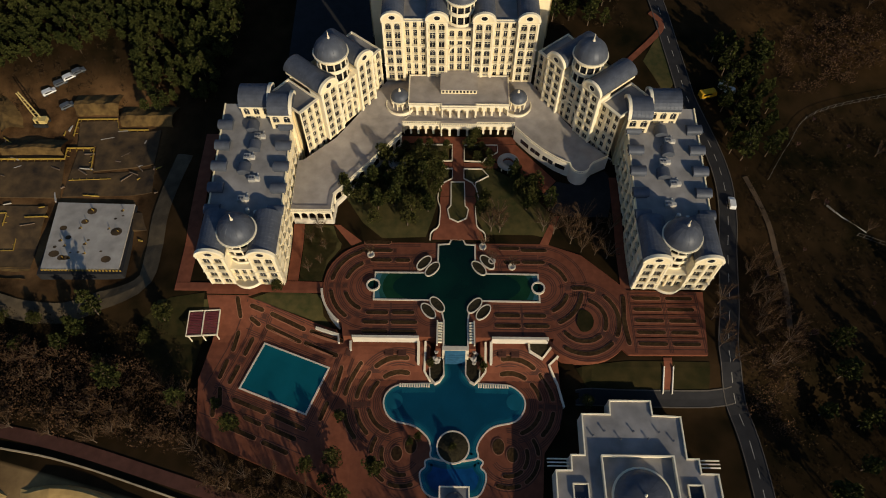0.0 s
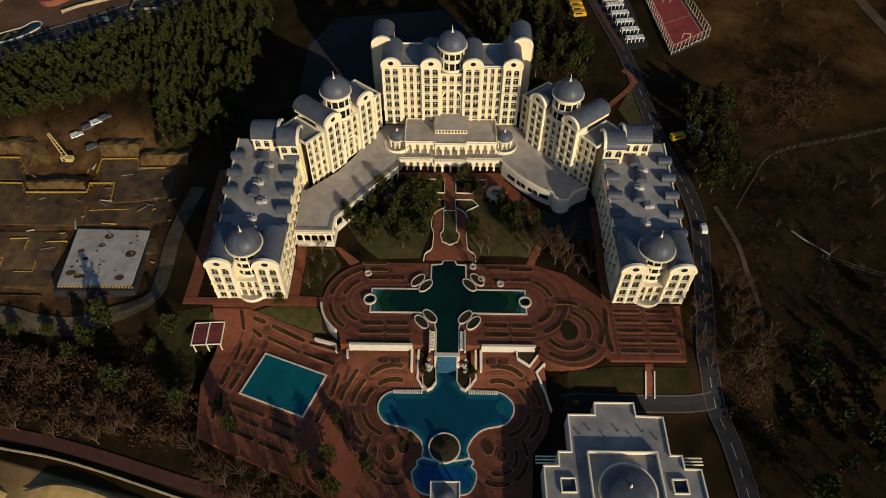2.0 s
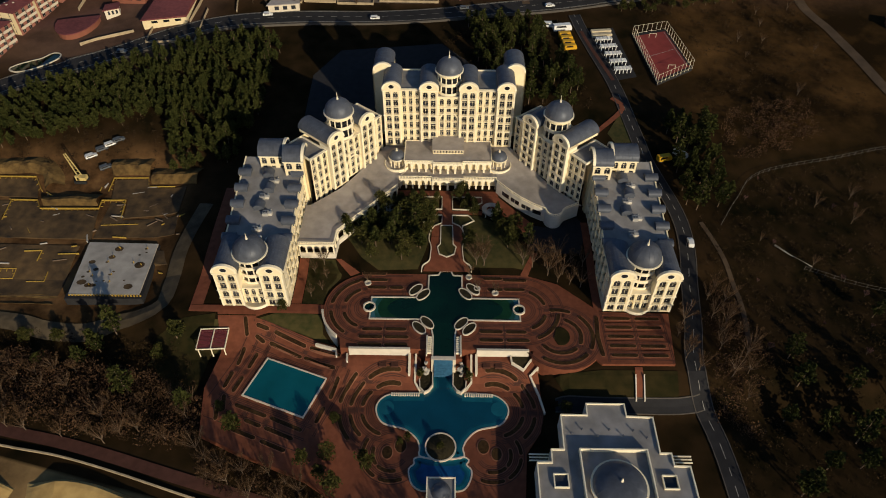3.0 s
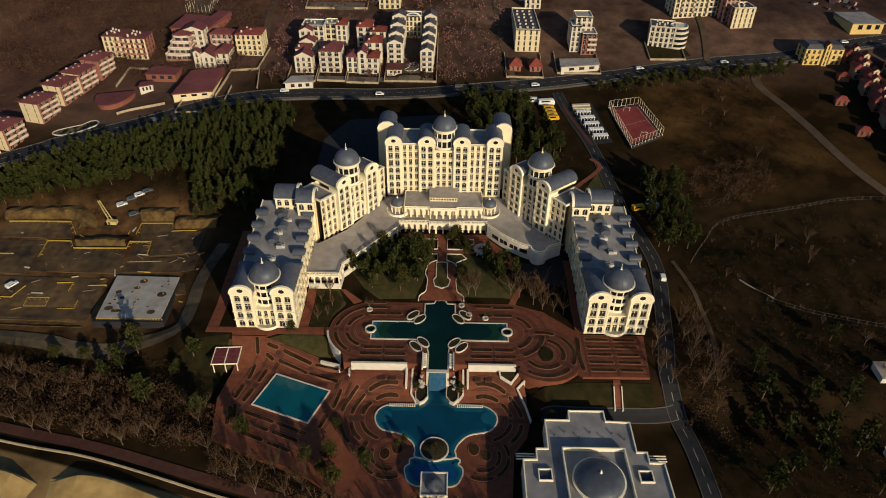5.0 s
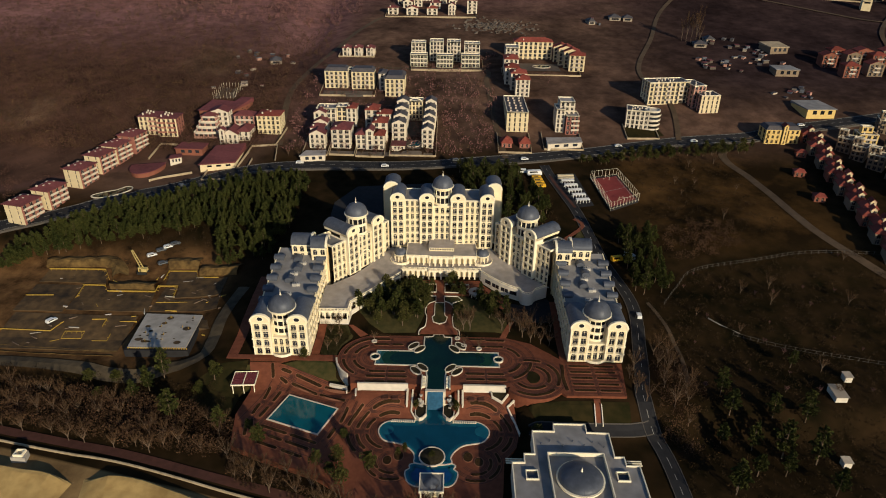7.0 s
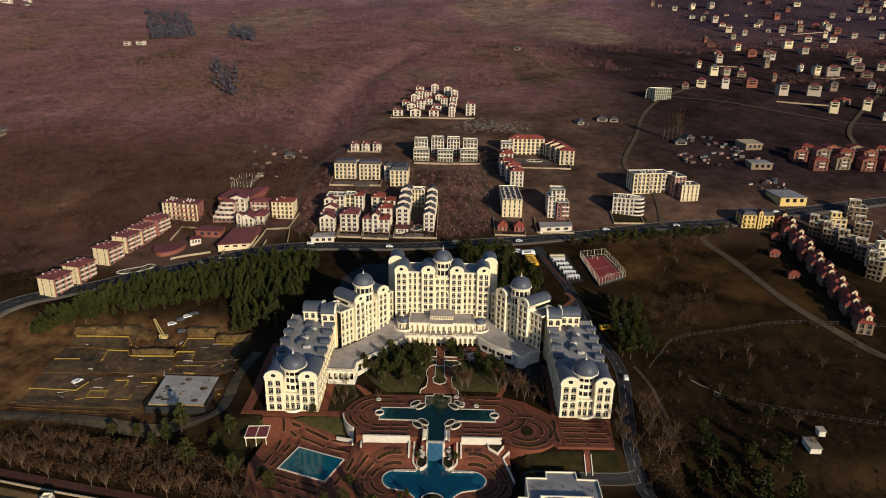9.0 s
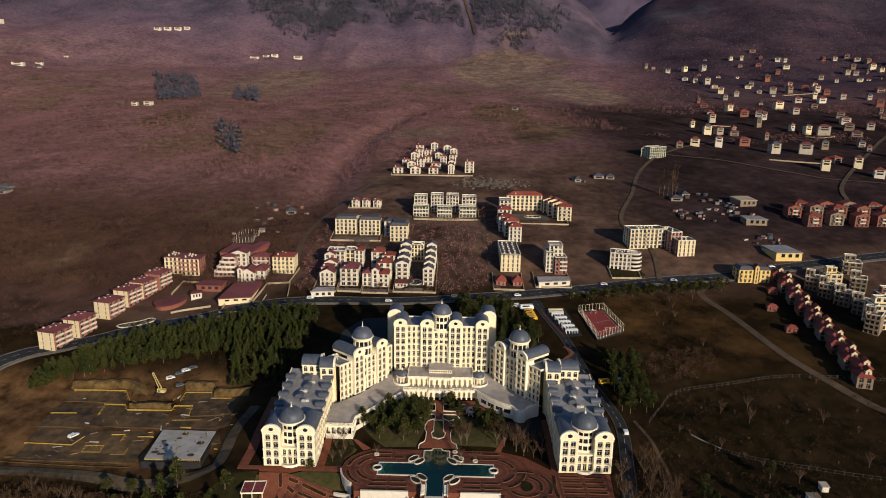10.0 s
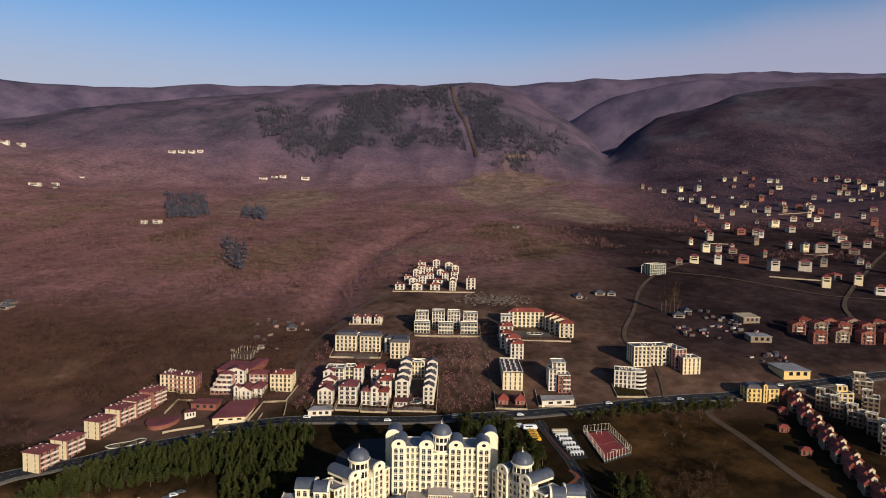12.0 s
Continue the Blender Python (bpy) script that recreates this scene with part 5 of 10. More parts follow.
# lower terrace, round the lagoon
LOWZ = lambda e: (lambda x, y: low_z(x, y) + e)
for cx, sgn in ((38.0, 1), (8.0, -1)):
    flip = (lambda a: a) if sgn > 0 else (lambda a: 180 - a)
    for r in (5.6, 6.1, 6.6, 7.1, 9.6, 10.1, 10.6, 13.1, 13.6, 14.1):
        stripe_arc(cx, -36.4, r, flip(-80), flip(112), LOWZ(0.02))
    for r, spans in ((8.4, ((-70, -16), (10, 42), (59, 104))), (11.8, ((-45, -12), (7, 43), (55, 99))), (15.0, () if sgn > 0 else ((8, 43), (-40, -10)))):
        for a0, a1 in spans:
            arc_bed(cx, -36.4, r, flip(a0), flip(a1), 1.15, low_z)
    for r, q in ((8.4, -3), (10.1, -3), (11.8, -3), (13.6, -3), (8.4, 50), (10.1, 50), (11.8, 49)):
        crossing(cx + r * math.cos(radians(flip(q))), -36.4 + r * math.sin(radians(flip(q))), flip(q), LOWZ(0.03), 2.0 if r in (10.1, 11.8) else 1.4)
    cx2 = 23.0 + sgn * 13.8
    for r in (3.4, 3.9, 4.4, 6.2, 6.7, 7.2, 9.0):
        stripe_arc(cx2, -50.2, r, flip(-150), flip(90), LOWZ(0.024))
    for r, spans in ((5.3, ((-100, -50), (-35, 15))), (8.1, ((-110, -70), (-55, -10), (4, 30)))):
        for a0, a1 in spans:
            arc_bed(cx2, -50.2, r, flip(a0), flip(a1), 1.0, low_z)
    for dx, dy, rr in ((1.3, 0.2, 1.9), (-2.3, 2.3, 2.1)):
        b = thing("planting_bed", pose(cx2 + dx * sgn, -50.2 + dy, -7.5), label="oval shrub bed with brick kerb in paving", category="planting bed", group="planting beds")
        e = arc_pts(cx2 + dx * sgn, -50.2 + dy, rr * 0.75, 0, 360, 18, rr)[:-1]
        g = Geo()
        ring_wall(g, e, 0.25, -7.7, -7.35)
        put(g.ob("kerb", BED_KERB), b)
        g = Geo()
        g.prism(e, -7.7, -7.3)
        put(g.ob("planting", BED_SOIL), b)
# squares of darker slabs with a drain in the middle
for x in (4.8, 8.4, 36.0, 39.6):
    g = Geo()
    zq = low_z(x, -23.4)
    g.box(x - 1.1, -24.4, zq - 0.5, x + 1.1, -22.3, zq + 0.3)
    g.box(x - 0.3, -23.6, zq, x + 0.3, -23.1, zq + 0.36)
    tagged(g.ob("paving_square", PAVING_D), "square panel of darker slabs set in paving", "paving", "paving squares")
# round the rectangular pool
for b0 in (1.2, 1.7, 2.2, 5.2, 5.7, 9.4, 9.9, -15.0, -15.5, -16.0, -19.6, -20.1, -23.6):
    stripe_line(pl(-7, b0), pl(23.6, b0), LOWZ(0.012))
for a0 in (-1.2, -1.7, -2.2, -5.6, -6.1, -9.4, 21.0, 21.5, 22.0, 25.2, 25.7):
    stripe_line(pl(a0, 9), pl(a0, -18), LOWZ(0.016))
for p, q in (((-39.2, -8.5), (-38.2, -13.0)), ((-38.6, -17.2), (-39.4, -22.2)), ((-34.4, -18.9), (-35.8, -23.4)), ((-40.5, -25.6), (-41.6, -30.3)), ((-37.1, -27.3), (-38.6, -31.7)), ((-35.0, -10.4), (-32.0, -11.4)), ((-35.0, -13.6), (-32.9, -15.0)),
             ((-29.2, -12.4), (-20.0, -16.1)), ((-30.4, -15.5), (-21.0, -19.5)), ((-17.8, -16.7), (-8.8, -20.2)), ((-19.2, -19.9), (-10.0, -24.0)), ((-8.4, -27.2), (-9.8, -33.4)), ((-36.6, -36.6), (-27.8, -40.0)), ((-25.6, -40.7), (-16.9, -44.3)),
             ((-32.8, -41.5), (-28.7, -43.2)), ((-26.6, -43.9), (-19.0, -47.0)), ((-36.0, -44.4), (-29.6, -46.9)), ((-27.0, -48.0), (-20.6, -50.6)), ((-11.4, -37.2), (-12.8, -41.6)), ((-41.0, -33.6), (-40.2, -38.0)), ((-42.2, -36.6), (-41.6, -41.0))):
    bed([p, ((p[0] + q[0]) / 2, (p[1] + q[1]) / 2), q], 1.15, low_z)
for x, y in ((-31.4, -13.0), (-19.6, -17.9), (-36.6, -25.2), (-6.6, -23.6), (-27.0, -41.9), (-12.0, -35.2), (-33.6, -39.6), (-39.4, -24.2)):
    crossing(x, y, -20, LOWZ(0.03), 1.9)
sq = SQUARES.ob("paving_crossing", PAVING_D)
tagged(sq, "dark brick squares where the paving bands cross", "paving", kind="stuff")
st = STRIPES.ob("paving_band", PAVING_D)
tagged(st, "dark brick bands laid in the red-brown paving", "paving", kind="stuff")

# ---- arcaded podium and terraces of the hotel ----
def balustrade(parent, line, zf, high=0.95):
    g = Geo()
    strip_wall(g, line, 0.28, lambda x, y: zf(x, y) + high - 0.16, lambda x, y: zf(x, y) + high)
    strip_wall(g, line, 0.24, lambda x, y: zf(x, y) - 0.05, lambda x, y: zf(x, y) + 0.12)
    for a, b in zip(line, line[1:]):
        L = math.dist(a, b)
        n = max(1, int(L / 0.55))
        for k in range(n):
            t = (k + 0.5) / n
            x, y = a[0] + (b[0] - a[0]) * t, a[1] + (b[1] - a[1]) * t
            z = zf(x, y)
            g.lathe([(0.1, z + 0.1), (0.13, z + 0.35), (0.07, z + 0.8)], x, y, 4)
    return put(g.ob("balustrade", TRIMW), parent)


def arcade(parent, a, b, bays, z0, z1, thick=0.5, share=0.74):
    """An open row of round arches from a to b (seen from outside, left to right)."""
    ang = math.degrees(math.atan2(b[1] - a[1], b[0] - a[0]))
    fr = frame_at((a[0], a[1], 0), ang)
    L = math.dist(a, b)
    bw = L / bays
    P = lambda s, y, z: fr @ Vector((s, y, z))
    for k in range(bays):
        g = Geo()
        s0, s1 = k * bw, (k + 1) * bw
        c, w = (s0 + s1) / 2, bw * share
        h = (z1 - z0) * 0.84
        o = [(c + x, z0 + z) for x, z in arch_line(w, h, w / 2, 8)]
        for y in (0, thick):
            zs = z0 + h - w / 2
            g.face([P(s0, y, z0), P(c - w / 2, y, z0), P(c - w / 2, y, zs), P(s0, y, zs)])
            g.face([P(c + w / 2, y, z0), P(s1, y, z0), P(s1, y, zs), P(c + w / 2, y, zs)])
            m = o[1:-1]
            g.face([P(s0, y, zs)] + [P(x, y, z) for x, z in m[: len(m) // 2 + 1]] + [P(c, y, z1), P(s0, y, z1)])
            g.face([P(x, y, z) for x, z in m[len(m) // 2:]] + [P(s1, y, zs), P(s1, y, z1), P(c, y, z1)])
        for (xa, za), (xb, zb) in zip(o, o[1:]):
            g.face([P(xa, 0, za), P(xb, 0, zb), P(xb, thick, zb), P(xa, thick, za)])
        for s in (s0, s1):
            g.face([P(s, 0, z0), P(s, thick, z0), P(s, thick, z1), P(s, 0, z1)])
        put(g.ob("arch", TRIMW), parent)
    g = Geo()
    band(g, fr, L, z1 - 0.1, 0.3, 0.35, back=thick + 0.2, ends=0.1)
    put_each(g, "cornice", TRIMW, parent)


pod = thing("hotel_podium", pose(X0, 57, 4), label="low arcaded hotel podium with flat grey roof terrace", category="hotel")
for xa, xb, y, n in ((-15.7, -5.4, 52.4, 4), (-5.4, 5.4, 51.5, 4), (5.4, 15.7, 52.4, 4)):
    arcade(pod, (X0 + xa, y), (X0 + xb, y), n, 9.4, 13.9)
for xa, xb, y, n in ((-17.6, -5.6, 49.0, 5), (-5.6, 5.6, 48.2, 4), (5.6, 17.6, 49.0, 5)):
    arcade(pod, (X0 + xa, y), (X0 + xb, y), n, 4.4, 8.9)
g = Geo()
g.box(X0 - 15.7, 54.4, 5, X0 + 15.7, 65.6, 13.9)
put(g.ob("inner_wall", CREAM), pod)
g = Geo()
g.box(X0 - 17.6, 51.0, 3.5, X0 + 17.6, 52.0, 8.9)
put(g.ob("lower_wall", CREAM), pod)
flat_roof(pod, [(X0 - 16, 52.6), (X0 - 5.6, 52.6), (X0 - 5.6, 51.7), (X0 + 5.6, 51.7), (X0 + 5.6, 52.6), (X0 + 16, 52.6), (X0 + 16, 65.3), (X0 - 16, 65.3)], 14.15, 0.25, m=TERRACE)
g = Geo()
g.prism([(X0 - 17.8, 48.9), (X0 - 5.7, 48.9), (X0 - 5.7, 48.1), (X0 + 5.7, 48.1), (X0 + 5.7, 48.9), (X0 + 17.8, 48.9), (X0 + 17.8, 54.5), (X0 - 17.8, 54.5)], 8.9, 9.3)
put(g.ob("balcony_floor", TERRACE), pod)
balustrade(pod, [(X0 - 17.8, 49.0), (X0 - 5.7, 49.0), (X0 - 5.7, 48.2), (X0 + 5.7, 48.2), (X0 + 5.7, 49.0), (X0 + 17.8, 49.0)], lambda x, y: 9.3)
g = Geo()
g.box(X0 - 5.6, 57.2, 14.2, X0 + 5.6, 65.4, 15.9)
sky_box = put(g.ob("roof_lantern", CREAM), pod)
g = Geo()
g.box(X0 - 5.9, 56.9, 15.9, X0 + 5.9, 65.4, 16.15)
put(g.ob("lantern_roof", TERRACE), sky_box)
for k in range(10):
    g = Geo()
    x = X0 - 4.95 + k * 1.1
    g.box(x - 0.33, 57.1, 14.7, x + 0.33, 57.22, 15.5)
    put(g.ob("lantern_window", GLASS), sky_box)
for sg in (-1, 1):
    gz = thing("domed_gazebo", pose(X0 + sg * 18.7, 56.3, 9.3), label="round cream gazebo with columns and grey dome", category="gazebo", group="gazebos")
    cx, cy = X0 + sg * 18.7, 56.3
    g = Geo()
    g.lathe([(4.6, 8.0), (4.6, 9.6), (4.65, 9.6), (4.65, 10.6), (4.3, 10.6), (4.3, 9.7), (0.02, 9.7)], cx, cy, 28)
    put(g.ob("base", TRIMW), gz)
    for k in range(10):
        a = 2 * math.pi * k / 10
        g = Geo()
        x, y = cx + 2.6 * math.cos(a), cy + 2.6 * math.sin(a)
        g.lathe([(0.3, 9.7), (0.2, 10.0), (0.19, 12.5), (0.32, 12.8)], x, y, 8)
        put(g.ob("column", TRIMW), gz)
    g = Geo()
    g.lathe([(1.4, 9.7), (1.4, 12.6)], cx, cy, 16)
    put(g.ob("core", CREAM), gz)
    dome(gz, cx, cy, 13.6, 2.9, 2.5, 0.8)

TL = [(-25.6, 15.6), (-13.6, 15.6), (-13.2, 21.5), (5.7, 44.6), (5.9, 54.4), (7.8, 54.4), (7.8, 65.4), (0.4, 65.4), (-14.6, 42.9), (-23.9, 34.2), (-25.6, 34.0)]
tw = thing("west_terrace", pose(-10, 35, 4), label="raised pale paved terrace on arches beside the hotel", category="terrace")
draped("deck", TL, terrace_z, TERRACE, 3.0, parent=tw, skirt=0.6)
edge = [(-25.4, 15.7), (-13.7, 15.7), (-13.3, 21.5), (5.7, 44.7)]
arcade(tw, edge[0], edge[1], 5, 3.6, 7.5, share=0.8)
arcade(tw, edge[1], edge[2], 2, 3.8, 7.6, share=0.8)
arcade(tw, edge[2], edge[3], 9, 4.4, 8.2, share=0.8)
g = Geo()
strip_wall(g, [(a, b + 0.3) for a, b in edge], 0.6, -1, lambda x, y: 3.6 + 0.8 * smoothstep(20, 23, y))
put(g.ob("plinth", STONEW), tw)
g = Geo()
strip_wall(g, [(-25.4, 20), (-16.5, 20), (-15.5, 24.5), (2.5, 46.8), (7.8, 52)], 0.4, -1, lambda x, y: terrace_z(x, y) - 0.3)
put(g.ob("inner_wall", STONEW), tw)
balustrade(tw, edge, lambda x, y: terrace_z(x, y))
g = Geo()
g.face([(x, y, 4.4) for x, y in ((-23.6, 35.6), (-14.8, 44.2), (-18.5, 48), (-25, 44))])
put(g.ob("light_well_floor", PAVING_D), tw)

ar = [(41.4, 47.6)] + [(43.2, 45.4), (46.0, 42.2), (49.5, 38.8), (53.4, 35.8), (56.6, 34.0), (57.6, 33.6)] + arc_pts(60.6, 33.2, 2.9, 180, 350, 12) + [(64.6, 34.0), (69.5, 36.6)]
TR = [(39.4, 54.4), (41.3, 54.4)] + ar + [(70.4, 36.0), (61.8, 44.2), (46.8, 65.4), (39.4, 65.4)]
te = thing("east_terrace", pose(56, 42, 4), label="raised pale paved terrace with a curved balcony edge", category="terrace")
draped("deck", TR, lambda x, y: terrace_z(x, y), TERRACE, 3.0, parent=te, skirt=0.6)
g = Geo()
strip_wall(g, ar, 0.35, 1.0, lambda x, y: terrace_z(x, y) - 0.05)
put(g.ob("curved_wall", STONEW), te)
for i in range(1, 5):
    (xa, ya), (xb, yb) = ar[i], ar[i + 1]
    d = Vector((xb - xa, yb - ya)).normalized()
    nrm = Vector((-d.y, d.x)) * -1
    for t in (0.3, 0.7):
        p = Vector((xa, ya)).lerp(Vector((xb, yb)), t) + nrm * 0.2
        g = Geo()
        q = [p - d * 0.9, p + d * 0.9]
        g.face([(*q[0], 5.4), (*q[1], 5.4), (*q[1], 7.2), (*q[0], 7.2)])
        put(g.ob("window", GLASS), te)
balustrade(te, ar, lambda x, y: terrace_z(x, y), 0.9)

# ---- courtyard walks ----
def path(label, poly, m=PAVING, dz=0.06, step=2.0, name="path"):
    return tagged(draped(name, poly, ground_z, m, step, dz), label, "path", kind="structure")


pth = "red-brown paved garden path"
path(pth, [(21.9, 25.2), (25.3, 25.2), (25.3, 48.0), (21.9, 48.0)], dz=0.14)
path(pth, [(6, 36.0), (21.8, 36.0), (21.8, 38.0), (6, 38.0)], dz=0.11)
path(pth, [(25.4, 36.0), (36, 36.0), (36, 38.0), (25.4, 38.0)], dz=0.11)
path(pth, [(5.0, 45.4), (42, 45.4), (42, 48.1), (5.0, 48.1)], dz=0.1)
path(pth, [(30.0, 45.3), (36, 38.2), (44, 31.5), (50, 27), (54, 31.5), (42, 45.3)], dz=0.08)
path("dark flat yard beside the hotel wing", [(50, 26.8), (52, 20.5), (58, 19), (69, 19), (72, 31), (69.5, 35.5), (58, 30.5), (54.2, 31.3)], ASPHALT, dz=0.08)
path(pth, [(15.8, 11.2), (31.4, 11.2), (30.8, 13.6), (29.3, 15), (29.0, 25.5), (18.2, 25.5), (17.9, 15), (16.4, 13.6)], dz=0.15)
path(pth, [(-57.5, -6.6), (-13.8, -6.9), (-13.9, -3.4), (-25.5, -3.2), (-25.8, -3.9), (-57.5, -4.1)], dz=0.25)
path(pth, [(-57.5, -3.9), (-53.5, -3.9), (-53.5, 48), (-57.5, 48)], dz=0.2)
path(pth, [(-25.6, -3.0), (-22.4, -3.0), (-22.4, 15.5), (-25.6, 15.5)], dz=0.16)
path(pth, [(-13.6, 15.4), (-11.8, 15.4), (-5.0, 10.4), (-8.0, 9.0)], dz=0.12)
path(pth, [(52.5, 19), (54.4, 19.2), (50.5, 9.8), (48, 10.2)], dz=0.16)
path(pth, [(70.4, -4.6), (73, -4.6), (73, 33), (70.4, 33)], dz=0.2)
path(pth, [(79.5, -25), (81.8, -25), (81.8, -34), (79.5, -34)], dz=0.15)
for x in (79.4, 81.9):
    g = Geo()
    strip_wall(g, [(x, -27.5), (x, -33.5)], 0.3, lambda a, b: ground_z(a, b) - 0.3, lambda a, b: ground_z(a, b) + 0.9)
    tagged(g.ob("stair_wall", STONEW), "low pale wall beside garden steps", "wall", "stair walls")
# lawns
for poly in ([(-25, -2.8), (-16, -2.8), (-14.5, 3), (-10.5, 9), (-15, 14.5), (-22, 15.2), (-22.2, -2.8)][1:],
             [(-22.2, -3.0), (-15.6, -3.0), (-15.0, 4), (-11.5, 9.2), (-13.8, 15.2), (-22.2, 15.2)],
             [(26.0, 26.0), (29, 18.5), (31.9, 13), (46, 13), (51, 12), (51.5, 20), (43, 31), (35, 35.5), (26.0, 35.5)],
             [(-11.5, 26), (-5, 16.2), (1, 11.5), (14, 12), (16, 18), (18, 25.8), (20.8, 26), (20.8, 35.6), (4, 35.6)], [(10, 38.6), (20.6, 38.6), (20.6, 44.8), (8, 44.8)],
             [(-47, -8.8), (-37.5, -9.2), (-46, -17.5), (-56, -22), (-68, -22), (-62, -9)],
             [(-35.8, -8.6), (-27.6, -5.8), (-15.4, -7.2), (-14.6, -12.5), (-11.4, -15.8)],
             [(56, -27.5), (70, -26), (92, -26), (92, -33.5), (60, -34)]):
    tagged(draped("lawn", poly, ground_z, LAWN if poly[0][0] < 50 else DARK_LAWN, 2.5, 0.05 if poly[0][0] > -47 else 0.045), "dull winter lawn beside the terraces", "lawn", kind="structure")
# kerbed beds of the central walk
def polyline2(pts, n=3):
    """Rounds the corners of an open line."""
    out = list(pts)
    for k in range(n - 1):
        nxt = [out[0]]
        for a, b in zip(out, out[1:]):
            nxt += [(a[0] * 0.75 + b[0] * 0.25, a[1] * 0.75 + b[1] * 0.25), (a[0] * 0.25 + b[0] * 0.75, a[1] * 0.25 + b[1] * 0.75)]
        out = nxt + [out[-1]]
    return out


for s in (-1, 1):
    for pts in ([(1.9, 38.6), (7.7, 38.4), (8.6, 39.5), (12.5, 42.0), (12.5, 44.8), (1.9, 44.8)], [(1.8, 31.9), (1.8, 35.6), (7.5, 35.6), (9.5, 33), (5.4, 30.5), (5.4, 28.6), (4.4, 30.4)]):
        line = [(23.6 + s * a, b) for a, b in pts]
        line.append(line[0])
        kb = Geo()
        strip_wall(kb, line, 0.3, lambda a, b: max(ground_z(a, b), 0) - 0.2, lambda a, b: max(ground_z(a, b), 0) + 0.45)
        tagged(kb.ob("garden_kerb", BORDER), "pale stone kerb edging a garden bed", "kerb", "garden kerbs")
for s in (-1, 1):
    kb = Geo()
    strip_wall(kb, polyline2([(23.6 + s * a, b) for a, b in ((5.4, 30.5), (5.4, 28.6), (6.1, 26.5), (6.2, 23.9), (5.2, 21.5), (5.5, 17.5), (5.7, 14.9), (8.1, 13.6), (8.3, 11.0))]), 0.3, lambda a, b: max(ground_z(a, b), 0) - 0.2, lambda a, b: max(ground_z(a, b), 0) + 0.4)
    tagged(kb.ob("garden_kerb", BORDER), "pale curved stone kerb edging the lawn", "kerb", "garden kerbs")
path(pth, [(18.3, 25.6), (28.9, 25.6), (29.0, 28.6), (28.8, 30.3), (25.5, 32), (21.8, 32), (18.4, 30.3), (18.2, 28.6)], dz=0.17)
island = [(21.6, 30.4), (25.4, 30.4), (25.6, 22.2), (26.6, 20.9), (26.0, 18.0), (23.6, 16.8), (21.2, 18.0), (20.6, 20.9), (21.6, 22.2)][::-1]
cb = thing("planting_bed", pose(23.5, 23, 0.2), label="long lawn bed with a pale curved kerb between paths", category="planting bed", group="planting beds")
kb = Geo()
ring_wall(kb, island if area2(island) > 0 else island[::-1], 0.3, -0.3, 3.4)
kb.v = [(x, y, (max(ground_z(x, y), 0) + 0.5) if z > 0 else z) for x, y, z in kb.v]
put(kb.ob("kerb", BORDER), cb)
draped("turf", island, lambda x, y: max(ground_z(x, y), 0.0) + 0.3, LAWN, 2.0, parent=cb)
# garden fountains
for x, y in ((39.2, 37.2), (5.2, 36.8)):
    z = ground_z(x, y)
    f = thing("fountain", pose(x, y, z), label="round grey stone fountain ring on short columns", category="fountain", group="fountains")
    g = Geo()
    g.lathe([(3.4, z + 1.6), (3.4, z + 2.0), (1.7, z + 2.0), (1.7, z + 1.6), (3.4, z + 1.6)], x, y, 28)
    put(g.ob("ring", CONCRETE), f)
    for k in range(8):
        a = 2 * math.pi * k / 8
        g = Geo()
        g.lathe([(0.2, z - 0.3), (0.18, z + 1.65)], x + 2.9 * math.cos(a), y + 2.9 * math.sin(a), 8)
        put(g.ob("column", TRIMW), f)
    g = Geo()
    g.lathe([(1.8, z - 0.2), (1.8, z + 0.6), (1.5, z + 0.6), (1.5, z + 0.4), (0.3, z + 0.4), (0.2, z + 1.3), (0.02, z + 1.4)], x, y, 20)
    put(g.ob("basin", CONCRETE), f)

# ---- bath house with stepped roofs and a dome ----
spa = thing("bath_house", pose(68, -55, -8), label="low stepped pale building with flat grey roofs and dome", category="building")
S1 = [(48.0, -80), (89.0, -80), (89.0, -55.3), (84.8, -55.2), (84.8, -51.6), (81.8, -51.6), (82.0, -40.8), (74.7, -40.5), (74.7, -36.6), (63.6, -36.6), (63.4, -40.3), (56.0, -40.3), (55.8, -50.9), (52.3, -50.9), (52.2, -54.7), (48.2, -54.8)]
g = Geo()
g.prism(S1, -9.5, -2.8)
put(g.ob("wall", STONEW), spa)
flat_roof(spa, S1, -2.6, 0.55)
S2 = [(59.8, -75), (78.2, -75), (78.2, -51.2), (59.8, -51.2)]
g = Geo()
g.prism(S2, -2.9, -2.55)
put(g.ob("upper_wall", STONEW), spa)
flat_roof(spa, S2, -2.5, 1.5)
g = Geo()
g.lathe([(7.4, -2.6), (7.4, -1.9), (7.0, -1.9)], 69, -61.5, 32)
put(g.ob("drum", TRIMW), spa)
dome(spa, 69, -61.5, -1.7, 7.0, 3.0, 1.2)
for x in (54.2, 82.6):
    g = Geo()
    ring_wall(g, [(x - 1.7, -61.6), (x + 1.7, -61.6), (x + 1.7, -58.3), (x - 1.7, -58.3)], 0.3, -2.7, -1.9)
    put(g.ob("light_well_kerb", TRIMW), spa)
    g = Geo()
    g.face([(x - 1.7, -61.6, -2.45), (x + 1.7, -61.6, -2.45), (x + 1.7, -58.3, -2.45), (x - 1.7, -58.3, -2.45)])
    put(g.ob("light_well_glass", GLASS), spa)
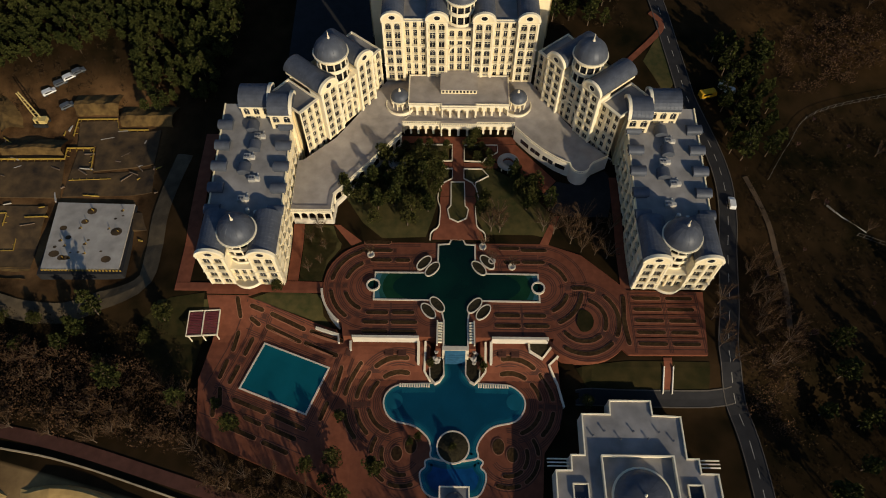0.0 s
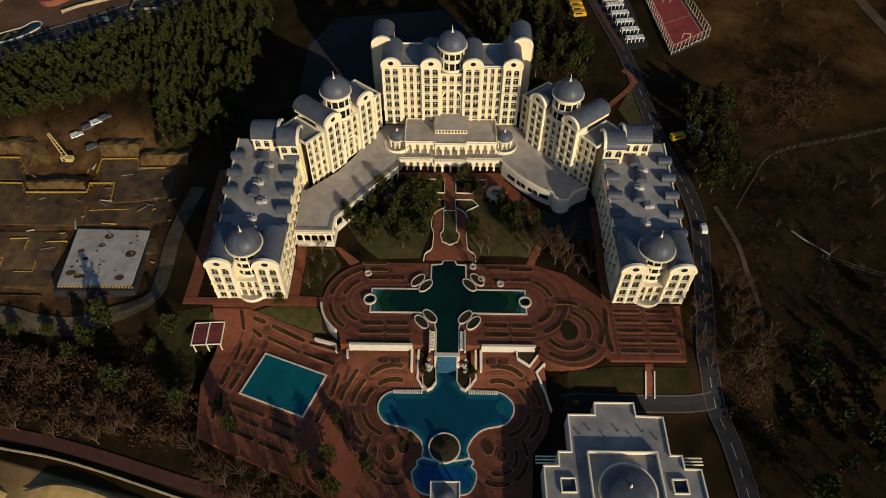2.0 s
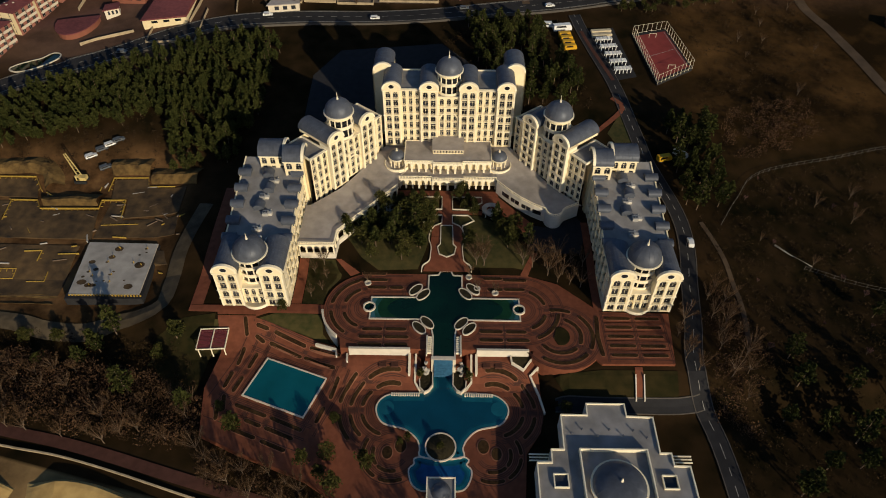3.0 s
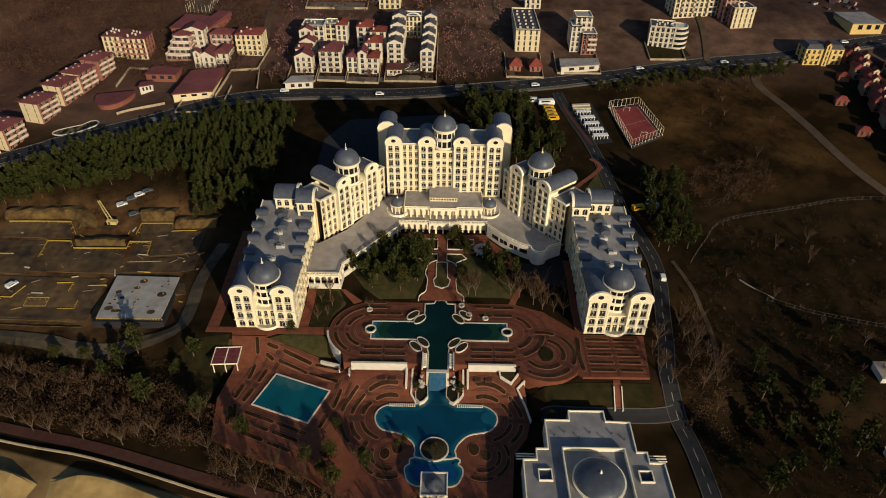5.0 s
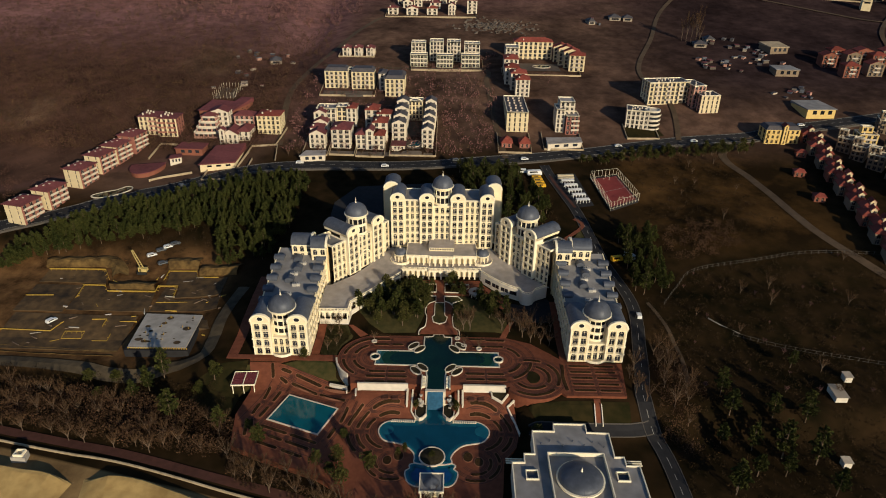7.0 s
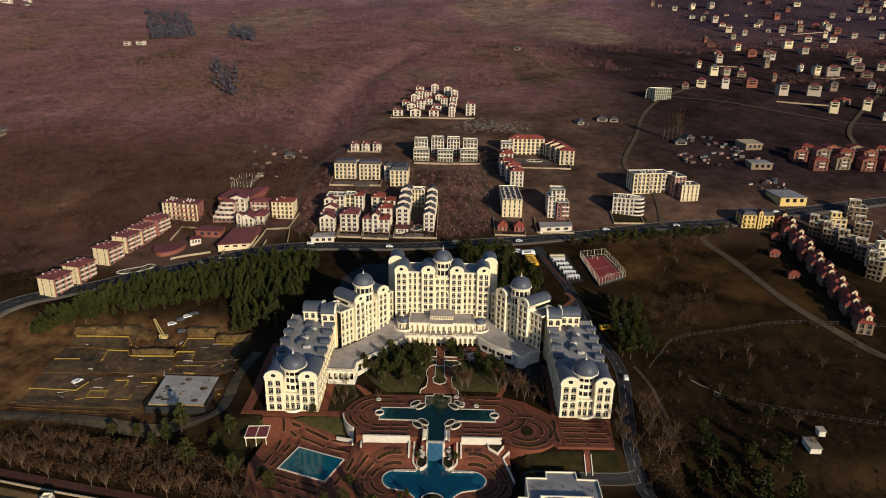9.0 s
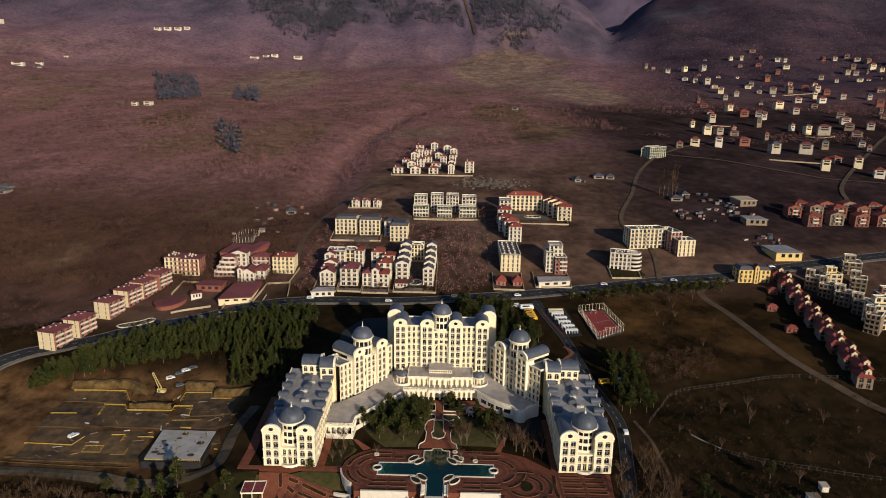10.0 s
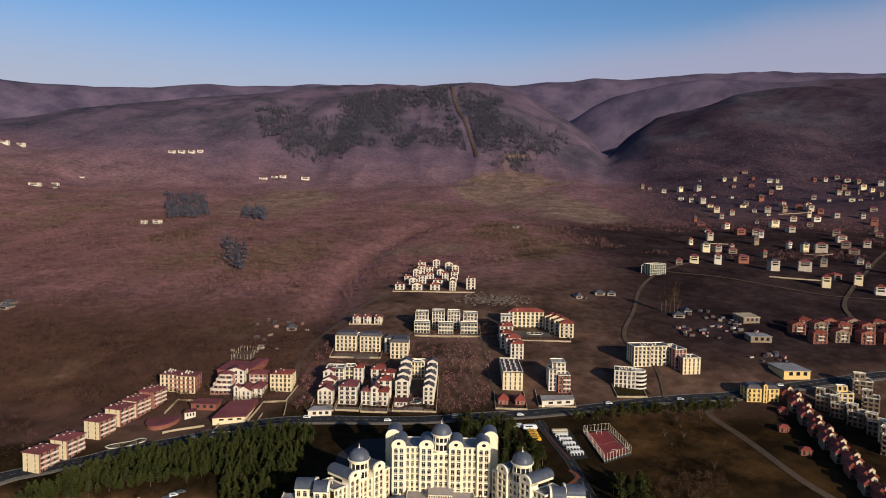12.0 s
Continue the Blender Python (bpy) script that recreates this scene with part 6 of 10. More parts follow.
for k in range(3):
    for xa, xb in ((46.5, 52.0), (85.2, 90.4)):
        g = Geo()
        g.box(xa, -53.6 + k * 0.9, -4.2, xb, -53.3 + k * 0.9, -3.9)
        put(g.ob("pergola_beam", TRIMW), spa)
for k in range(7):
    g = Geo()
    g.lathe([(0.16, -2.6), (0.16, -2.0), (0.3, -1.9), (0.02, -1.75)], 58 + 3.4 * k + random.random(), -45 + 2 * random.random() - (1 if k % 2 else 3), 8)
    put(g.ob("roof_vent", ZINC), spa)

# pool kiosk
kio = thing("pool_kiosk", pose(22.8, -62.5, -7.5), label="square pale pool kiosk with grey hipped roof", category="kiosk")
g = Geo()
g.box(19.2, -66.4, -4.2, 26.6, -59.0, -3.7)
put(g.ob("roof_slab", ROOFGREY), kio)
g = Geo()
ring_wall(g, [(19.4, -66.2), (26.4, -66.2), (26.4, -59.2), (19.4, -59.2)], 0.35, -4.3, -3.4)
put(g.ob("parapet", TRIMW), kio)
g = Geo()
g.lathe([(2.6, -3.7), (1.9, -2.7), (0.9, -2.0), (0.02, -1.7)], 22.9, -62.7, 20)
put(g.ob("dome", ZINC), kio)
for x in (19.6, 22.9, 26.2):
    for y in (-66.0, -59.4):
        g = Geo()
        g.lathe([(0.4, -7.7), (0.3, -7.3), (0.28, -4.6), (0.42, -4.2)], x, y, 10)
        put(g.ob("column", TRIMW), kio)
g = Geo()
g.box(20.6, -65, -7.7, 25.2, -60.6, -4.2)
put(g.ob("core", CREAM), kio)

# red-roofed pergola on the lawn
RED_SLAT = mat("dark_red_slats", (0.16, 0.035, 0.04), 0.7, var=0.2, scale=1.0)
pg = thing("pergola", pose(-48.5, -13.8, -5), label="white-framed pergola with dark red slatted roof", category="pergola")
zg = ground_z(-48.5, -14) - 0.3
fr = frame_at((-51.6, -19.6, 0), 4)
for x in (0, 3.9, 7.8):
    for y in (0, 7.0):
        g = Geo()
        lbox(g, fr, x - 0.13, y - 0.13, zg - 1.5, x + 0.13, y + 0.13, zg + 2.2)
        put(g.ob("post", TRIMW), pg)
for y in (0, 3.5, 7.0):
    g = Geo()
    lbox(g, fr, -0.4, y - 0.12, zg + 2.1, 8.2, y + 0.12, zg + 2.4)
    put(g.ob("beam", TRIMW), pg)
for x in (-0.4, 3.9, 8.2):
    g = Geo()
    lbox(g, fr, x - 0.12, -0.4, zg + 2.42, x + 0.12, 7.4, zg + 2.65)
    put(g.ob("rafter", TRIMW), pg)
for a, b, c, d in ((-0.5, -0.5, 8.3, -0.3), (-0.5, 7.3, 8.3, 7.5), (-0.5, -0.3, -0.3, 7.3), (8.1, -0.3, 8.3, 7.3), (3.75, -0.3, 4.05, 7.3)):
    g = Geo()
    lbox(g, fr, a, b, zg + 2.66, c, d, zg + 2.95)
    put(g.ob("edge_beam", TRIMW), pg)
for k in range(14):
    g = Geo()
    lbox(g, fr, -0.3, 0.05 + k * 0.5, zg + 2.67, 8.1, 0.42 + k * 0.5, zg + 2.75)
    put(g.ob("slat", RED_SLAT), pg)

# ---- roads ----
LINE = mat("road_paint", (0.30, 0.29, 0.26), 0.8, var=0.2, scale=0.8)
KERB = mat("grey_kerb_stone", (0.085, 0.075, 0.065), 0.9, var=0.2, scale=0.5)
MUD = mat("grey_mud", (0.040, 0.032, 0.022), 0.9, scale=0.3, color2=(0.105, 0.080, 0.050), bump=0.5, spec=0.08)
DIRT = mat("pale_dirt_track", (0.075, 0.050, 0.030), 0.95, var=0.3, scale=0.2)


def polyline(pts, step):
    """A rounded open line through the points, at about even steps."""
    out = []
    for i in range(len(pts) - 1):
        p0, p1, p2, p3 = (Vector(pts[min(max(i + j, 0), len(pts) - 1)]) for j in (-1, 0, 1, 2))
        n = max(1, round((p2 - p1).length / step))
        for s in range(n):
            t = s / n
            q = 0.5 * ((2 * p1) + (p2 - p0) * t + (2 * p0 - 5 * p1 + 4 * p2 - p3) * t * t + (3 * p1 - p0 - 3 * p2 + p3) * t ** 3)
            out.append((q.x, q.y))
    return out + [tuple(pts[-1])]


def side_points(line, off):
    out = []
    for i, p in enumerate(line):
        d = (Vector(line[min(len(line) - 1, i + 1)]) - Vector(line[max(0, i - 1)])).normalized()
        out.append((p[0] - d.y * off, p[1] + d.x * off))
    return out


def ribbon(g, line, o0, o1, dz, slot=0, dash=None, cross=1):
    rows = [side_points(line, o0 + (o1 - o0) * k / cross) for k in range(cross + 1)]
    for i in range(len(line) - 1):
        if dash and (i // dash) % 2:
            continue
        for a, b in zip(rows, rows[1:]):
            q = [a[i], b[i], b[i + 1], a[i + 1]]
            g.face([(x, y, ground_z(x, y) + dz) for x, y in q], slot)


def road(label, pts, wide, m=ASPHALT, lines=2, dz=0.25, step=3.0, kerb=True):
    line = polyline(pts, step)
    r = thing("road", pose(pts[0][0], pts[0][1], ground_z(*pts[0])), label=label, category="road", kind="structure")
    g = Geo()
    ribbon(g, line, -wide / 2, wide / 2, dz, cross=max(2, int(wide / 2.5)))
    put(g.ob("carriageway", m), r)
    if lines:
        g = Geo()
        ribbon(g, line, -0.08, 0.08, dz + 0.03, dash=1)
        put(g.ob("centre_line", LINE), r)
        for s in (-1, 1) if lines > 1 else ():
            g = Geo()
            ribbon(g, line, s * (wide / 2 - 0.45), s * (wide / 2 - 0.28), dz + 0.03)
            put(g.ob("edge_line", LINE), r)
    if kerb:
        for s in (-1, 1):
            g = Geo()
            strip_wall(g, side_points(line, s * (wide / 2 + 0.12)), 0.25, lambda x, y: ground_z(x, y) - 0.4, lambda x, y: ground_z(x, y) + dz + 0.14)
            put(g.ob("kerb", KERB), r)
    return line


MAIN_LINE = road("grey asphalt main road along the hillside", [(-330, -10), (-240, 40), (-203, 78), (-178, 92), (-131, 121), (-95, 144.5), (-52, 155), (-5, 157.5), (48, 164.5), (98, 174.5), (160, 191), (213, 200.5), (245, 211), (335, 233), (520, 275), (800, 330)], 9.0)
road("grey asphalt access road beside the hotel", [(103, -110), (101.6, -50), (97.6, -26), (101, -7), (105.8, 25), (104.4, 45), (98.8, 64), (96.6, 80), (93, 108), (87.5, 132), (83.8, 149), (82, 160)], 5.0, lines=1)
road("red paved footpath from the hotel to the access road", [(80, 76.5), (82.3, 79), (94.1, 92.6), (90.6, 99.4)], 2.0, PAVING, lines=False, kerb=False, dz=0.3)
road("red paved strip beside the storage pad", [(83.6, 147), (86.4, 135), (91.5, 117), (93.0, 111)], 1.6, PAVING_D, lines=False, kerb=False, dz=0.32)
road("grey muddy track below the building plot", [(-175, -6), (-140, -6), (-114, -8.4), (-103, -11), (-90, -11.6), (-80, -8), (-73, -6), (-67.2, -2.4), (-67, 9), (-66.6, 22), (-63, 40)], 5.5, MUD, lines=False, kerb=False, dz=0.3)
tagged(draped("lawn", [(86, 78), (93, 90.5), (94.6, 84), (96, 70), (92, 64)], ground_z, LAWN, 2.5, 0.1), "dull green lawn between hotel and access road", "lawn", kind="structure")
tagged(draped("lawn", [(-66.5, -13.5), (-58.5, -8.5), (-48.8, -7.0), (-49, -17), (-50.5, -32), (-57.5, -33), (-66, -22)], ground_z, DARK_LAWN, 2.5, 0.12), "dark worn lawn round the pergola", "lawn", kind="structure")
road("asphalt side road in front of the bath house", [(98.5, -33.5), (92, -34.5), (70, -34.6), (56, -34.2)], 3.6, lines=False)
road("pale dirt track across the fields", [(226, 204), (193, 180), (199, 150), (203, 132), (211, 90), (236, 46), (290, -20)], 5.0, DIRT, lines=False, kerb=False)
road("narrow dirt track climbing to the villas", [(-78, 178), (-84, 250), (-70, 330), (-52, 400), (-36, 436), (-10, 440), (50, 442)], 4.0, DIRT, lines=False, kerb=False)
road("narrow lane between the apartment houses", [(60, 168), (55, 215), (52, 270), (48, 298), (-20, 297), (-70, 300)], 3.6, DIRT, lines=False, kerb=False)
road("worn footpath through the scrub", [(113, 34), (117, 18), (118, 0), (116, -16)], 1.6, DIRT, lines=False, kerb=False)
road("red-brown promenade above the beach", [(-260, -8), (-120, -40.5), (-79, -49.2), (-40, -60), (0, -70), (60, -84)], 3.4, PAVING_D, lines=False, kerb=False)
road("pale firebreak cut straight up the wooded mountain", [(28 + d * math.sin(radians(a)), -247 + d * math.cos(radians(a))) for a, d in ((1.6, 1880), (1.2, 2000), (0.45, 2155), (-0.45, 2370), (-0.72, 2520))], 8.0, DIRT, lines=False, kerb=False, dz=3.0, step=15)
road("narrow dirt lane across the eastern fields", [(170, 194), (176, 240), (168, 300), (196, 380), (230, 470), (300, 560), (420, 660)], 3.5, DIRT, lines=False, kerb=False, dz=0.5)
road("pale lane through the village on the slope", [(372, 320), (392, 370), (420, 430), (520, 560), (640, 700), (820, 860)], 4.0, DIRT, lines=False, kerb=False, dz=0.7)
road("faint track along the foot of the village", [(250, 520), (340, 500), (430, 440), (560, 430), (760, 470)], 3.5, DIRT, lines=False, kerb=False, dz=0.7)
tagged(draped("car_park", [(-34, 66), (-24, 64), (-2, 89), (48, 89), (46, 100), (31, 124), (20, 136), (-24, 130), (-34, 112)], ground_z, ASPHALT, 4.0, 0.12), "dark asphalt yard in the shade behind the hotel", "car park", kind="structure")
# parapets
SEASTONE = mat("weathered_sea_wall_stone", (0.36, 0.28, 0.18), 0.9, var=0.3, scale=0.5)
PARAPET_A = polyline([(-260, -11.5), (-120, -45), (-79, -53), (-40, -64), (0, -74), (60, -88)], 4)
g = Geo()
strip_wall(g, PARAPET_A, 0.4, lambda x, y: ground_z(x, y) - 1.5, lambda x, y: ground_z(x, y) + 0.8)
tagged(g.ob("sea_wall", SEASTONE), "long pale stone sea wall above the beach", "wall")
g = Geo()
strip_wall(g, side_points(MAIN_LINE[40:-60], -6.6), 0.3, lambda x, y: ground_z(x, y) - 0.5, lambda x, y: ground_z(x, y) + 1.0)
tagged(g.ob("roadside_wall", KERB), "low pale wall along the main road", "wall")


# ---- sports court ----
COURT = mat("worn_red_court", (0.20, 0.035, 0.03), 0.85, var=0.2, scale=0.3)
sc = thing("sports_court", pose(117, 130, 15), label="red sports court in a tall pale mesh fence", category="sports court")
quad = [Vector(p) for p in ((106.4, 143.7), (111.0, 108.1), (128.0, 119.0), (122.0, 148.0))]
zc = [ground_z(*p) for p in quad]
czf = lambda x, y: 16.2 + 0.1 * (y - 130)
pt4 = lambda u, v: quad[0].lerp(quad[3], u).lerp(quad[1].lerp(quad[2], u), v)
g = Geo()
g.prism([tuple(p) for p in quad], lambda x, y: czf(x, y) - 3, lambda x, y: czf(x, y))
put(g.ob("slab", ASPHALT), sc)
g = Geo()
g.face([(*pt4(u, v), czf(*pt4(u, v)) + 0.02) for u, v in ((0.05, 0.05), (0.05, 0.95), (0.95, 0.95), (0.95, 0.05))])
put(g.ob("playing_surface", COURT), sc)
g = Geo()
for (u0, v0), (u1, v1) in (((0.06, 0.5), (0.94, 0.5)), ((0.09, 0.07), (0.09, 0.93)), ((0.91, 0.07), (0.91, 0.93))):
    a, b = pt4(u0, v0), pt4(u1, v1)
    n = Vector((-(b - a).y, (b - a).x)).normalized() * 0.1
    g.face([(*(p + q), czf(*(p + q)) + 0.04) for p, q in ((a, n), (a, -n), (b, -n), (b, n))])
put(g.ob("court_lines", LINE), sc)
for i in range(4):
    a, b = quad[i], quad[(i + 1) % 4]
    n = int((b - a).length / 2.2)
    for k in range(n):
        p = a.lerp(b, k / n)
        z = czf(p.x, p.y)
        g = Geo()
        g.lathe([(0.08, z - 0.5), (0.06, z + 4.0)], p.x, p.y, 5)
        put(g.ob("fence_post", TRIMW), sc)
    for h0 in (0.3, 3.9):
        g = Geo()
        strip_wall(g, [tuple(a), tuple(b)], 0.06, lambda x, y: czf(x, y) + h0, lambda x, y: czf(x, y) + h0 + 0.06)
        put(g.ob("fence_rail", TRIMW), sc)
for v in (0.14, 0.86):
    p = pt4(0.5, v)
    z = czf(p.x, p.y)
    g = Geo()
    for dx in (-1.5, 1.5):
        g.box(p.x + dx - 0.06, p.y - 0.06, z, p.x + dx + 0.06, p.y + 0.06, z + 2.0)
    g.box(p.x - 1.5, p.y - 0.06, z + 1.9, p.x + 1.5, p.y + 0.06, z + 2.0)
    put(g.ob("goal_frame", TRIMW), sc)

# ---- vehicles ----
TYRE = mat("tyre_rubber", (0.02, 0.02, 0.02), 0.9)
PAINT = {"white": mat("white_car_paint", (0.72, 0.72, 0.70), 0.3, var=0.03), "grey": mat("grey_car_paint", (0.10, 0.11, 0.12), 0.3, var=0.03),
         "yellow": mat("yellow_lorry_paint", (0.60, 0.33, 0.02), 0.45, var=0.08), "red": mat("red_car_paint", (0.35, 0.03, 0.02), 0.35, var=0.03)}


def vehicle(x, y, ang, colour, kind="car", z=None):
    L, W, H = {"car": (4.4, 1.8, 1.5), "van": (5.6, 2.1, 2.4), "bus": (8.5, 2.5, 3.0), "lorry": (7.5, 2.5, 3.0)}[kind]
    z = (ground_z(x, y) if z is None else z) + 0.25
    lab = {"car": "parked %s car with dark windows", "van": "parked %s van with dark windows", "bus": "parked %s bus with dark windows", "lorry": "parked %s lorry with box body"}[kind] % colour
    v = thing({"car": "car", "van": "van", "bus": "bus", "lorry": "lorry"}[kind], pose(x, y, z, 0, 0, ang), label=lab, category=kind, group="parked vehicles")
    fr = pose(x, y, z, 0, 0, ang)
    side = [(-L / 2, 0.35), (L / 2, 0.35), (L / 2, H * 0.52), (L * 0.30, H * 0.60), (L * 0.16, H), (-L * 0.40, H), (-L / 2, H * 0.62)] if kind == "car" else [(-L / 2, 0.4), (L / 2, 0.4), (L / 2, H * 0.5), (L * 0.42, H), (-L / 2, H)]
    g = Geo()
    for yy in (-W / 2, W / 2):
        g.face([fr @ Vector((a, yy, b)) for a, b in side])
    for (a, b), (c, d) in zip(side, side[1:] + side[:1]):
        g.face([fr @ Vector(p) for p in ((a, -W / 2, b), (c, -W / 2, d), (c, W / 2, d), (a, W / 2, b))])
    put(g.ob("body", PAINT[colour]), v)
    g = Geo()
    for yy in (-W / 2 - 0.02, W / 2 + 0.02):
        g.face([fr @ Vector(p) for p in ((-L * 0.38, yy, H * 0.62), (L * 0.2, yy, H * 0.62), (L * 0.13, yy, H * 0.92), (-L * 0.36, yy, H * 0.92))])
    put(g.ob("side_windows", GLASS), v)
    for a in (-L * 0.3, L * 0.3):
        for b in (-W / 2 + 0.1, W / 2 - 0.1):
            g = Geo()
            pts = [fr @ Vector((a + 0.36 * math.cos(t * math.pi / 5), b + 0.12, 0.12 + 0.36 + 0.36 * math.sin(t * math.pi / 5) - 0.36)) for t in range(10)]
            pts2 = [fr @ Vector((a + 0.36 * math.cos(t * math.pi / 5), b - 0.12, 0.12 + 0.36 * math.sin(t * math.pi / 5))) for t in range(10)]
            g.face(pts)
            g.face(pts2[::-1])
            for k in range(10):
                g.face([pts[k], pts[(k + 1) % 10], pts2[(k + 1) % 10], pts2[k]])
            put(g.ob("wheel", TYRE), v)


WALLS_PALE = mat("pale_weathered_timber", (0.50, 0.42, 0.28), 0.8, var=0.2, scale=1.0)


def lounger_stack(x, y, ang):
    """A long stack of white slatted frames stored under open sky."""
    z = ground_z(x, y) + 0.3
    fr = pose(x, y, 0, 0, 0, ang)
    v = thing("lounger_stack", pose(x, y, z, 0, 0, ang), label="long stack of white slatted loungers stored outdoors", category="lounger stack", group="lounger stacks")
    for k in range(5):
        a = -3.3 + 1.65 * k
        for b in (-1.1, 1.1):
            g = Geo()
            lbox(g, fr, a - 0.12, b - 0.1, z - 0.5, a + 0.12, b + 0.1, z + 1.7)
            put(g.ob("upright", PAINT["white"]), v)
    for b in (-1.2, -0.4, 0.4, 1.2):
        g = Geo()
        lbox(g, fr, -3.7, b - 0.13, z + 1.7, 3.7, b + 0.13, z + 1.95)
        put(g.ob("rail", PAINT["white"]), v)
    for k in range(5):
        g = Geo()
        lbox(g, fr, -3.5 + 1.65 * k, -1.3, z + 1.95, -3.1 + 1.65 * k, 1.3, z + 2.05)
        put(g.ob("slat", PAINT["white"]), v)


tagged(draped("storage_pad", [(86.6, 146.5), (98.4, 149.5), (103.5, 113.5), (93.2, 110.5)], ground_z, ASPHALT, 4.0, 0.3), "dark asphalt storage pad beside the court", "pad", kind="structure")
for k in range(5):
    lounger_stack(92.6 + 1.3 * k, 138.6 - 5.4 * k, 8)
for k in range(2):
    g = Geo()
    lbox(g, pose(92.5, 143.2 + 3.0 * k, 0, 0, 0, 8), -4.6, -0.9, ground_z(92, 143 + 3 * k), 4.6, 0.9, ground_z(92, 143 + 3 * k) + 1.4)
    tagged(g.ob("stacked_boards", WALLS_PALE), "pale stack of boards on the storage pad", "board stack", "board stacks")
for k in range(4):
    vehicle(75.6 + 0.5 * k, 142.5 - 3.2 * k, 10, "yellow", "van")
vehicle(75.0, 147.5, 10, "white", "bus")
vehicle(68, 150, 0, "white", "van")
vehicle(105.5, 64, 15, "yellow", "van")
vehicle(112, 66, -50, "white", "van")
for x, y, c in ((-113.7, 65, "white"), (-110.2, 68, "grey"), (-107.4, 70, "white"), (-104.6, 72, "grey"), (-107, 60.4, "grey")):
    vehicle(x, y, 38, c)
for x, off, c in ((-60, 2, "white"), (-10, -2, "white"), (30, 2, "grey"), (70, -2, "white"), (130, 2, "white"), (-120, -2, "grey"), (180, -2, "white"), (255, 2, "white")):
    q = min(MAIN_LINE, key=lambda p: abs(p[0] - x))
    vehicle(q[0], q[1] + off, 10 if x > 60 else 5, c, z=ground_z(q[0], q[1] + off))
vehicle(107, 24, 85, "white")

# ---- town ----
WALLS = {"w": mat("white_house_render", (0.60, 0.53, 0.42), 0.8, var=0.08, scale=0.4), "c": mat("cream_house_render", (0.64, 0.53, 0.33), 0.8, var=0.08, scale=0.4),
         "y": mat("yellow_house_render", (0.62, 0.44, 0.16), 0.8, var=0.08, scale=0.4), "r": mat("terracotta_render", (0.29, 0.120, 0.090), 0.8, var=0.1, scale=0.4),
         # "d" is a darkened brown that holds the shade on the estate's walls
         "p": mat("pinkish_render", (0.40, 0.22, 0.17), 0.8, var=0.1, scale=0.4), "d": mat("darkened_brown_render", (0.21, 0.155, 0.105), 0.85, var=0.15, scale=0.4), "b": mat("dark_brick_render", (0.21, 0.078, 0.050), 0.85, var=0.15, scale=0.4), "g": mat("bare_block_shell", (0.40, 0.39, 0.28), 0.9, var=0.15, scale=0.3)}
MAROON = mat("maroon_roof_tiles", (0.15, 0.045, 0.045), 0.8, var=0.25, scale=0.7)
SLATE = mat("dark_slate_roof", (0.075, 0.07, 0.075), 0.7, var=0.25, scale=0.5)
RAIL = mat("balcony_parapet", (0.50, 0.43, 0.35), 0.7, var=0.1, scale=0.5)


def hip_roof(parent, fr, w, d, z, high, m, over=0.6):
    g = Geo()
    r = min(w, d) / 2 - 0.3
    if w >= d:
        a, b = (d / 2, d / 2), (w - d / 2, d / 2)
    else:
        a, b = (w / 2, w / 2), (w / 2, d - w / 2)
    c = [(-over, -over), (w + over, -over), (w + over, d + over), (-over, d + over)]
    P = lambda q, zz: fr @ Vector((q[0], q[1], zz))
    A, B = P(a, z + high), P(b, z + high)
    C = [P(q, z) for q in c]
    if w >= d:
        for f in ((C[0], C[1], B, A), (C[1], C[2], B), (C[2], C[3], A, B), (C[3], C[0], A)):
            g.face(f)
    else:
        for f in ((C[0], C[1], A), (C[1], C[2], B, A), (C[2], C[3], B), (C[3], C[0], A, B)):
            g.face(f)
    E_ = [P(q, z - 0.25) for q in c]
    for i in range(4):
        j = (i + 1) % 4
        g.face([E_[i], E_[j], C[j], C[i]])
    g.face(E_[::-1])
    return put(g.ob("roof", m), parent)


CONCRETE_D = mat("worn_forecourt_slabs", (0.10, 0.08, 0.065), 0.9, var=0.3, scale=0.3)


def gable_roof(parent, fr, w, d, z, high, m, wall, over=0.4):
    """A pitched roof with its ridge running back from the front, on rendered gables."""
    P = lambda a, b, c: fr @ Vector((a, b, c))
    g = Geo()
    for b in (0.0, d):
        g.face([P(0, b, z), P(w, b, z), P(w / 2, b, z + high)])
    put(g.ob("gable", wall), parent)
    g = Geo()
    drop = high * over / (w / 2)
    for s in (0, 1):
        e = -over if s == 0 else w + over
        q = [(w / 2, -over, z + high), (w / 2, d + over, z + high), (e, d + over, z - drop), (e, -over, z - drop)]
        g.face([P(*p) for p in q])
        g.face([P(a, b, c + 0.22) for a, b, c in q])
        for i in range(4):
            a, b = q[i], q[(i + 1) % 4]
            g.face([P(*a), P(*b), P(b[0], b[1], b[2] + 0.22), P(a[0], a[1], a[2] + 0.22)])
    return put(g.ob("roof", m), parent)


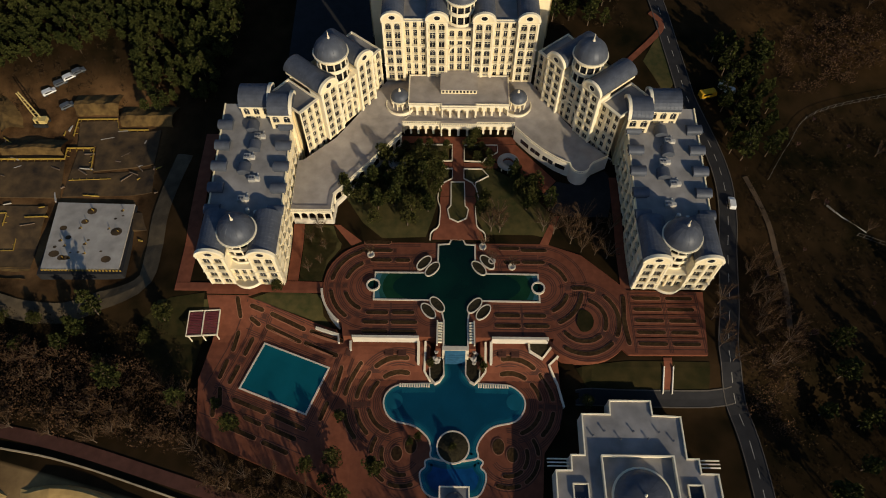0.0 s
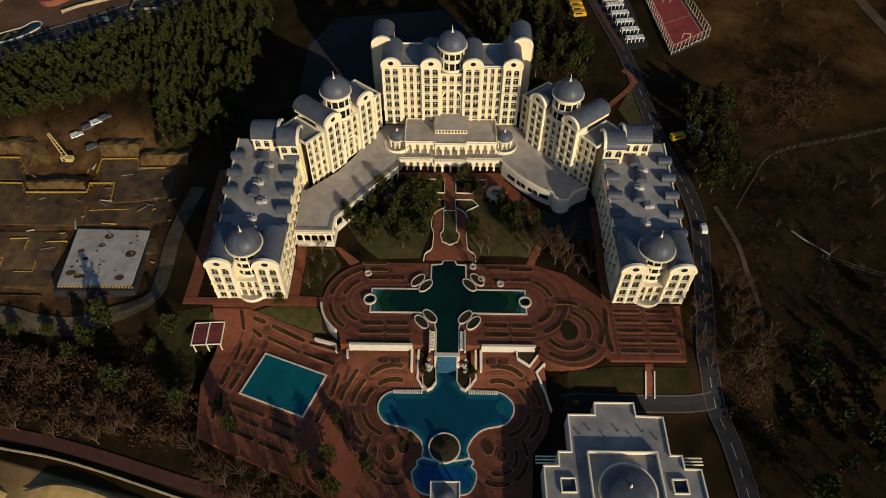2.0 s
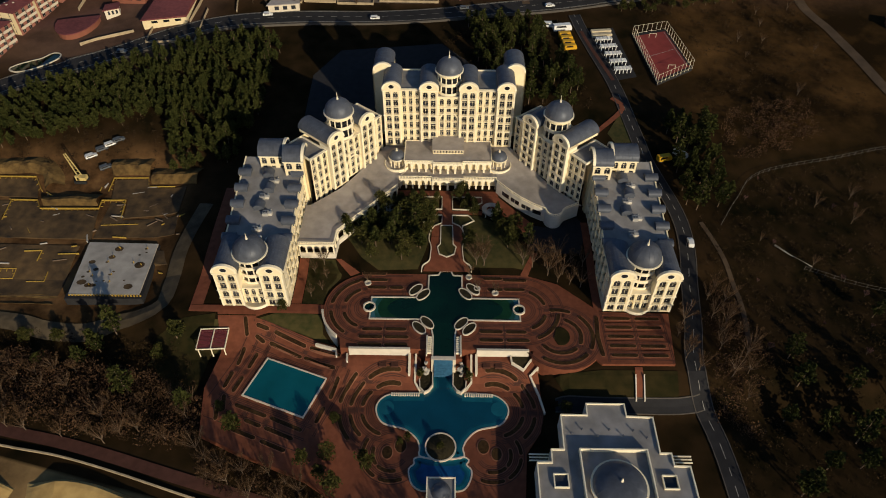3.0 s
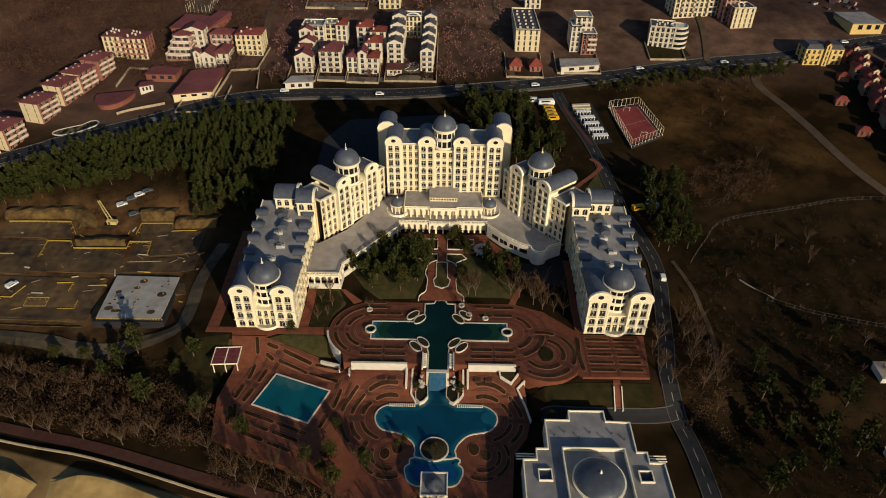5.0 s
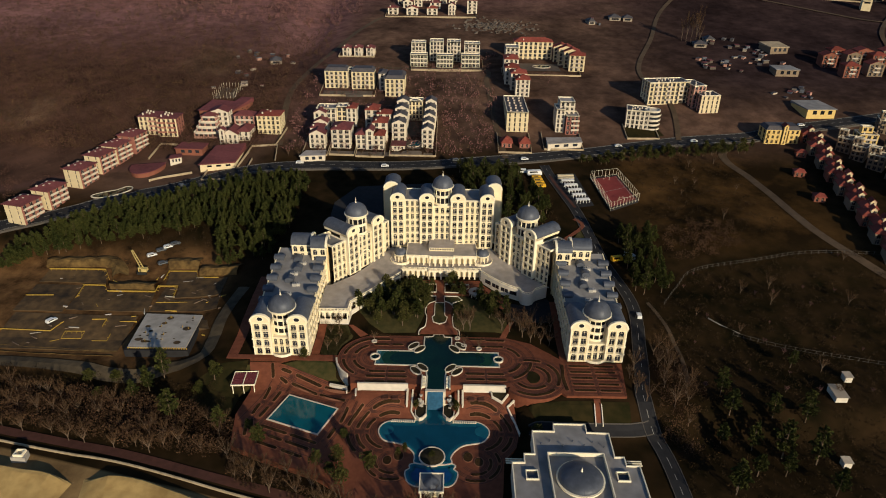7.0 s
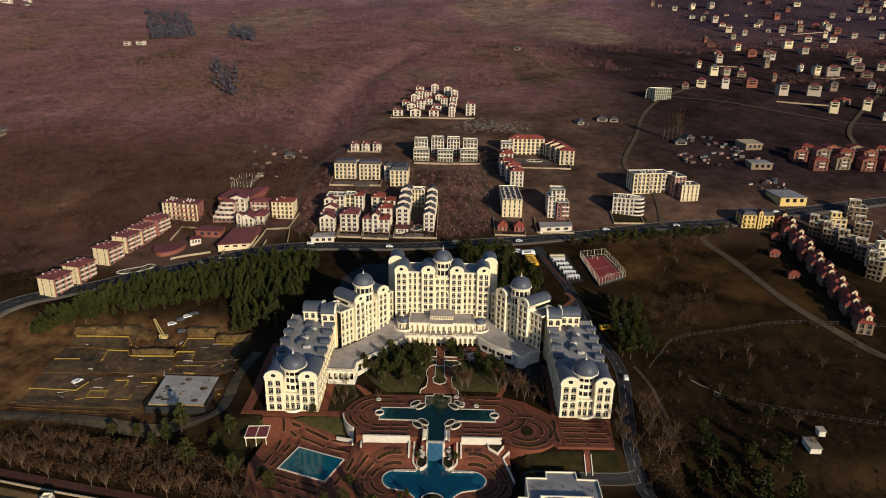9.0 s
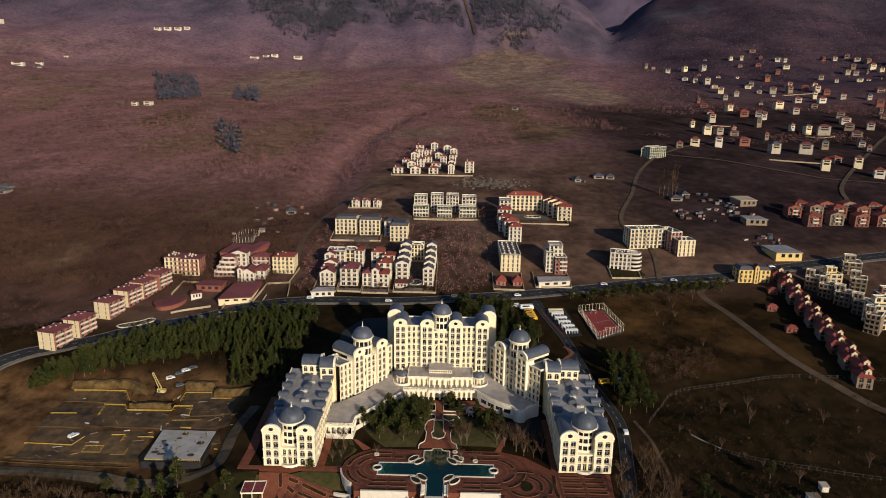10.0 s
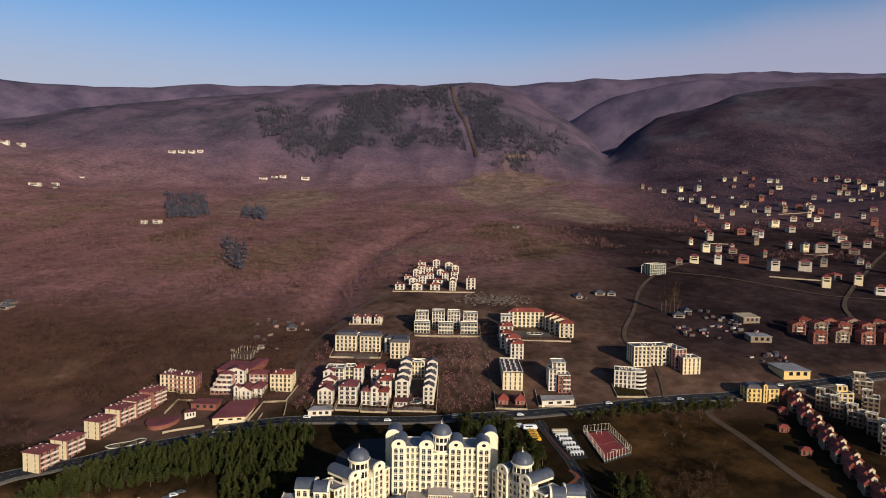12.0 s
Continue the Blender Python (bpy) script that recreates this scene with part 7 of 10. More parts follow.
def wing(h, x, y, w, d, floors, roof="flat", m=None, wall="w", turn=0, bays=None, share=0.6, fh=2.9, z=None, side=None, high=None, balc=(), rail=None, chimneys=0, lift=0.0, plain=False, over=0.5):
    """One volume of a town house, its front's middle standing at (x, y)."""
    if z is None:
        z = min(ground_z(x, y), ground_z(x, y + d * 0.5))
    z += lift
    wm = WALLS[wall]
    sm = WALLS[side] if side else wm
    rail = rail or RAIL
    fr = pose(x, y, 0, 0, 0, turn) @ Matrix.Translation((-w / 2, 0, 0))
    zt = z + floors * fh + 0.3
    st = [(z + 0.1 + k * fh, fh, share, False) for k in range(floors)]
    facade(h, fr, w, bays or max(2, round(w / 3.6)), st, zt, wm, rail, balcony=False, deep=0.45, margin=0.25)
    right = x < 28
    f2 = fr @ (Matrix.Translation((w, 0, 0)) @ Matrix.Rotation(radians(90), 4, "Z") if right else Matrix.Translation((0, d, 0)) @ Matrix.Rotation(radians(-90), 4, "Z"))
    P = lambda a, b, c: fr @ Vector((a, b, c))
    g = Geo()
    if plain or d < 5:
        g.face([f2 @ Vector(p) for p in ((0, 0, z), (d, 0, z), (d, 0, zt), (0, 0, zt))])
    else:
        facade(h, f2, d, max(2, round(d / 4.6)), [(a, b, 0.5, c) for a, b, _, c in st], zt, sm, rail, balcony=False, deep=0.3, margin=0.25, name="side_wall")
    xs = 0 if right else w
    g.face([P(xs, 0, z), P(xs, d, z), P(xs, d, zt), P(xs, 0, zt)])
    g.face([P(0, d, z), P(w, d, z), P(w, d, zt), P(0, d, zt)])
    lbox(g, fr, -0.06, -0.06, z - 4, w + 0.06, d + 0.06, z + 0.1)
    put(g.ob("back_wall", sm), h)
    for k in range(1, floors):
        for c, wd in balc:
            xa, xb, zz = w * (c - wd / 2), w * (c + wd / 2), z + 0.1 + k * fh
            g = Geo()
            lbox(g, fr, xa, -1.2, zz - 0.15, xb, 0.0, zz + 0.05)
            lbox(g, fr, xa, -1.2, zz + 0.05, xb, -1.08, zz + 0.95)
            lbox(g, fr, xa, -1.1, zz + 0.05, xa + 0.1, 0, zz + 0.95)
            lbox(g, fr, xb - 0.1, -1.1, zz + 0.05, xb, 0, zz + 0.95)
            put(g.ob("balcony", rail), h)
    m = m or {"flat": ROOFGREY}.get(roof, MAROON)
    if roof == "flat":
        c = [P(0, 0, 0), P(w, 0, 0), P(w, d, 0), P(0, d, 0)]
        flat_roof(h, [(q.x, q.y) for q in c], zt - 0.3, 0.55, m=m)
    elif roof == "hip":
        hip_roof(h, fr, w, d, zt, high or min(w, d) * 0.27, m, over)
    elif roof == "gable":
        gable_roof(h, fr, w, d, zt, high or w * 0.26, m, wm, over)
    elif roof == "mans":
        g, i = Geo(), 1.5
        lo, hi = [(-0.3, -0.3), (w + 0.3, -0.3), (w + 0.3, d + 0.3), (-0.3, d + 0.3)], [(i, i), (w - i, i), (w - i, d - i), (i, d - i)]
        for k in range(4):
            j = (k + 1) % 4
            g.face([P(*lo[k], zt), P(*lo[j], zt), P(*hi[j], zt + 2.2), P(*hi[k], zt + 2.2)])
        g.face([P(*q, zt + 2.2) for q in hi])
        put(g.ob("roof", m), h)
    for k in range(chimneys):
        a, b = w * (0.24 + 0.5 * ((k * 0.618) % 1)), d * (0.16 + 0.7 * k / max(1, chimneys))
        g = Geo()
        lbox(g, fr, a - 0.4, b - 0.35, zt - 0.2, a + 0.4, b + 0.35, zt + (1.7 if roof == "hip" else 1.1))
        put(g.ob("chimney", WALLS["w"]), h)
    return fr, z, zt


def complex_thing(name, x, y, label):
    return thing(name, pose(x, y, ground_z(x, y)), label=label, category="house", group="town houses")


def low_roof(name, label, pts, high, m, wall, slope=0.0):
    """A one-storey building of free outline under a flat tiled roof."""
    pts = pts if area2(pts) > 0 else pts[::-1]
    cx, cy = sum(p[0] for p in pts) / len(pts), sum(p[1] for p in pts) / len(pts)
    z = ground_z(cx, cy)
    h = thing(name, pose(cx, cy, z), label=label, category="building", group="low buildings")
    g = Geo()
    g.prism(pts, z - 4, z + high)
    put(g.ob("wall", wall), h)
    g = Geo()
    y0 = min(p[1] for p in pts)
    g.prism(offset(pts, 0.5), z + high, lambda x, y: z + high + 0.4 + slope * max(0.0, y - y0), bottom=True)
    put(g.ob("roof", m), h)
    g = Geo()
    for k in range(3):
        a, b = Vector(pts[0]).lerp(Vector(pts[1]), 0.2 + 0.27 * k), Vector(pts[0]).lerp(Vector(pts[1]), 0.34 + 0.27 * k)
        n = Vector((b.y - a.y, a.x - b.x)).normalized() * 0.05
        g.face([(*(a + n), z + 0.8), (*(b + n), z + 0.8), (*(b + n), z + high - 0.6), (*(a + n), z + high - 0.6)])
    put(g.ob("windows", GLASS), h)
    return h


# low shop and stepped gabled houses by the road
low_roof("shop", "low white flat-roofed shop with canopy at the roadside", [(-61, 158), (-47, 160.5), (-48, 168.5), (-59, 167)], 3.2, TERRACE, WALLS["w"])
h = complex_thing("gabled_houses", -54, 182, "chain of small white houses stepping up with maroon gables")
for k, (x, y, w, n) in enumerate(((-54, 176, 9.6, 3), (-55.5, 184.5, 8.2, 3), (-54.5, 192, 8.6, 3), (-56, 198.5, 7.4, 4))):
    wing(h, x, y, w, 7.6, n, "gable" if k != 1 else "hip", MAROON, "w", share=0.5, balc=((0.5, 0.5),) if k == 0 else (), chimneys=1)
h = complex_thing("apartment_house", -46, 210, "white apartment house with arcaded top floor and red tiled strips")
wing(h, -52.8, 204, 12.6, 11, 4, "flat", wall="w", bays=4, share=0.62, balc=((0.3, 0.4),), chimneys=3)
wing(h, -43.2, 206.2, 6.6, 9, 4, "flat", wall="c", bays=2, share=0.7, chimneys=2)
wing(h, -36.8, 204.8, 6.2, 11, 4, "hip", REDTILE, "w", bays=2, share=0.5, chimneys=1)
h = complex_thing("apartment_house", -39.7, 184, "white apartment house with a maroon hipped roof and chimneys")
wing(h, -39.7, 176.8, 11.6, 15, 4, "hip", MAROON, "w", bays=3, share=0.62, balc=((0.26, 0.36), (0.74, 0.36)), high=2.6, chimneys=4)
h = complex_thing("apartment_house", -22, 190, "white apartment house with a gabled tower and terracotta hips")
wing(h, -27.6, 177, 6.4, 10, 3, "hip", MAROON, "w", bays=2, share=0.55, high=2.2)
wing(h, -22.2, 176, 4.6, 9, 4, "gable", MAROON, "w", bays=1, share=0.42, high=1.6)
wing(h, -16.8, 176.6, 6.8, 10, 3, "hip", REDTILE, "w", bays=2, share=0.55, high=2.2, balc=((0.5, 0.8),))
wing(h, -17, 187, 9, 11, 4, "hip", REDTILE, "w", share=0.5, high=2.2, chimneys=2)
wing(h, -15.5, 198.5, 9, 9, 4, "hip", REDTILE, "w", share=0.5, high=2.0, chimneys=2)
wing(h, -23.6, 203, 8.6, 12, 4, "hip", REDTILE, "w", share=0.55, high=2.2, balc=((0.5, 0.6),), chimneys=3)

# horseshoe block round a pool
h = complex_thing("horseshoe_block", 3, 200, "white horseshoe apartment block with stepped dark gables round a pool")
for k in range(4):
    wing(h, -5.3 + 0.35 * k, 187 + 8.4 * k, 8.6 - 0.2 * k, 8.2, 4, "gable", SLATE, "w", bays=2, share=0.6, high=1.9, balc=((0.5, 0.7),) if k == 0 else (), lift=0.5 * k, over=0.25, chimneys=1, side="w")
for k in range(5):
    wing(h, 12.6 + 0.3 * k, 179.6 + 8.4 * k, 7.0, 8.2, 4, "gable", SLATE, "w", bays=2, share=0.6, high=1.9, balc=((0.5, 0.7),) if k == 0 else (), lift=0.3 * k, over=0.25, chimneys=1)
fr, z0, zt = wing(h, 3.6, 214, 9.6, 9, 4, "flat", wall="c", bays=4, share=0.6, lift=1.0)
g = Geo()
for k in range(14):
    a0, a1 = math.pi * k / 14, math.pi * (k + 1) / 14
    q = [fr @ Vector((4.8 - r * math.cos(a), -0.3, zt - 1.0 + 0.62 * r * math.sin(a))) for r, a in ((4.7, a0), (4.7, a1), (4.0, a1), (4.0, a0))]
    g.face(q)
    g.face([p + Vector((0, 1.2, 0)) for p in q])
    g.face([q[0], q[1], q[1] + Vector((0, 1.2, 0)), q[0] + Vector((0, 1.2, 0))])
    g.face([q[3], q[2], q[2] + Vector((0, 1.2, 0)), q[3] + Vector((0, 1.2, 0))])
put(g.ob("arch", TRIMW), h)
low_roof("pool_house", "low maroon-roofed pool house behind the road wall", [(-9, 175.5), (-1, 175.5), (-1, 184), (-9, 184)], 2.6, MAROON, WALLS["w"])
zc_ = ground_z(3.5, 184) + 0.4
tagged(draped("courtyard", [(-0.8, 176), (9, 176), (9, 212), (-0.8, 212)], ground_z, CONCRETE_D, 4.0, 0.25), "worn paved courtyard inside the horseshoe block", "courtyard", kind="structure")
pool("courtyard_pool", smooth_loop([(0.6, 180), (3.8, 178.6), (7.4, 181), (7.6, 187), (5.2, 190.5), (2.6, 188), (3.0, 184)], 4), zc_, POOL_TEAL, 0.4, "kidney-shaped turquoise pool in a paved courtyard")

# cream mansard houses and their garden
h = complex_thing("apartment_house", -45, 260, "long cream apartment house with dark mansard roofs")
wing(h, -54, 256, 16, 12, 4, "mans", SLATE, "c", bays=5, share=0.55, balc=((0.32, 0.2), (0.68, 0.2)), high=2, chimneys=4)
wing(h, -35.2, 254.4, 15.6, 12, 4, "mans", SLATE, "c", bays=5, share=0.55, balc=((0.32, 0.2), (0.68, 0.2)), chimneys=4)
wing(h, -44.6, 259, 3.4, 8, 4, "flat", SLATE, "w", bays=1, share=0.4)
h = complex_thing("apartment_house", -12, 255, "cream apartment house with a dark mansard roof")
wing(h, -12.2, 243.6, 13.2, 20, 4, "mans", SLATE, "c", bays=4, share=0.5, balc=((0.75, 0.3),), chimneys=6)
wing(h, -21.4, 252, 5.0, 12, 4, "hip", SLATE, "w", bays=1, share=0.4)
g = Geo()
ring_wall(g, arc_pts(-40, 244.6, 7.4, 0, 360, 28, ry=2.0)[:-1], 0.5, 30, 36.6)
tagged(g.ob("oval_bed", KERB), "oval planted bed in a paved forecourt", "planting bed")

# three villas
for x in (-55.9, -46.9, -37.4):
    h = complex_thing("villa", x, 326, "small white villa with a maroon hipped roof")
    wing(h, x, 322.8, 6.6, 7.5, 2, "hip", MAROON, "w", bays=2, share=0.5, high=2.2, balc=((0.5, 0.6),), chimneys=1)
    wing(h, x + 1.4, 321.4, 2.8, 2.4, 2, "gable", MAROON, "w", bays=1, share=0.4, high=1.0, plain=True)

# modern white blocks in three groups
for x, w, back, n in ((1.5, 13.0, -0.6, 5), (21.2, 12.6, 0.0, 0), (40.6, 14.2, 1.2, 5)):
    h = complex_thing("modern_block", x, 310, "white modern flat block with terraces and large windows")
    wing(h, x, 302.6, w, 9, 3, "flat", wall="g", bays=5, share=0.74, balc=((0.5, 0.94),), rail=WALLS["w"])
    if n:
        wing(h, x + back, 311.8, w * 0.84, 11, n, "flat", TERRACE, "w", bays=4, share=0.7, balc=((0.5, 0.5),), fh=2.9, chimneys=2)
    else:
        for s in (-1, 1):
            wing(h, x + s * 6.6, 316, 10.6, 12, 5, "flat", TERRACE, "w", bays=4, share=0.66, balc=((0.5, 0.3),), chimneys=2)

# villa hamlet on the knoll
rk = random.Random(8)
for x, y, w, n, r in ((-29.5, 446, 9.6, 2, "hip"), (-11.4, 444, 10.6, 2, "gable"), (7.2, 446, 9.8, 2, "hip"), (25.5, 447, 6.4, 3, "gable"), (44.6, 451, 9.4, 4, "hip"), (-17, 470, 9, 2, "gable"), (-7.5, 476, 8, 3, "hip"), (9.5, 468, 10, 2, "hip"), (26, 464, 7, 3, "gable"),
                      (-15.5, 500, 7.6, 3, "gable"), (-11.5, 522, 8, 3, "hip"), (27, 492, 7.5, 3, "hip"), (28, 520, 8, 3, "gable"), (-12, 548, 8.6, 3, "hip"), (5, 556, 8.4, 3, "gable"), (20.5, 540, 9, 3, "gable"), (0, 497, 8, 2, "hip"), (11, 512, 8, 2, "gable"), (-24, 484, 7.6, 2, "hip"), (-2, 532, 7.6, 2, "hip"), (17, 488, 7, 3, "hip")):
    h = complex_thing("villa", x, y + 4, "white villa with a red roof on the walled knoll")
    wing(h, x, y, w, 8, n, r, rk.choice((MAROON, REDTILE)), "w", bays=2, share=0.5, high=1.9, balc=((0.5, 0.5),), plain=True, chimneys=1)

# plain block with small windows, modern house and red kiosks
h = complex_thing("apartment_house", 68.8, 214, "plain cream block with small windows and a gravel roof")
fr, z0, zt = wing(h, 68.8, 201, 13.6, 40, 4, "flat", SLATE, "c", bays=4, share=0.3, fh=3.1)
for k in range(18):
    g = Geo()
    a, b = 2.0 + 3.6 * (k % 3) + 0.4 * (k % 2), 3.0 + 6.0 * (k // 3)
    lbox(g, fr, a, b, zt - 0.3, a + 1.1, b + 0.7, zt + 0.6)
    put(g.ob("roof_unit", RAIL), h)
h = complex_thing("modern_house", 100, 208, "white modern house with offset terraces and dark red panels")
wing(h, 96, 202, 5.6, 13, 5, "flat", wall="w", bays=2, share=0.5)
wing(h, 103.4, 199.6, 8.2, 12, 4, "flat", wall="r", bays=3, share=0.6, balc=((0.7, 0.6),), rail=WALLS["w"])
wing(h, 100.4, 206, 9.4, 12, 6, "flat", TERRACE, "w", bays=3, share=0.55, balc=((0.6, 0.7),), rail=WALLS["w"])
low_roof("terrace_house", "low white terrace building with a sunken court", [(86, 178.5), (107.2, 183), (107.5, 192), (86.5, 190)], 3.0, TERRACE, WALLS["w"])
for x in (61.2, 72.2):
    h = complex_thing("kiosk", x, 184, "small kiosk with a steep terracotta hipped roof")
    wing(h, x, 180.8, 6.2, 7.5, 1, "hip", REDTILE, "r", bays=2, share=0.4, high=3.4, plain=True, over=0.7)

# red-roofed chain and court on the slope
h = complex_thing("red_roofed_houses", 74, 265, "chain of cream houses with terracotta hips stepping up the slope")
for x, y, w, n in ((75.4, 246, 9.6, 4), (73.4, 257, 11, 4), (69.5, 268, 10, 4)):
    wing(h, x, y, w, 11, n, "hip", REDTILE, "w", bays=3, share=0.5, high=2.4, balc=((0.5, 0.5),), chimneys=2)
h = complex_thing("red_roofed_court", 95, 315, "large cream apartment court with stepped terracotta roofs")
wing(h, 70.2, 286, 10.5, 14, 4, "hip", REDTILE, "w", bays=3, share=0.55, high=2.2, balc=((0.3, 0.4),), chimneys=2)
wing(h, 72, 303, 10, 14, 5, "flat", TERRACE, "w", bays=3, share=0.55, balc=((0.7, 0.5),))
wing(h, 90, 326, 30, 11, 5, "hip", REDTILE, "c", bays=8, share=0.55, high=2.6, chimneys=3)
for k, (x, y) in enumerate(((111, 321), (114, 313), (117, 305), (120, 297))):
    wing(h, x, y, 11.5, 9.5, 4, "hip" if k == 3 else "gable", REDTILE, "c", bays=3, share=0.5, high=2.4, balc=((0.5, 0.6),), turn=-8)
tagged(draped("courtyard", [(78, 292), (108, 292), (108, 324), (78, 324)], ground_z, CONCRETE_D, 4.0, 0.3), "pale paved courtyard of the red-roofed court", "courtyard", kind="structure")
zc_ = ground_z(94, 306) + 0.5
pool("courtyard_pool", arc_pts(95, 306, 6.5, 0, 360, 24, ry=4.5)[:-1], zc_, WATER_G, 0.4, "oval dark pool in a paved courtyard")

# corner block with a round end, and the long L-shaped block
h = complex_thing("corner_block", 150, 212, "white corner apartment block with a round end and dark roof")
wing(h, 146, 207.5, 14.4, 13, 4, "flat", SLATE, "w", bays=5, share=0.6, turn=-12, side="p", chimneys=6, rail=WALLS["w"])
zc_ = ground_z(156, 207)
g = Geo()
g.lathe([(5.0, zc_ - 4), (5.0, zc_ + 12.4), (4.6, zc_ + 12.4), (4.6, zc_ + 11.8), (0.02, zc_ + 11.8)], 155.6, 210.5, 22)
put(g.ob("round_end", WALLS["w"]), h)
for k in range(4):
    g = Geo()
    zz = zc_ + 0.8 + 2.9 * k
    g.lathe([(5.03, zz), (5.03, zz + 1.7)], 155.6, 210.5, 26)
    put(g.ob("window_band", GLASS), h)
    g = Geo()
    g.lathe([(5.0, zz - 0.7), (5.7, zz - 0.7), (5.7, zz + 0.35), (5.6, zz + 0.35), (5.6, zz - 0.6)], 155.6, 210.5, 22, 0, math.pi * 1.1, math.pi * 1.95)
    put(g.ob("balcony", WALLS["w"]), h)
tagged(draped("lawn", [(139, 195), (162, 199), (160, 206), (139, 210)], ground_z, DARK_LAWN, 4.0, 0.3), "worn lawn round the corner block", "lawn", kind="structure")
h = complex_thing("long_block", 180, 245, "long cream L-shaped apartment block with a dark flat roof")
wing(h, 173.6, 240.5, 28, 13, 5, "flat", SLATE, "c", bays=9, share=0.6, turn=9, chimneys=8, balc=((0.2, 0.12), (0.5, 0.12), (0.8, 0.12)))
wing(h, 193, 236, 9, 18, 5, "flat", SLATE, "p", bays=3, share=0.6, turn=14, chimneys=3)
wing(h, 198.4, 228.6, 13, 12, 4, "flat", SLATE, "c", bays=4, share=0.34, turn=6, chimneys=4, side="p")

# western holiday village
for x, y, w, c in ((-187.9, 84.9, 10.4, "c"), (-182, 99.2, 10.4, "c"), (-176.6, 122, 10.4, "c"), (-173.4, 139, 10.2, "c"), (-169.8, 152.3, 10, "c"), (-166.2, 166.8, 10.6, "r")):
    h = complex_thing("terraced_house", x, y + 6, "cream terraced house with terracotta balcony side and maroon roof")
    fr, z0, zt = wing(h, x, y, w, 12.6, 4, "hip", MAROON, c, turn=-14, bays=2, share=0.2, fh=2.6, side="r", high=2.2, chimneys=7, over=0.8)
    f2 = fr @ Matrix.Translation((w, 0, 0)) @ Matrix.Rotation(radians(90), 4, "Z")
    for k in range(1, 4):
        for a0, a1 in ((0.06, 0.46), (0.54, 0.94)):
            g = Geo()
            zz = z0 + 0.1 + 2.6 * k
            lbox(g, f2, 12.6 * a0, -1.1, zz - 0.15, 12.6 * a1, 0.0, zz + 0.05)
            lbox(g, f2, 12.6 * a0, -1.1, zz + 0.05, 12.6 * a1, -0.98, zz + 0.95)
            put(g.ob("balcony", WALLS["w"]), h)
h = complex_thing("apartment_house", -155, 193, "cream and terracotta apartment house with flat maroon roofs")
wing(h, -161.2, 189, 11.8, 12, 4, "hip", MAROON, "c", bays=4, share=0.5, high=1.0, balc=((0.75, 0.4),), rail=WALLS["p"], chimneys=6, side="r")
wing(h, -149.2, 187.6, 12.4, 12, 4, "hip", MAROON, "c", bays=4, share=0.5, high=1.0, balc=((0.25, 0.4), (0.75, 0.4)), rail=WALLS["r"], chimneys=6, side="r")
h = complex_thing("stepped_hotel", -125, 190, "stepped holiday hotel with curved white balconies and maroon roofs")
for k in range(4):
    wing(h, -125.2 + 0.5 * k, 186 + 1.6 * k, 14.6 - 1.8 * k, 10 - k, 1, "flat" if k < 3 else "hip", MAROON if k == 3 else TERRACE, "p", bays=5 - k, share=0.7, z=ground_z(-125, 190), lift=2.9 * k, plain=True)
    g = Geo()
    zz, wd = ground_z(-125, 190) + 2.9 * k + 2.4, 7.6 - 0.9 * k
    pts = arc_pts(-125.2 + 0.5 * k, 187.4 + 1.6 * k, wd, 180, 360, 18, ry=2.6)
    strip_wall(g, pts, 0.25, zz, zz + 1.0)
    put(g.ob("balcony", WALLS["w"]), h)
    g = Geo()
    g.prism(pts, zz - 0.2, zz)
    put(g.ob("balcony_floor", TERRACE), h)
wing(h, -118.5, 196, 11, 9, 4, "gable", MAROON, "w", bays=3, share=0.5, balc=((0.5, 0.8),), high=2.0)
low_roof("long_hall", "low hall under a wide maroon tiled roof", [(-135, 207), (-121, 206), (-117, 222), (-131, 224)], 5.0, MAROON, WALLS["b"], 0.12)
low_roof("long_hall", "low hall under a wide maroon tiled roof", [(-119.5, 205), (-113, 205), (-106, 228), (-113, 229)], 4.6, MAROON, WALLS["b"], 0.1)
h = complex_thing("white_house", -106.5, 186, "white house with crossed maroon gables and a small tower")
wing(h, -108, 179.6, 9.4, 12, 2, "gable", MAROON, "w", bays=3, share=0.45, high=2.8)
wing(h, -112.6, 178.8, 3.4, 4, 3, "gable", MAROON, "w", bays=1, share=0.4, high=1.2)
wing(h, -101, 183, 8, 14, 2, "hip", MAROON, "w", bays=2, share=0.4, high=2.2)
wing(h, -103.4, 197, 13, 8, 3, "hip", MAROON, "p", bays=4, share=0.55, high=2.2, balc=((0.5, 0.8),))
h = complex_thing("apartment_house", -87, 198, "cream apartment house with bowed balconies and a red hipped roof")
wing(h, -87, 192.4, 14.4, 13, 4, "hip", REDTILE, "c", bays=5, share=0.55, high=1.6, balc=((0.12, 0.22), (0.5, 0.3), (0.88, 0.22)), rail=WALLS["c"], chimneys=3)
low_roof("long_hall", "broad low hall under a maroon tiled roof with pale walls", [(-115.7, 144.7), (-97.2, 149.3), (-97.7, 174), (-113.5, 170)], 2.5, MAROON, WALLS["c"], 0.1)
low_roof("long_hall", "low maroon-roofed hall beside a small car park", [(-137.4, 166.5), (-121.2, 166), (-120.8, 175), (-136, 176)], 3.2, MAROON, WALLS["b"], 0.05)
low_roof("gatehouse", "small white gatehouse with a maroon roof", [(-136.4, 154), (-130.8, 157.2), (-132.4, 162), (-137.4, 159.6)], 3.2, MAROON, WALLS["w"])
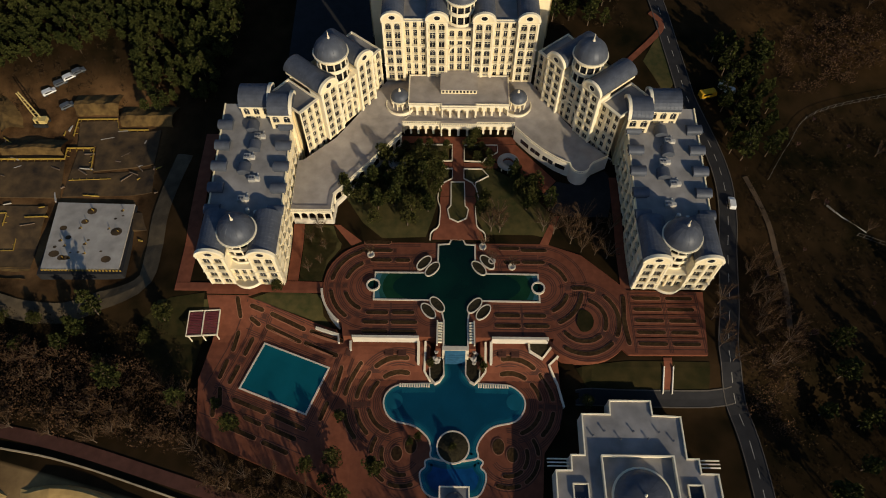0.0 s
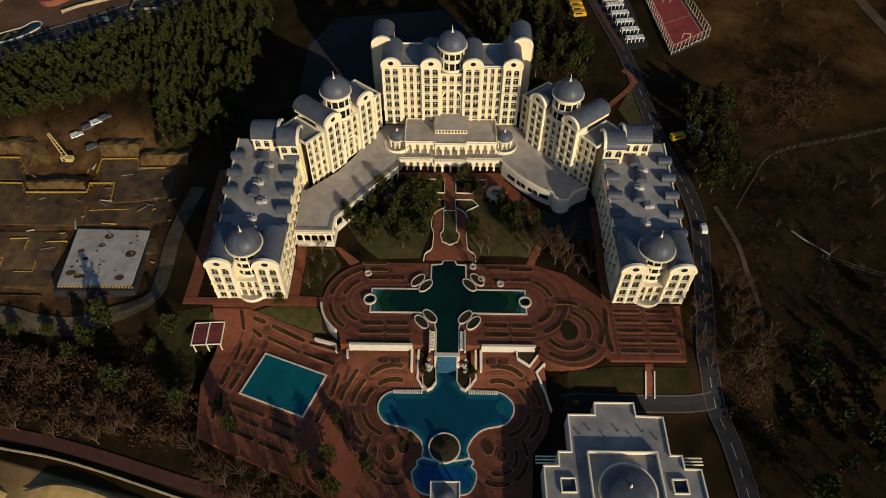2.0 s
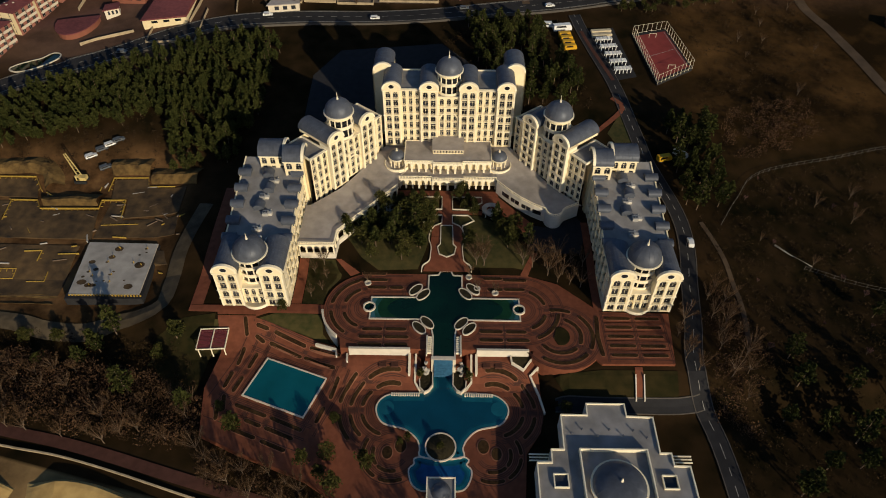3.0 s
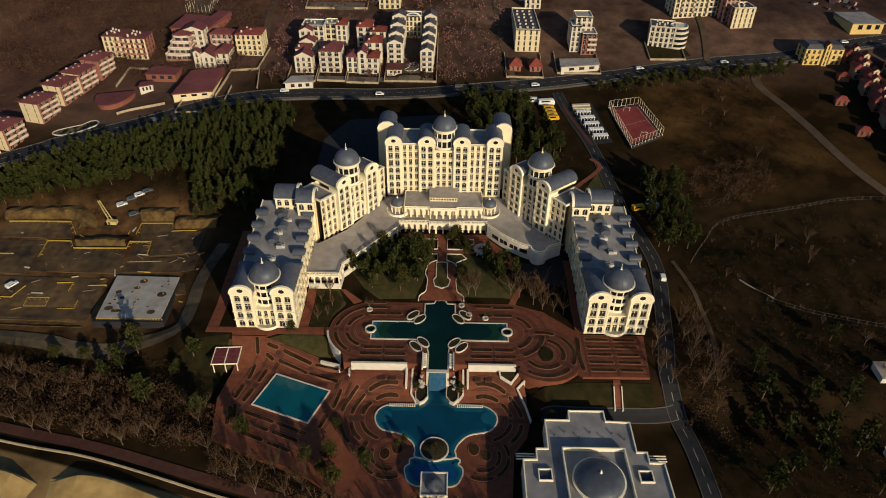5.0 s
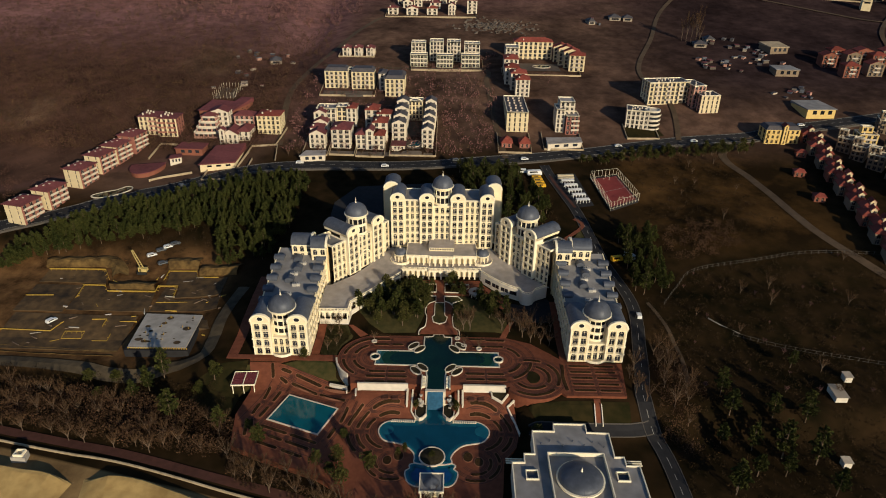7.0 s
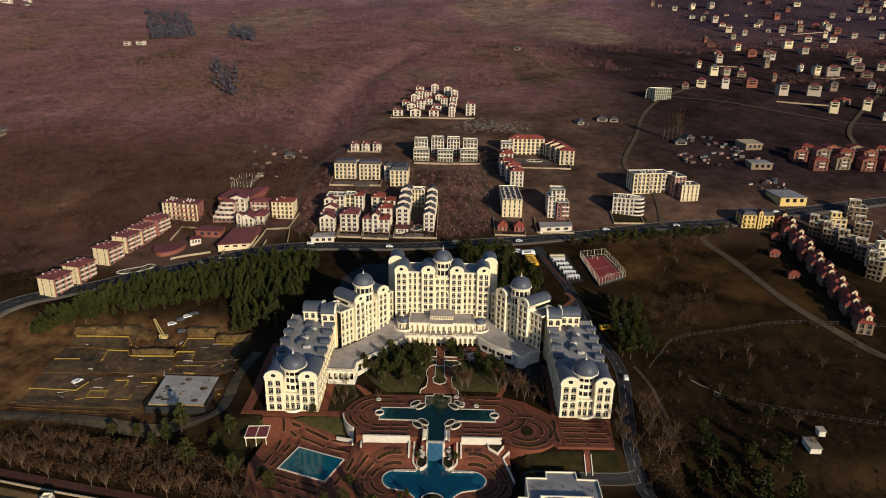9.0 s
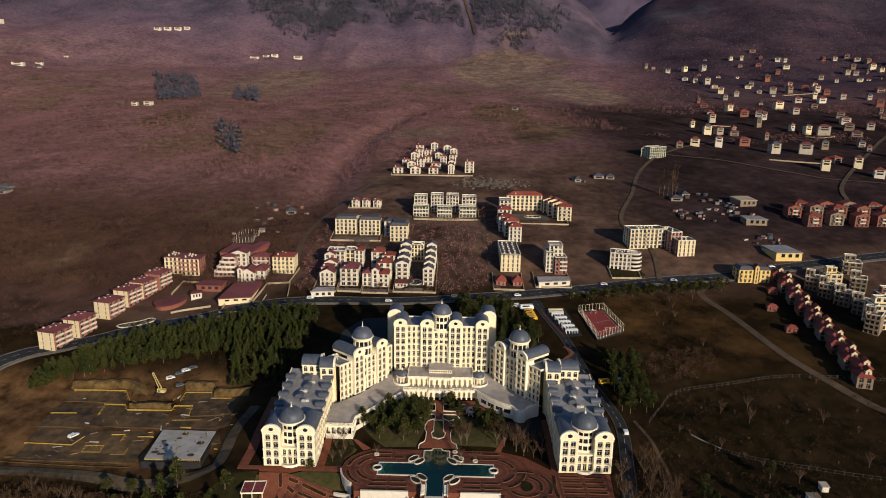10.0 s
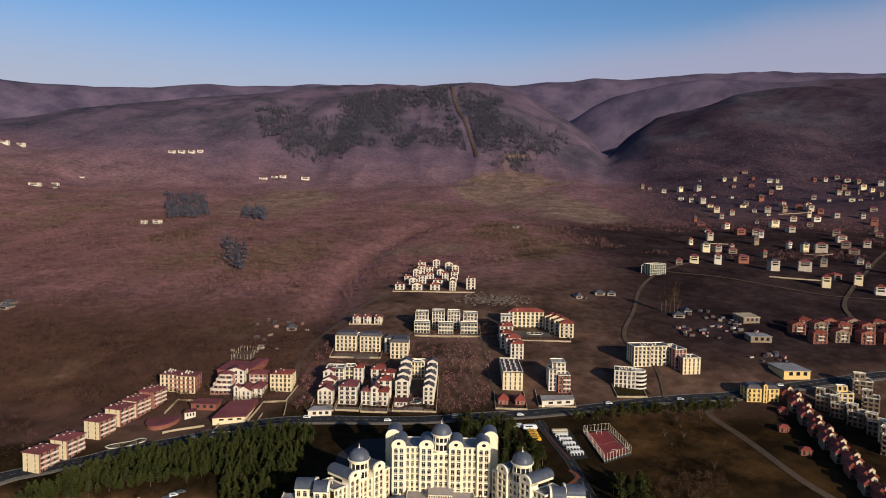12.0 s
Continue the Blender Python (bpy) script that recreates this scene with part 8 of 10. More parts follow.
low_roof("round_hall", "half-round hall with a maroon roof and pale rim", arc_pts(-147.5, 150.6, 8.6, 188, 372, 14, ry=15), 2.4, MAROON, WALLS["b"])
yard_lines = ([(-151.5, 160.1), (-150.6, 178.0), (-139.5, 177.3)], [(-96, 150), (-94, 176), (-79, 178), (-76, 158)], [(-120, 143), (-134, 136), (-140, 131)], [(-80, 178), (-77.5, 200)])
h = thing("tennis_court", pose(-128, 245, ground_z(-128, 245)), label="small sports court in a tall pale mesh fence", category="sports court")
put(draped("surface", [(-135, 236), (-121, 236), (-119, 250), (-132, 251)], ground_z, CONCRETE_D, 4.0, 0.3), h)
for (xa, ya), (xb, yb) in zip([(-135, 236), (-121, 236), (-119, 250), (-132, 251)], [(-121, 236), (-119, 250), (-132, 251), (-135, 236)]):
    for k in range(6):
        g, px, py = Geo(), xa + (xb - xa) * k / 6, ya + (yb - ya) * k / 6
        g.lathe([(0.09, ground_z(px, py) - 0.4), (0.07, ground_z(px, py) + 4.2)], px, py, 5)
        put(g.ob("fence_post", TRIMW), h)

# yellow hotel, sheds and eastern blocks
h = complex_thing("apartment_house", 236, 200, "bright yellow apartment house with balconies and a dark roof")
wing(h, 233.6, 193.5, 21, 11, 3, "mans", SLATE, "y", bays=7, share=0.5, balc=((0.2, 0.3), (0.8, 0.3)), rail=WALLS["y"])
wing(h, 234.6, 192.4, 2.6, 4, 4, "gable", REDTILE, "y", bays=1, share=0.4, high=1.2, plain=True)
h = complex_thing("apartment_shell", 250, 512, "unfinished angular apartment shell with open floors")
wing(h, 254, 503, 22, 12, 4, "flat", SLATE, "g", bays=8, share=0.74, turn=24)
wing(h, 241, 507, 9, 14, 3, "flat", SLATE, "g", bays=3, share=0.7, turn=-20)
rr = random.Random(14)
for j, (y, n, x0, x1) in enumerate(((296, 5, 324, 400), (318, 5, 318, 396), (330, 4, 330, 392))):
    for k in range(n):
        x = x0 + (x1 - x0) * k / (n - 1)
        h = complex_thing("terraced_house", x, y + 5, "small brick-red terraced house with a terracotta roof")
        wing(h, x, y + rr.uniform(-2, 2), 11.5, 9, 3, rr.choice(("hip", "gable")), REDTILE, rr.choice(("b", "b", "d")), bays=3, share=0.5, high=2.2, balc=((0.5, 0.4),), plain=True)
low_roof("warehouse", "long grey metal warehouse with a pale front", [(262, 225), (281, 226), (277, 244), (259, 243)], 4.0, ROOFGREY, WALLS["y"], 0.06)
low_roof("warehouse", "grey workshop shed in a cluttered yard", [(268, 294), (285, 294), (283, 306), (268, 306)], 4.0, ROOFGREY, WALLS["d"], 0.05)
low_roof("warehouse", "yellow-roofed workshop shed in a cluttered yard", [(283, 344), (298, 346), (296, 362), (280, 360)], 4.0, SEASTONE, WALLS["d"], 0.08)
# row of linked houses with terracotta roofs
for k in range(17):
    x, y = 251.5 - 0.95 * k + (1.6 if k % 2 else -1.2), 194 - 8.1 * k
    h = complex_thing("row_house", x, y + 4, "narrow row house with a terracotta roof and pale dormer gable")
    wing(h, x, y, 7.4, 8.6, 2, "hip", REDTILE, "d" if k % 3 else "b", turn=-12, bays=2, share=0.55, high=2.6, plain=True, over=0.6)
    wing(h, x + 1.6, y + 1.0, 2.8, 4.6, 3, "gable", REDTILE, "c", turn=-12, bays=1, share=0.35, high=1.2, plain=True, over=0.3)
# eastern estate, the shade on its walls put into the brown "d" render
for x, y, w, d, n, c, turn in ((266.6, 183, 8, 10, 3, "d", -42), (270.6, 173, 8, 10, 3, "d", -42), (275.6, 162, 9, 10, 3, "d", -42), (280, 149, 9, 11, 3, "d", -42), (284, 188, 11, 10, 3, "y", -6), (297, 182, 10, 11, 3, "d", -30), (283, 130, 13, 12, 5, "c", -6), (272.5, 124, 8, 11, 4, "d", -42), (300, 152, 12, 11, 4, "b", -8), (306, 206, 12, 11, 3, "d", -20)):
    h = complex_thing("apartment_house", x, y + 5, "apartment house with roof terraces in the eastern estate")
    wing(h, x, y, w, d, n, "flat", CONCRETE_D if c == "d" else SLATE, c, turn=turn, bays=3, share=0.64, balc=((0.5, 0.8),), rail=WALLS["d"] if c == "d" else RAIL, chimneys=2)
    wing(h, x + 0.5, y + d * 0.45, w * 0.6, d * 0.4, 1, "flat", ROOFGREY, c, turn=turn, bays=2, share=0.6, lift=n * 2.9, plain=True)
for x, y in ((228, 152), (239, 176), (226, 122)):
    h = complex_thing("kiosk", x, y + 4, "low pavilion with a terracotta hipped roof by the pool")
    wing(h, x, y, 5.6, 5.2, 1, "hip", REDTILE, "b", turn=-12, bays=2, share=0.4, high=1.5, plain=True)


VILLAGE = mat("weathered_village_render", (0.36, 0.30, 0.23), 0.85, var=0.2, scale=0.4, island=0.3)


def cottage(x, y, w, d, floors, roof_mat, wall, turn):
    z = ground_z(x, y)
    h = thing("village_house", pose(x, y, z), label="small village house with pitched roof on the slope", category="house", group="village houses")
    fr = pose(x, y, 0, 0, 0, turn) @ Matrix.Translation((-w / 2, 0, 0))
    zt = z + floors * 3.0
    g = Geo()
    lbox(g, fr, 0, 0, z - 4, w, d, zt)
    put(g.ob("wall", wall), h)
    hip_roof(h, fr, w, d, zt + 0.05, 2.6, roof_mat)
    for j in range(max(0, floors - 2), floors):
        g = Geo()
        g.box(w * 0.18, -0.06, z + 0.8 + 3 * j, w * 0.82, 0.1, z + 2.3 + 3 * j)
        g.v = [tuple(fr @ Vector(p)) for p in g.v]
        put(g.ob("window", GLASS), h)
    if floors > 2:
        g = Geo()
        lbox(g, fr, w * 0.1, -1.2, zt - 3.2, w * 0.9, 0.0, zt - 3.0)
        lbox(g, fr, w * 0.1, -1.2, zt - 3.0, w * 0.9, -1.1, zt - 2.2)
        put(g.ob("balcony", wall), h)


rv = random.Random(5)
TOP_STREET = ((736, 1432), (663, 1370), (668, 1326), (703, 1314), (756, 1341), (771, 1335), (753, 1287), (712, 1236), (876, 1372), (901, 1371), (930, 1376), (936, 1343), (947, 1316), (931, 1270), (899, 1289), (865, 1245), (879, 1240), (806, 1095),
              (966, 1266), (921, 1189), (486, 1429), (497, 1407), (509, 1332), (552, 1342), (503, 1191), (586, 1321))
MIDDLE_STREET = ((530, 1136), (530, 1096), (522, 1042), (508, 980), (540, 1013), (444, 904), (591, 1088), (603, 1104), (657, 1157), (671, 1090), (648, 1037), (617, 1039), (682, 1052), (694, 1030), (714, 1080), (766, 1162), (622, 950), (558, 880), (623, 896),
                 (659, 941), (698, 1005), (704, 961), (741, 946), (733, 901), (782, 985))
LOW_STREET = ((472, 863), (471, 805), (492, 800), (462, 730), (409, 766), (369, 672), (388, 678), (405, 672), (557, 821), (688, 813), (584, 730), (604, 782), (597, 692), (567, 690), (556, 651), (506, 677), (522, 668), (390, 601), (408, 555), (444, 557),
              (427, 478), (468, 490), (469, 452), (458, 512), (295, 557), (318, 572))
spots = list(TOP_STREET + MIDDLE_STREET + LOW_STREET)
while len(spots) < 112:
    az, d = radians(rv.uniform(19.0, 34.5)), rv.uniform(820, 1800)
    x, y = 28 + d * math.sin(az), -247 + d * math.cos(az)
    if ground_z(x, y) - 153 > 0.045 * d:
        continue
    if all(math.dist((x, y), q) > 20 for q in spots):
        spots.append((x, y))
for k, (x, y) in enumerate(spots):
    big = rv.uniform(0.75, 1.15) * (0.6 if k >= 77 else 1.0)
    cottage(x, y, rv.uniform(9, 14) * big, rv.uniform(8, 11) * big, 1 if k >= 100 else rv.choice((2, 3, 3, 4)), rv.choice((MAROON, MAROON, REDTILE, SLATE)), rv.choice((WALLS["w"], WALLS["c"], WALLS["c"], VILLAGE, VILLAGE, WALLS["d"], WALLS["b"])), rv.uniform(-25, 25))
# scattered houses on the western slopes
for x, y, w, n in ((-744, 1556, 17, 3), (-722, 1568, 17, 3), (-700, 1580, 17, 3), (-680, 1592, 15, 3), (-828, 1096, 22, 2), (-800, 1110, 10, 1), (-864, 1226, 14, 2), (-861, 1328, 9, 2), (-456, 780, 8, 2), (-440, 788, 11, 2), (-461, 1436, 20, 2), (-436, 1446, 14, 2),
                   (-416, 1456, 16, 2), (-364, 1476, 20, 3), (-1139, 1462, 26, 3), (-1120, 1500, 20, 3), (-380, 345, 9, 1), (-386, 358, 10, 1), (-108, 306, 8, 1), (120, 800, 9, 1), (175, 430, 10, 1), (186, 428, 8, 1), (152, 418, 6, 1), (232, 360, 10, 1), (244, 372, 7, 1)):
    cottage(x, y, w, 9, n, MAROON if n > 1 else SLATE, WALLS["w"] if n > 1 else VILLAGE, rv.uniform(-12, 12))
# sheds, garages and heaps in the cluttered yards
for cx, cy, rx, ry, n in ((-118, 290, 22, 40, 16), (262, 350, 26, 34, 24), (236, 318, 16, 14, 14), (268, 262, 14, 10, 10), (150, 424, 10, 8, 4)):
    for k in range(n):
        x, y = cx + rv.uniform(-rx, rx), cy + rv.uniform(-ry, ry)
        z, a, w, d, t = ground_z(x, y), rv.uniform(0, 90), rv.uniform(1.6, 5), rv.uniform(1.4, 3.5), rv.uniform(0.8, 2.4)
        g = Geo()
        lbox(g, pose(x, y, 0, 0, 0, a), -w / 2, -d / 2, z - 0.6, w / 2, d / 2, z + t)
        sh = g.ob("shed", rv.choice((VILLAGE, CONCRETE_D, SLATE, ZINC, WALLS["p"])))
        tagged(sh, "small weathered shed in a cluttered yard", "shed", "yard sheds")
        g = Geo()
        lbox(g, pose(x, y, 0, 0, 0, a), -w / 2 - 0.2, -d / 2 - 0.2, z + t, w / 2 + 0.2, d / 2 + 0.2, z + t + 0.12)
        put(g.ob("lid", rv.choice((ROOFGREY, SLATE, MAROON))), sh)


def yard_wall(pts):
    """A low rendered wall round a plot, following the ground."""
    line = polyline2(pts, 1)
    g = Geo()
    strip_wall(g, line, 0.3, lambda x, y: ground_z(x, y) - 0.8, lambda x, y: ground_z(x, y) + 1.2)
    tagged(g.ob("yard_wall", SEASTONE), "low pale rendered wall round a house plot", "wall", "yard walls")


for x0, x1, y0, y1 in ((-62, -47, 167, 196), (-46, -31, 168, 190), (-30, -13, 167, 186), (-10, 18, 169, 218), (-64, -26, 243, 266), (56, 76, 174, 198), (84, 108, 179, 200), (138, 158, 195, 212),
                       (-62, -34, 319, 332), (-4, 50, 294, 318), (64, 122, 286, 300), (-36, 48, 436, 460), (-112, -90, 134, 160)):
    yard_wall([(x0, y1), (x0, y0), (x1, y0), (x1, y1)])
for pts in yard_lines + ([(385, 520), (437, 507)], [(628, 1020), (690, 1022)], [(390, 745), (425, 738)], [(496, 664), (512, 652), (530, 655)]):
    yard_wall(pts)
for x0, x1, y0, y1 in ((-60, 16, 168.5, 173), (-62, -28, 244, 250), (85, 107, 180, 185), (-3, 49, 295, 300)):
    tagged(draped("forecourt", [(x0, y0), (x1, y0), (x1, y1), (x0, y1)], ground_z, CONCRETE_D, 4.0, 0.3), "worn paved forecourt before apartment houses", "forecourt", kind="structure")

# ---- trees ----
def leaf_mat(name, c1, c2, rough=0.85):
    m = mat(name, c1, rough, scale=0.8, color2=c2, island=-0.4, spec=0.03)
    return m


PINE = leaf_mat("dark_pine_needles", (0.018, 0.025, 0.008), (0.062, 0.064, 0.018))
EVERGREEN = leaf_mat("olive_evergreen_leaves", (0.024, 0.030, 0.008), (0.085, 0.078, 0.024))
TWIG = leaf_mat("bare_winter_twigs", (0.044, 0.027, 0.015), (0.125, 0.073, 0.038), 0.95)
BRUSH_TWIG = mat("dark_brown_brush_twigs", (0.044, 0.024, 0.019), 0.95, scale=0.05, color2=(0.120, 0.062, 0.045), big=0.006, island=-0.22, spec=0.03)
WOODS_TWIG = mat("purple_brown_woodland_twigs", (0.110, 0.056, 0.053), 0.95, scale=0.05, color2=(0.235, 0.116, 0.105), big=0.006, island=-0.22, spec=0.03)
TWIG_RED = leaf_mat("reddish_bare_twigs", (0.078, 0.044, 0.040), (0.165, 0.088, 0.078), 0.95)
UNDERGROWTH = leaf_mat("dull_winter_brush", (0.018, 0.013, 0.007), (0.050, 0.031, 0.016), 0.95)
BARK = mat("grey_brown_bark", (0.14, 0.10, 0.07), 0.95, var=0.35, scale=2.0, bump=0.5)


def limb(g, a, b, r0, r1, n=5):
    a, b = Vector(a), Vector(b)
    d = (b - a).normalized()
    u = d.orthogonal().normalized()
    v = d.cross(u)
    k0 = len(g.v)
    for p, r in ((a, r0), (b, r1)):
        for k in range(n):
            t = 2 * math.pi * k / n
            g.v.append(tuple(p + (u * math.cos(t) + v * math.sin(t)) * r))
    for k in range(n):
        j = (k + 1) % n
        g.f.append((k0 + k, k0 + j, k0 + n + j, k0 + n + k))
        g.i.append(0)


def spray(g, p, d, size, rnd, blades=5, wide=0.45):
    """A small tuft of leaves or needles round a point."""
    for k in range(blades):
        e = (d + Vector((rnd.uniform(-1, 1), rnd.uniform(-1, 1), rnd.uniform(-0.6, 0.8)))).normalized()
        s = e.orthogonal().normalized() * size * wide
        s.rotate(Matrix.Rotation(rnd.uniform(0, 6.28), 3, e))
        m = p + e * size * 0.55
        g.face([p, m + s, p + e * size, m - s])


def tree_meshes(kind, seed):
    rnd = random.Random(seed)
    wood, crown = Geo(), Geo()
    if kind == "pine":
        H = rnd.uniform(9, 13)
        lean = Vector((rnd.uniform(-0.5, 0.5), rnd.uniform(-0.5, 0.5), 0))
        limb(wood, (0, 0, -0.5), tuple(lean * 0.5 + Vector((0, 0, H * 0.5))), 0.2, 0.14, 6)
        limb(wood, tuple(lean * 0.5 + Vector((0, 0, H * 0.5))), tuple(lean + Vector((0, 0, H * 0.96))), 0.14, 0.03, 6)
        low = rnd.uniform(0.22, 0.42)
        for k in range(52):
            t = low + (0.98 - low) * (k + rnd.random()) / 52
            u = (t - low) / (1 - low)
            reach = H * 0.235 * (0.55 + 1.1 * u if u < 0.35 else 1.0 * (1.03 - u) / 0.68) * rnd.uniform(0.55, 1.15)
            a = k * 2.4 + rnd.uniform(-0.5, 0.5)
            base = lean * t + Vector((0, 0, H * t))
            tip = base + Vector((math.cos(a) * reach, math.sin(a) * reach, H * rnd.uniform(-0.02, 0.05)))
            if k % 4 == 0:
                limb(wood, base, tip, 0.05, 0.012, 4)
            n = 3 + int(reach * 2.2)
            for j in range(n):
                q = base.lerp(tip, 0.25 + 0.78 * (j + 1) / n) + Vector((rnd.gauss(0, 0.22), rnd.gauss(0, 0.22), rnd.gauss(0, 0.16)))
                spray(crown, q, (tip - base).normalized() * 0.8 + Vector((0, 0, 0.35)), rnd.uniform(0.4, 0.8), rnd, 4, 0.5)
    elif kind == "evergreen":
        H = rnd.uniform(5.5, 8.5)
        limb(wood, (0, 0, -0.5), (0, 0, H * 0.5), 0.18, 0.12, 6)
        limb(wood, (0, 0, H * 0.5), (0.1, 0, H * 0.9), 0.12, 0.03, 6)
        lobes = [(Vector((rnd.gauss(0, 0.13) * H, rnd.gauss(0, 0.13) * H, H * rnd.uniform(0.35, 0.82))), H * rnd.uniform(0.13, 0.22)) for k in range(9)] + [(Vector((0, 0, H * 0.86)), H * 0.12)]
        for c, r in lobes:
            limb(wood, (0, 0, c.z * 0.7), c, 0.05, 0.015, 4)
            for j in range(60):
                d = Vector((rnd.gauss(0, 1), rnd.gauss(0, 1), rnd.gauss(0.25, 0.9))).normalized()
                spray(crown, c + d * r * rnd.uniform(0.55, 1.05), d * 0.9 + Vector((0, 0, 0.3)), rnd.uniform(0.22, 0.48), rnd, 3, 0.5)
    else:
        H = rnd.uniform(7, 11) if kind == "bare" else rnd.uniform(2.2, 3.6)
        fork = H * (0.28 if kind == "bare" else 0.08)
        limb(wood, (0, 0, -0.4), (rnd.uniform(-0.2, 0.2), rnd.uniform(-0.2, 0.2), fork), 0.018 * H, 0.013 * H, 6)
        n = 9 if kind == "bare" else 7
        for k in range(n):
            a = 2 * math.pi * (k + rnd.random() * 0.6) / n
            sp = rnd.uniform(0.14, 0.40) * H
            mid = Vector((math.cos(a) * sp * 0.45, math.sin(a) * sp * 0.45, H * rnd.uniform(0.45, 0.6)))
            tip = Vector((math.cos(a) * sp, math.sin(a) * sp, H * rnd.uniform(0.75, 1.0)))
            limb(wood, (0, 0, fork * rnd.uniform(0.7, 1)), mid, 0.009 * H, 0.006 * H, 4)
            limb(wood, mid, tip, 0.006 * H, 0.002 * H, 4)
            for j in range(16):
                q = mid.lerp(tip, j / 15)
                for i in range(6):
                    e = ((tip - mid).normalized() * 0.7 + Vector((rnd.gauss(0, 0.9), rnd.gauss(0, 0.9), rnd.uniform(-0.3, 0.8)))).normalized()
                    L = rnd.uniform(0.07, 0.19) * H
                    s = e.orthogonal().normalized() * rnd.uniform(0.016, 0.032) * (1 if kind == "bare" else 1.5)
                    s.rotate(Matrix.Rotation(rnd.uniform(0, 6.28), 3, e))
                    crown.face([q - s, q + s, q + e * L])
    out = []
    for nm, gg, m in (("trunk", wood, BARK), ("crown", crown, {"pine": PINE, "evergreen": EVERGREEN, "bare": TWIG, "shrub": TWIG_RED}[kind])):
        me = bpy.data.meshes.new(nm)
        me.from_pydata(gg.v, [], gg.f)
        me.materials.append(m)
        out.append(me)
    return out


TREES = {k: [tree_meshes(k, 10 * i + s) for s in range(4)] for i, k in enumerate(("pine", "evergreen", "bare", "shrub"))}
TREE_TAG = {"pine": ("pine_tree", "dark green pine with a grey-brown trunk"), "evergreen": ("evergreen_tree", "dense olive-green evergreen garden tree"),
            "bare": ("bare_tree", "leafless winter tree with fine brown twigs"), "shrub": ("bare_shrub", "leafless reddish-brown winter shrub")}
rt = random.Random(11)


def tree(kind, x, y, size=1.0, z=None, slim=1.0):
    name, label = TREE_TAG[kind]
    t = thing(name, label=label, category="tree" if kind != "shrub" else "shrub", group=name.replace("_", " ") + "s")
    s = size * rt.uniform(0.82, 1.18)
    t.matrix_basis = pose(x, y, (ground_z(x, y) if z is None else z) - 0.1, 0, 0, rt.uniform(0, 360))
    meshes = rt.choice(TREES[kind])
    for nm, me in zip(("trunk", "crown"), meshes):
        o = new(nm, me)
        o.parent = t
        o.scale = (s * slim, s * slim, s * rt.uniform(0.9, 1.1))
        o.matrix_parent_inverse = Matrix()


def near_line(x, y, line, r):
    return any((x - a) ** 2 + (y - b) ** 2 < r * r for a, b in line)


def scatter(kind, poly, n, gap, size=1.0, avoid=(), tries=40, keep=None):
    """Trees spread over an outline with a least distance."""
    xs, ys = [p[0] for p in poly], [p[1] for p in poly]
    got, k = [], 0
    while len(got) < n and k < n * tries:
        k += 1
        x, y = rt.uniform(min(xs), max(xs)), rt.uniform(min(ys), max(ys))
        if not inside(poly, x, y) or any(inside(a, x, y) for a in avoid) or any((x - a) ** 2 + (y - b) ** 2 < gap * gap for a, b in got):
            continue
        if near_line(x, y, MAIN_LINE, 7.5):
            continue
        got.append((x, y))
        if keep is None:
            tree(kind, x, y, size)
    return got


PINES = [(-182, 64), (-146, 97), (-92, 129), (-60, 138), (-50, 130), (-52, 86), (-57, 60), (-80, 58), (-88, 84), (-134, 70), (-164, 62), (-178, 52)]
pine_spots = scatter("pine", PINES, 400, 2.4, keep=False)
for x, y in pine_spots[:110]:
    tree("pine", x, y, 0.68)
scatter("pine", [(50, 92), (82, 92), (70, 124), (64, 150), (30, 150), (34, 128)], 64, 3.6, 0.85, avoid=[[(66, 120), (90, 120), (90, 152), (66, 152)]])
scatter("pine", [(108, 36), (126, 44), (124, 84), (104, 88), (110, 70)], 28, 4.0, 0.9)
scatter("evergreen", [(104, 160), (160, 170), (160, 182), (104, 168)], 26, 3.0, 0.75)
scatter("evergreen", [(-11, 25), (-1, 20), (16, 20), (18, 33), (12, 37), (3, 33)], 13, 4.2, 1.2)
scatter("pine", [(-11, 25), (-1, 20), (16, 20), (18, 33), (12, 37), (3, 33)], 15, 3.8, 0.85)
scatter("evergreen", [(3, 38.5), (20.5, 38.5), (20.5, 44.5), (8, 44.5)], 9, 3.0, 0.6)
scatter("evergreen", [(41, 33), (48, 27), (52, 20), (46, 18), (40, 27)], 4, 4.0, 1.1)
scatter("pine", [(41, 33), (48, 27), (52, 20), (46, 18), (40, 27)], 4, 3.4, 0.8)
for x, y, s in ((5, 39, 1.1), (12, 36, 1.3), (-2, 16.5, 1.0), (8.5, 15.5, 1.1), (17, 32, 1.2), (28, 43.5, 1.1), (29, 47, 0.9), (31, 20, 1.2), (31.5, 24, 0.9), (-11, 27, 1.1), (0.3, 37, 1.2), (33, 36, 0.8)):
    tree("evergreen", x, y, s)
scatter("evergreen", [(26.5, 38.5), (33, 38.5), (33, 44.5), (26.5, 44.5)], 4, 3.0, 0.7)
scatter("bare", [(31, 13), (37, 12), (37, 18), (31, 18)], 4, 2.5, 0.9)
scatter("bare", [(48, 13), (68, 4), (69.5, 15), (58, 18), (50, 16)], 15, 3.2, 0.85)
scatter("bare", [(-21, -1), (-16, -1), (-12, 9), (-16, 14), (-21, 14)], 5, 4.0, 0.6)
tree("evergreen", -27.5, -5.6, 0.75)
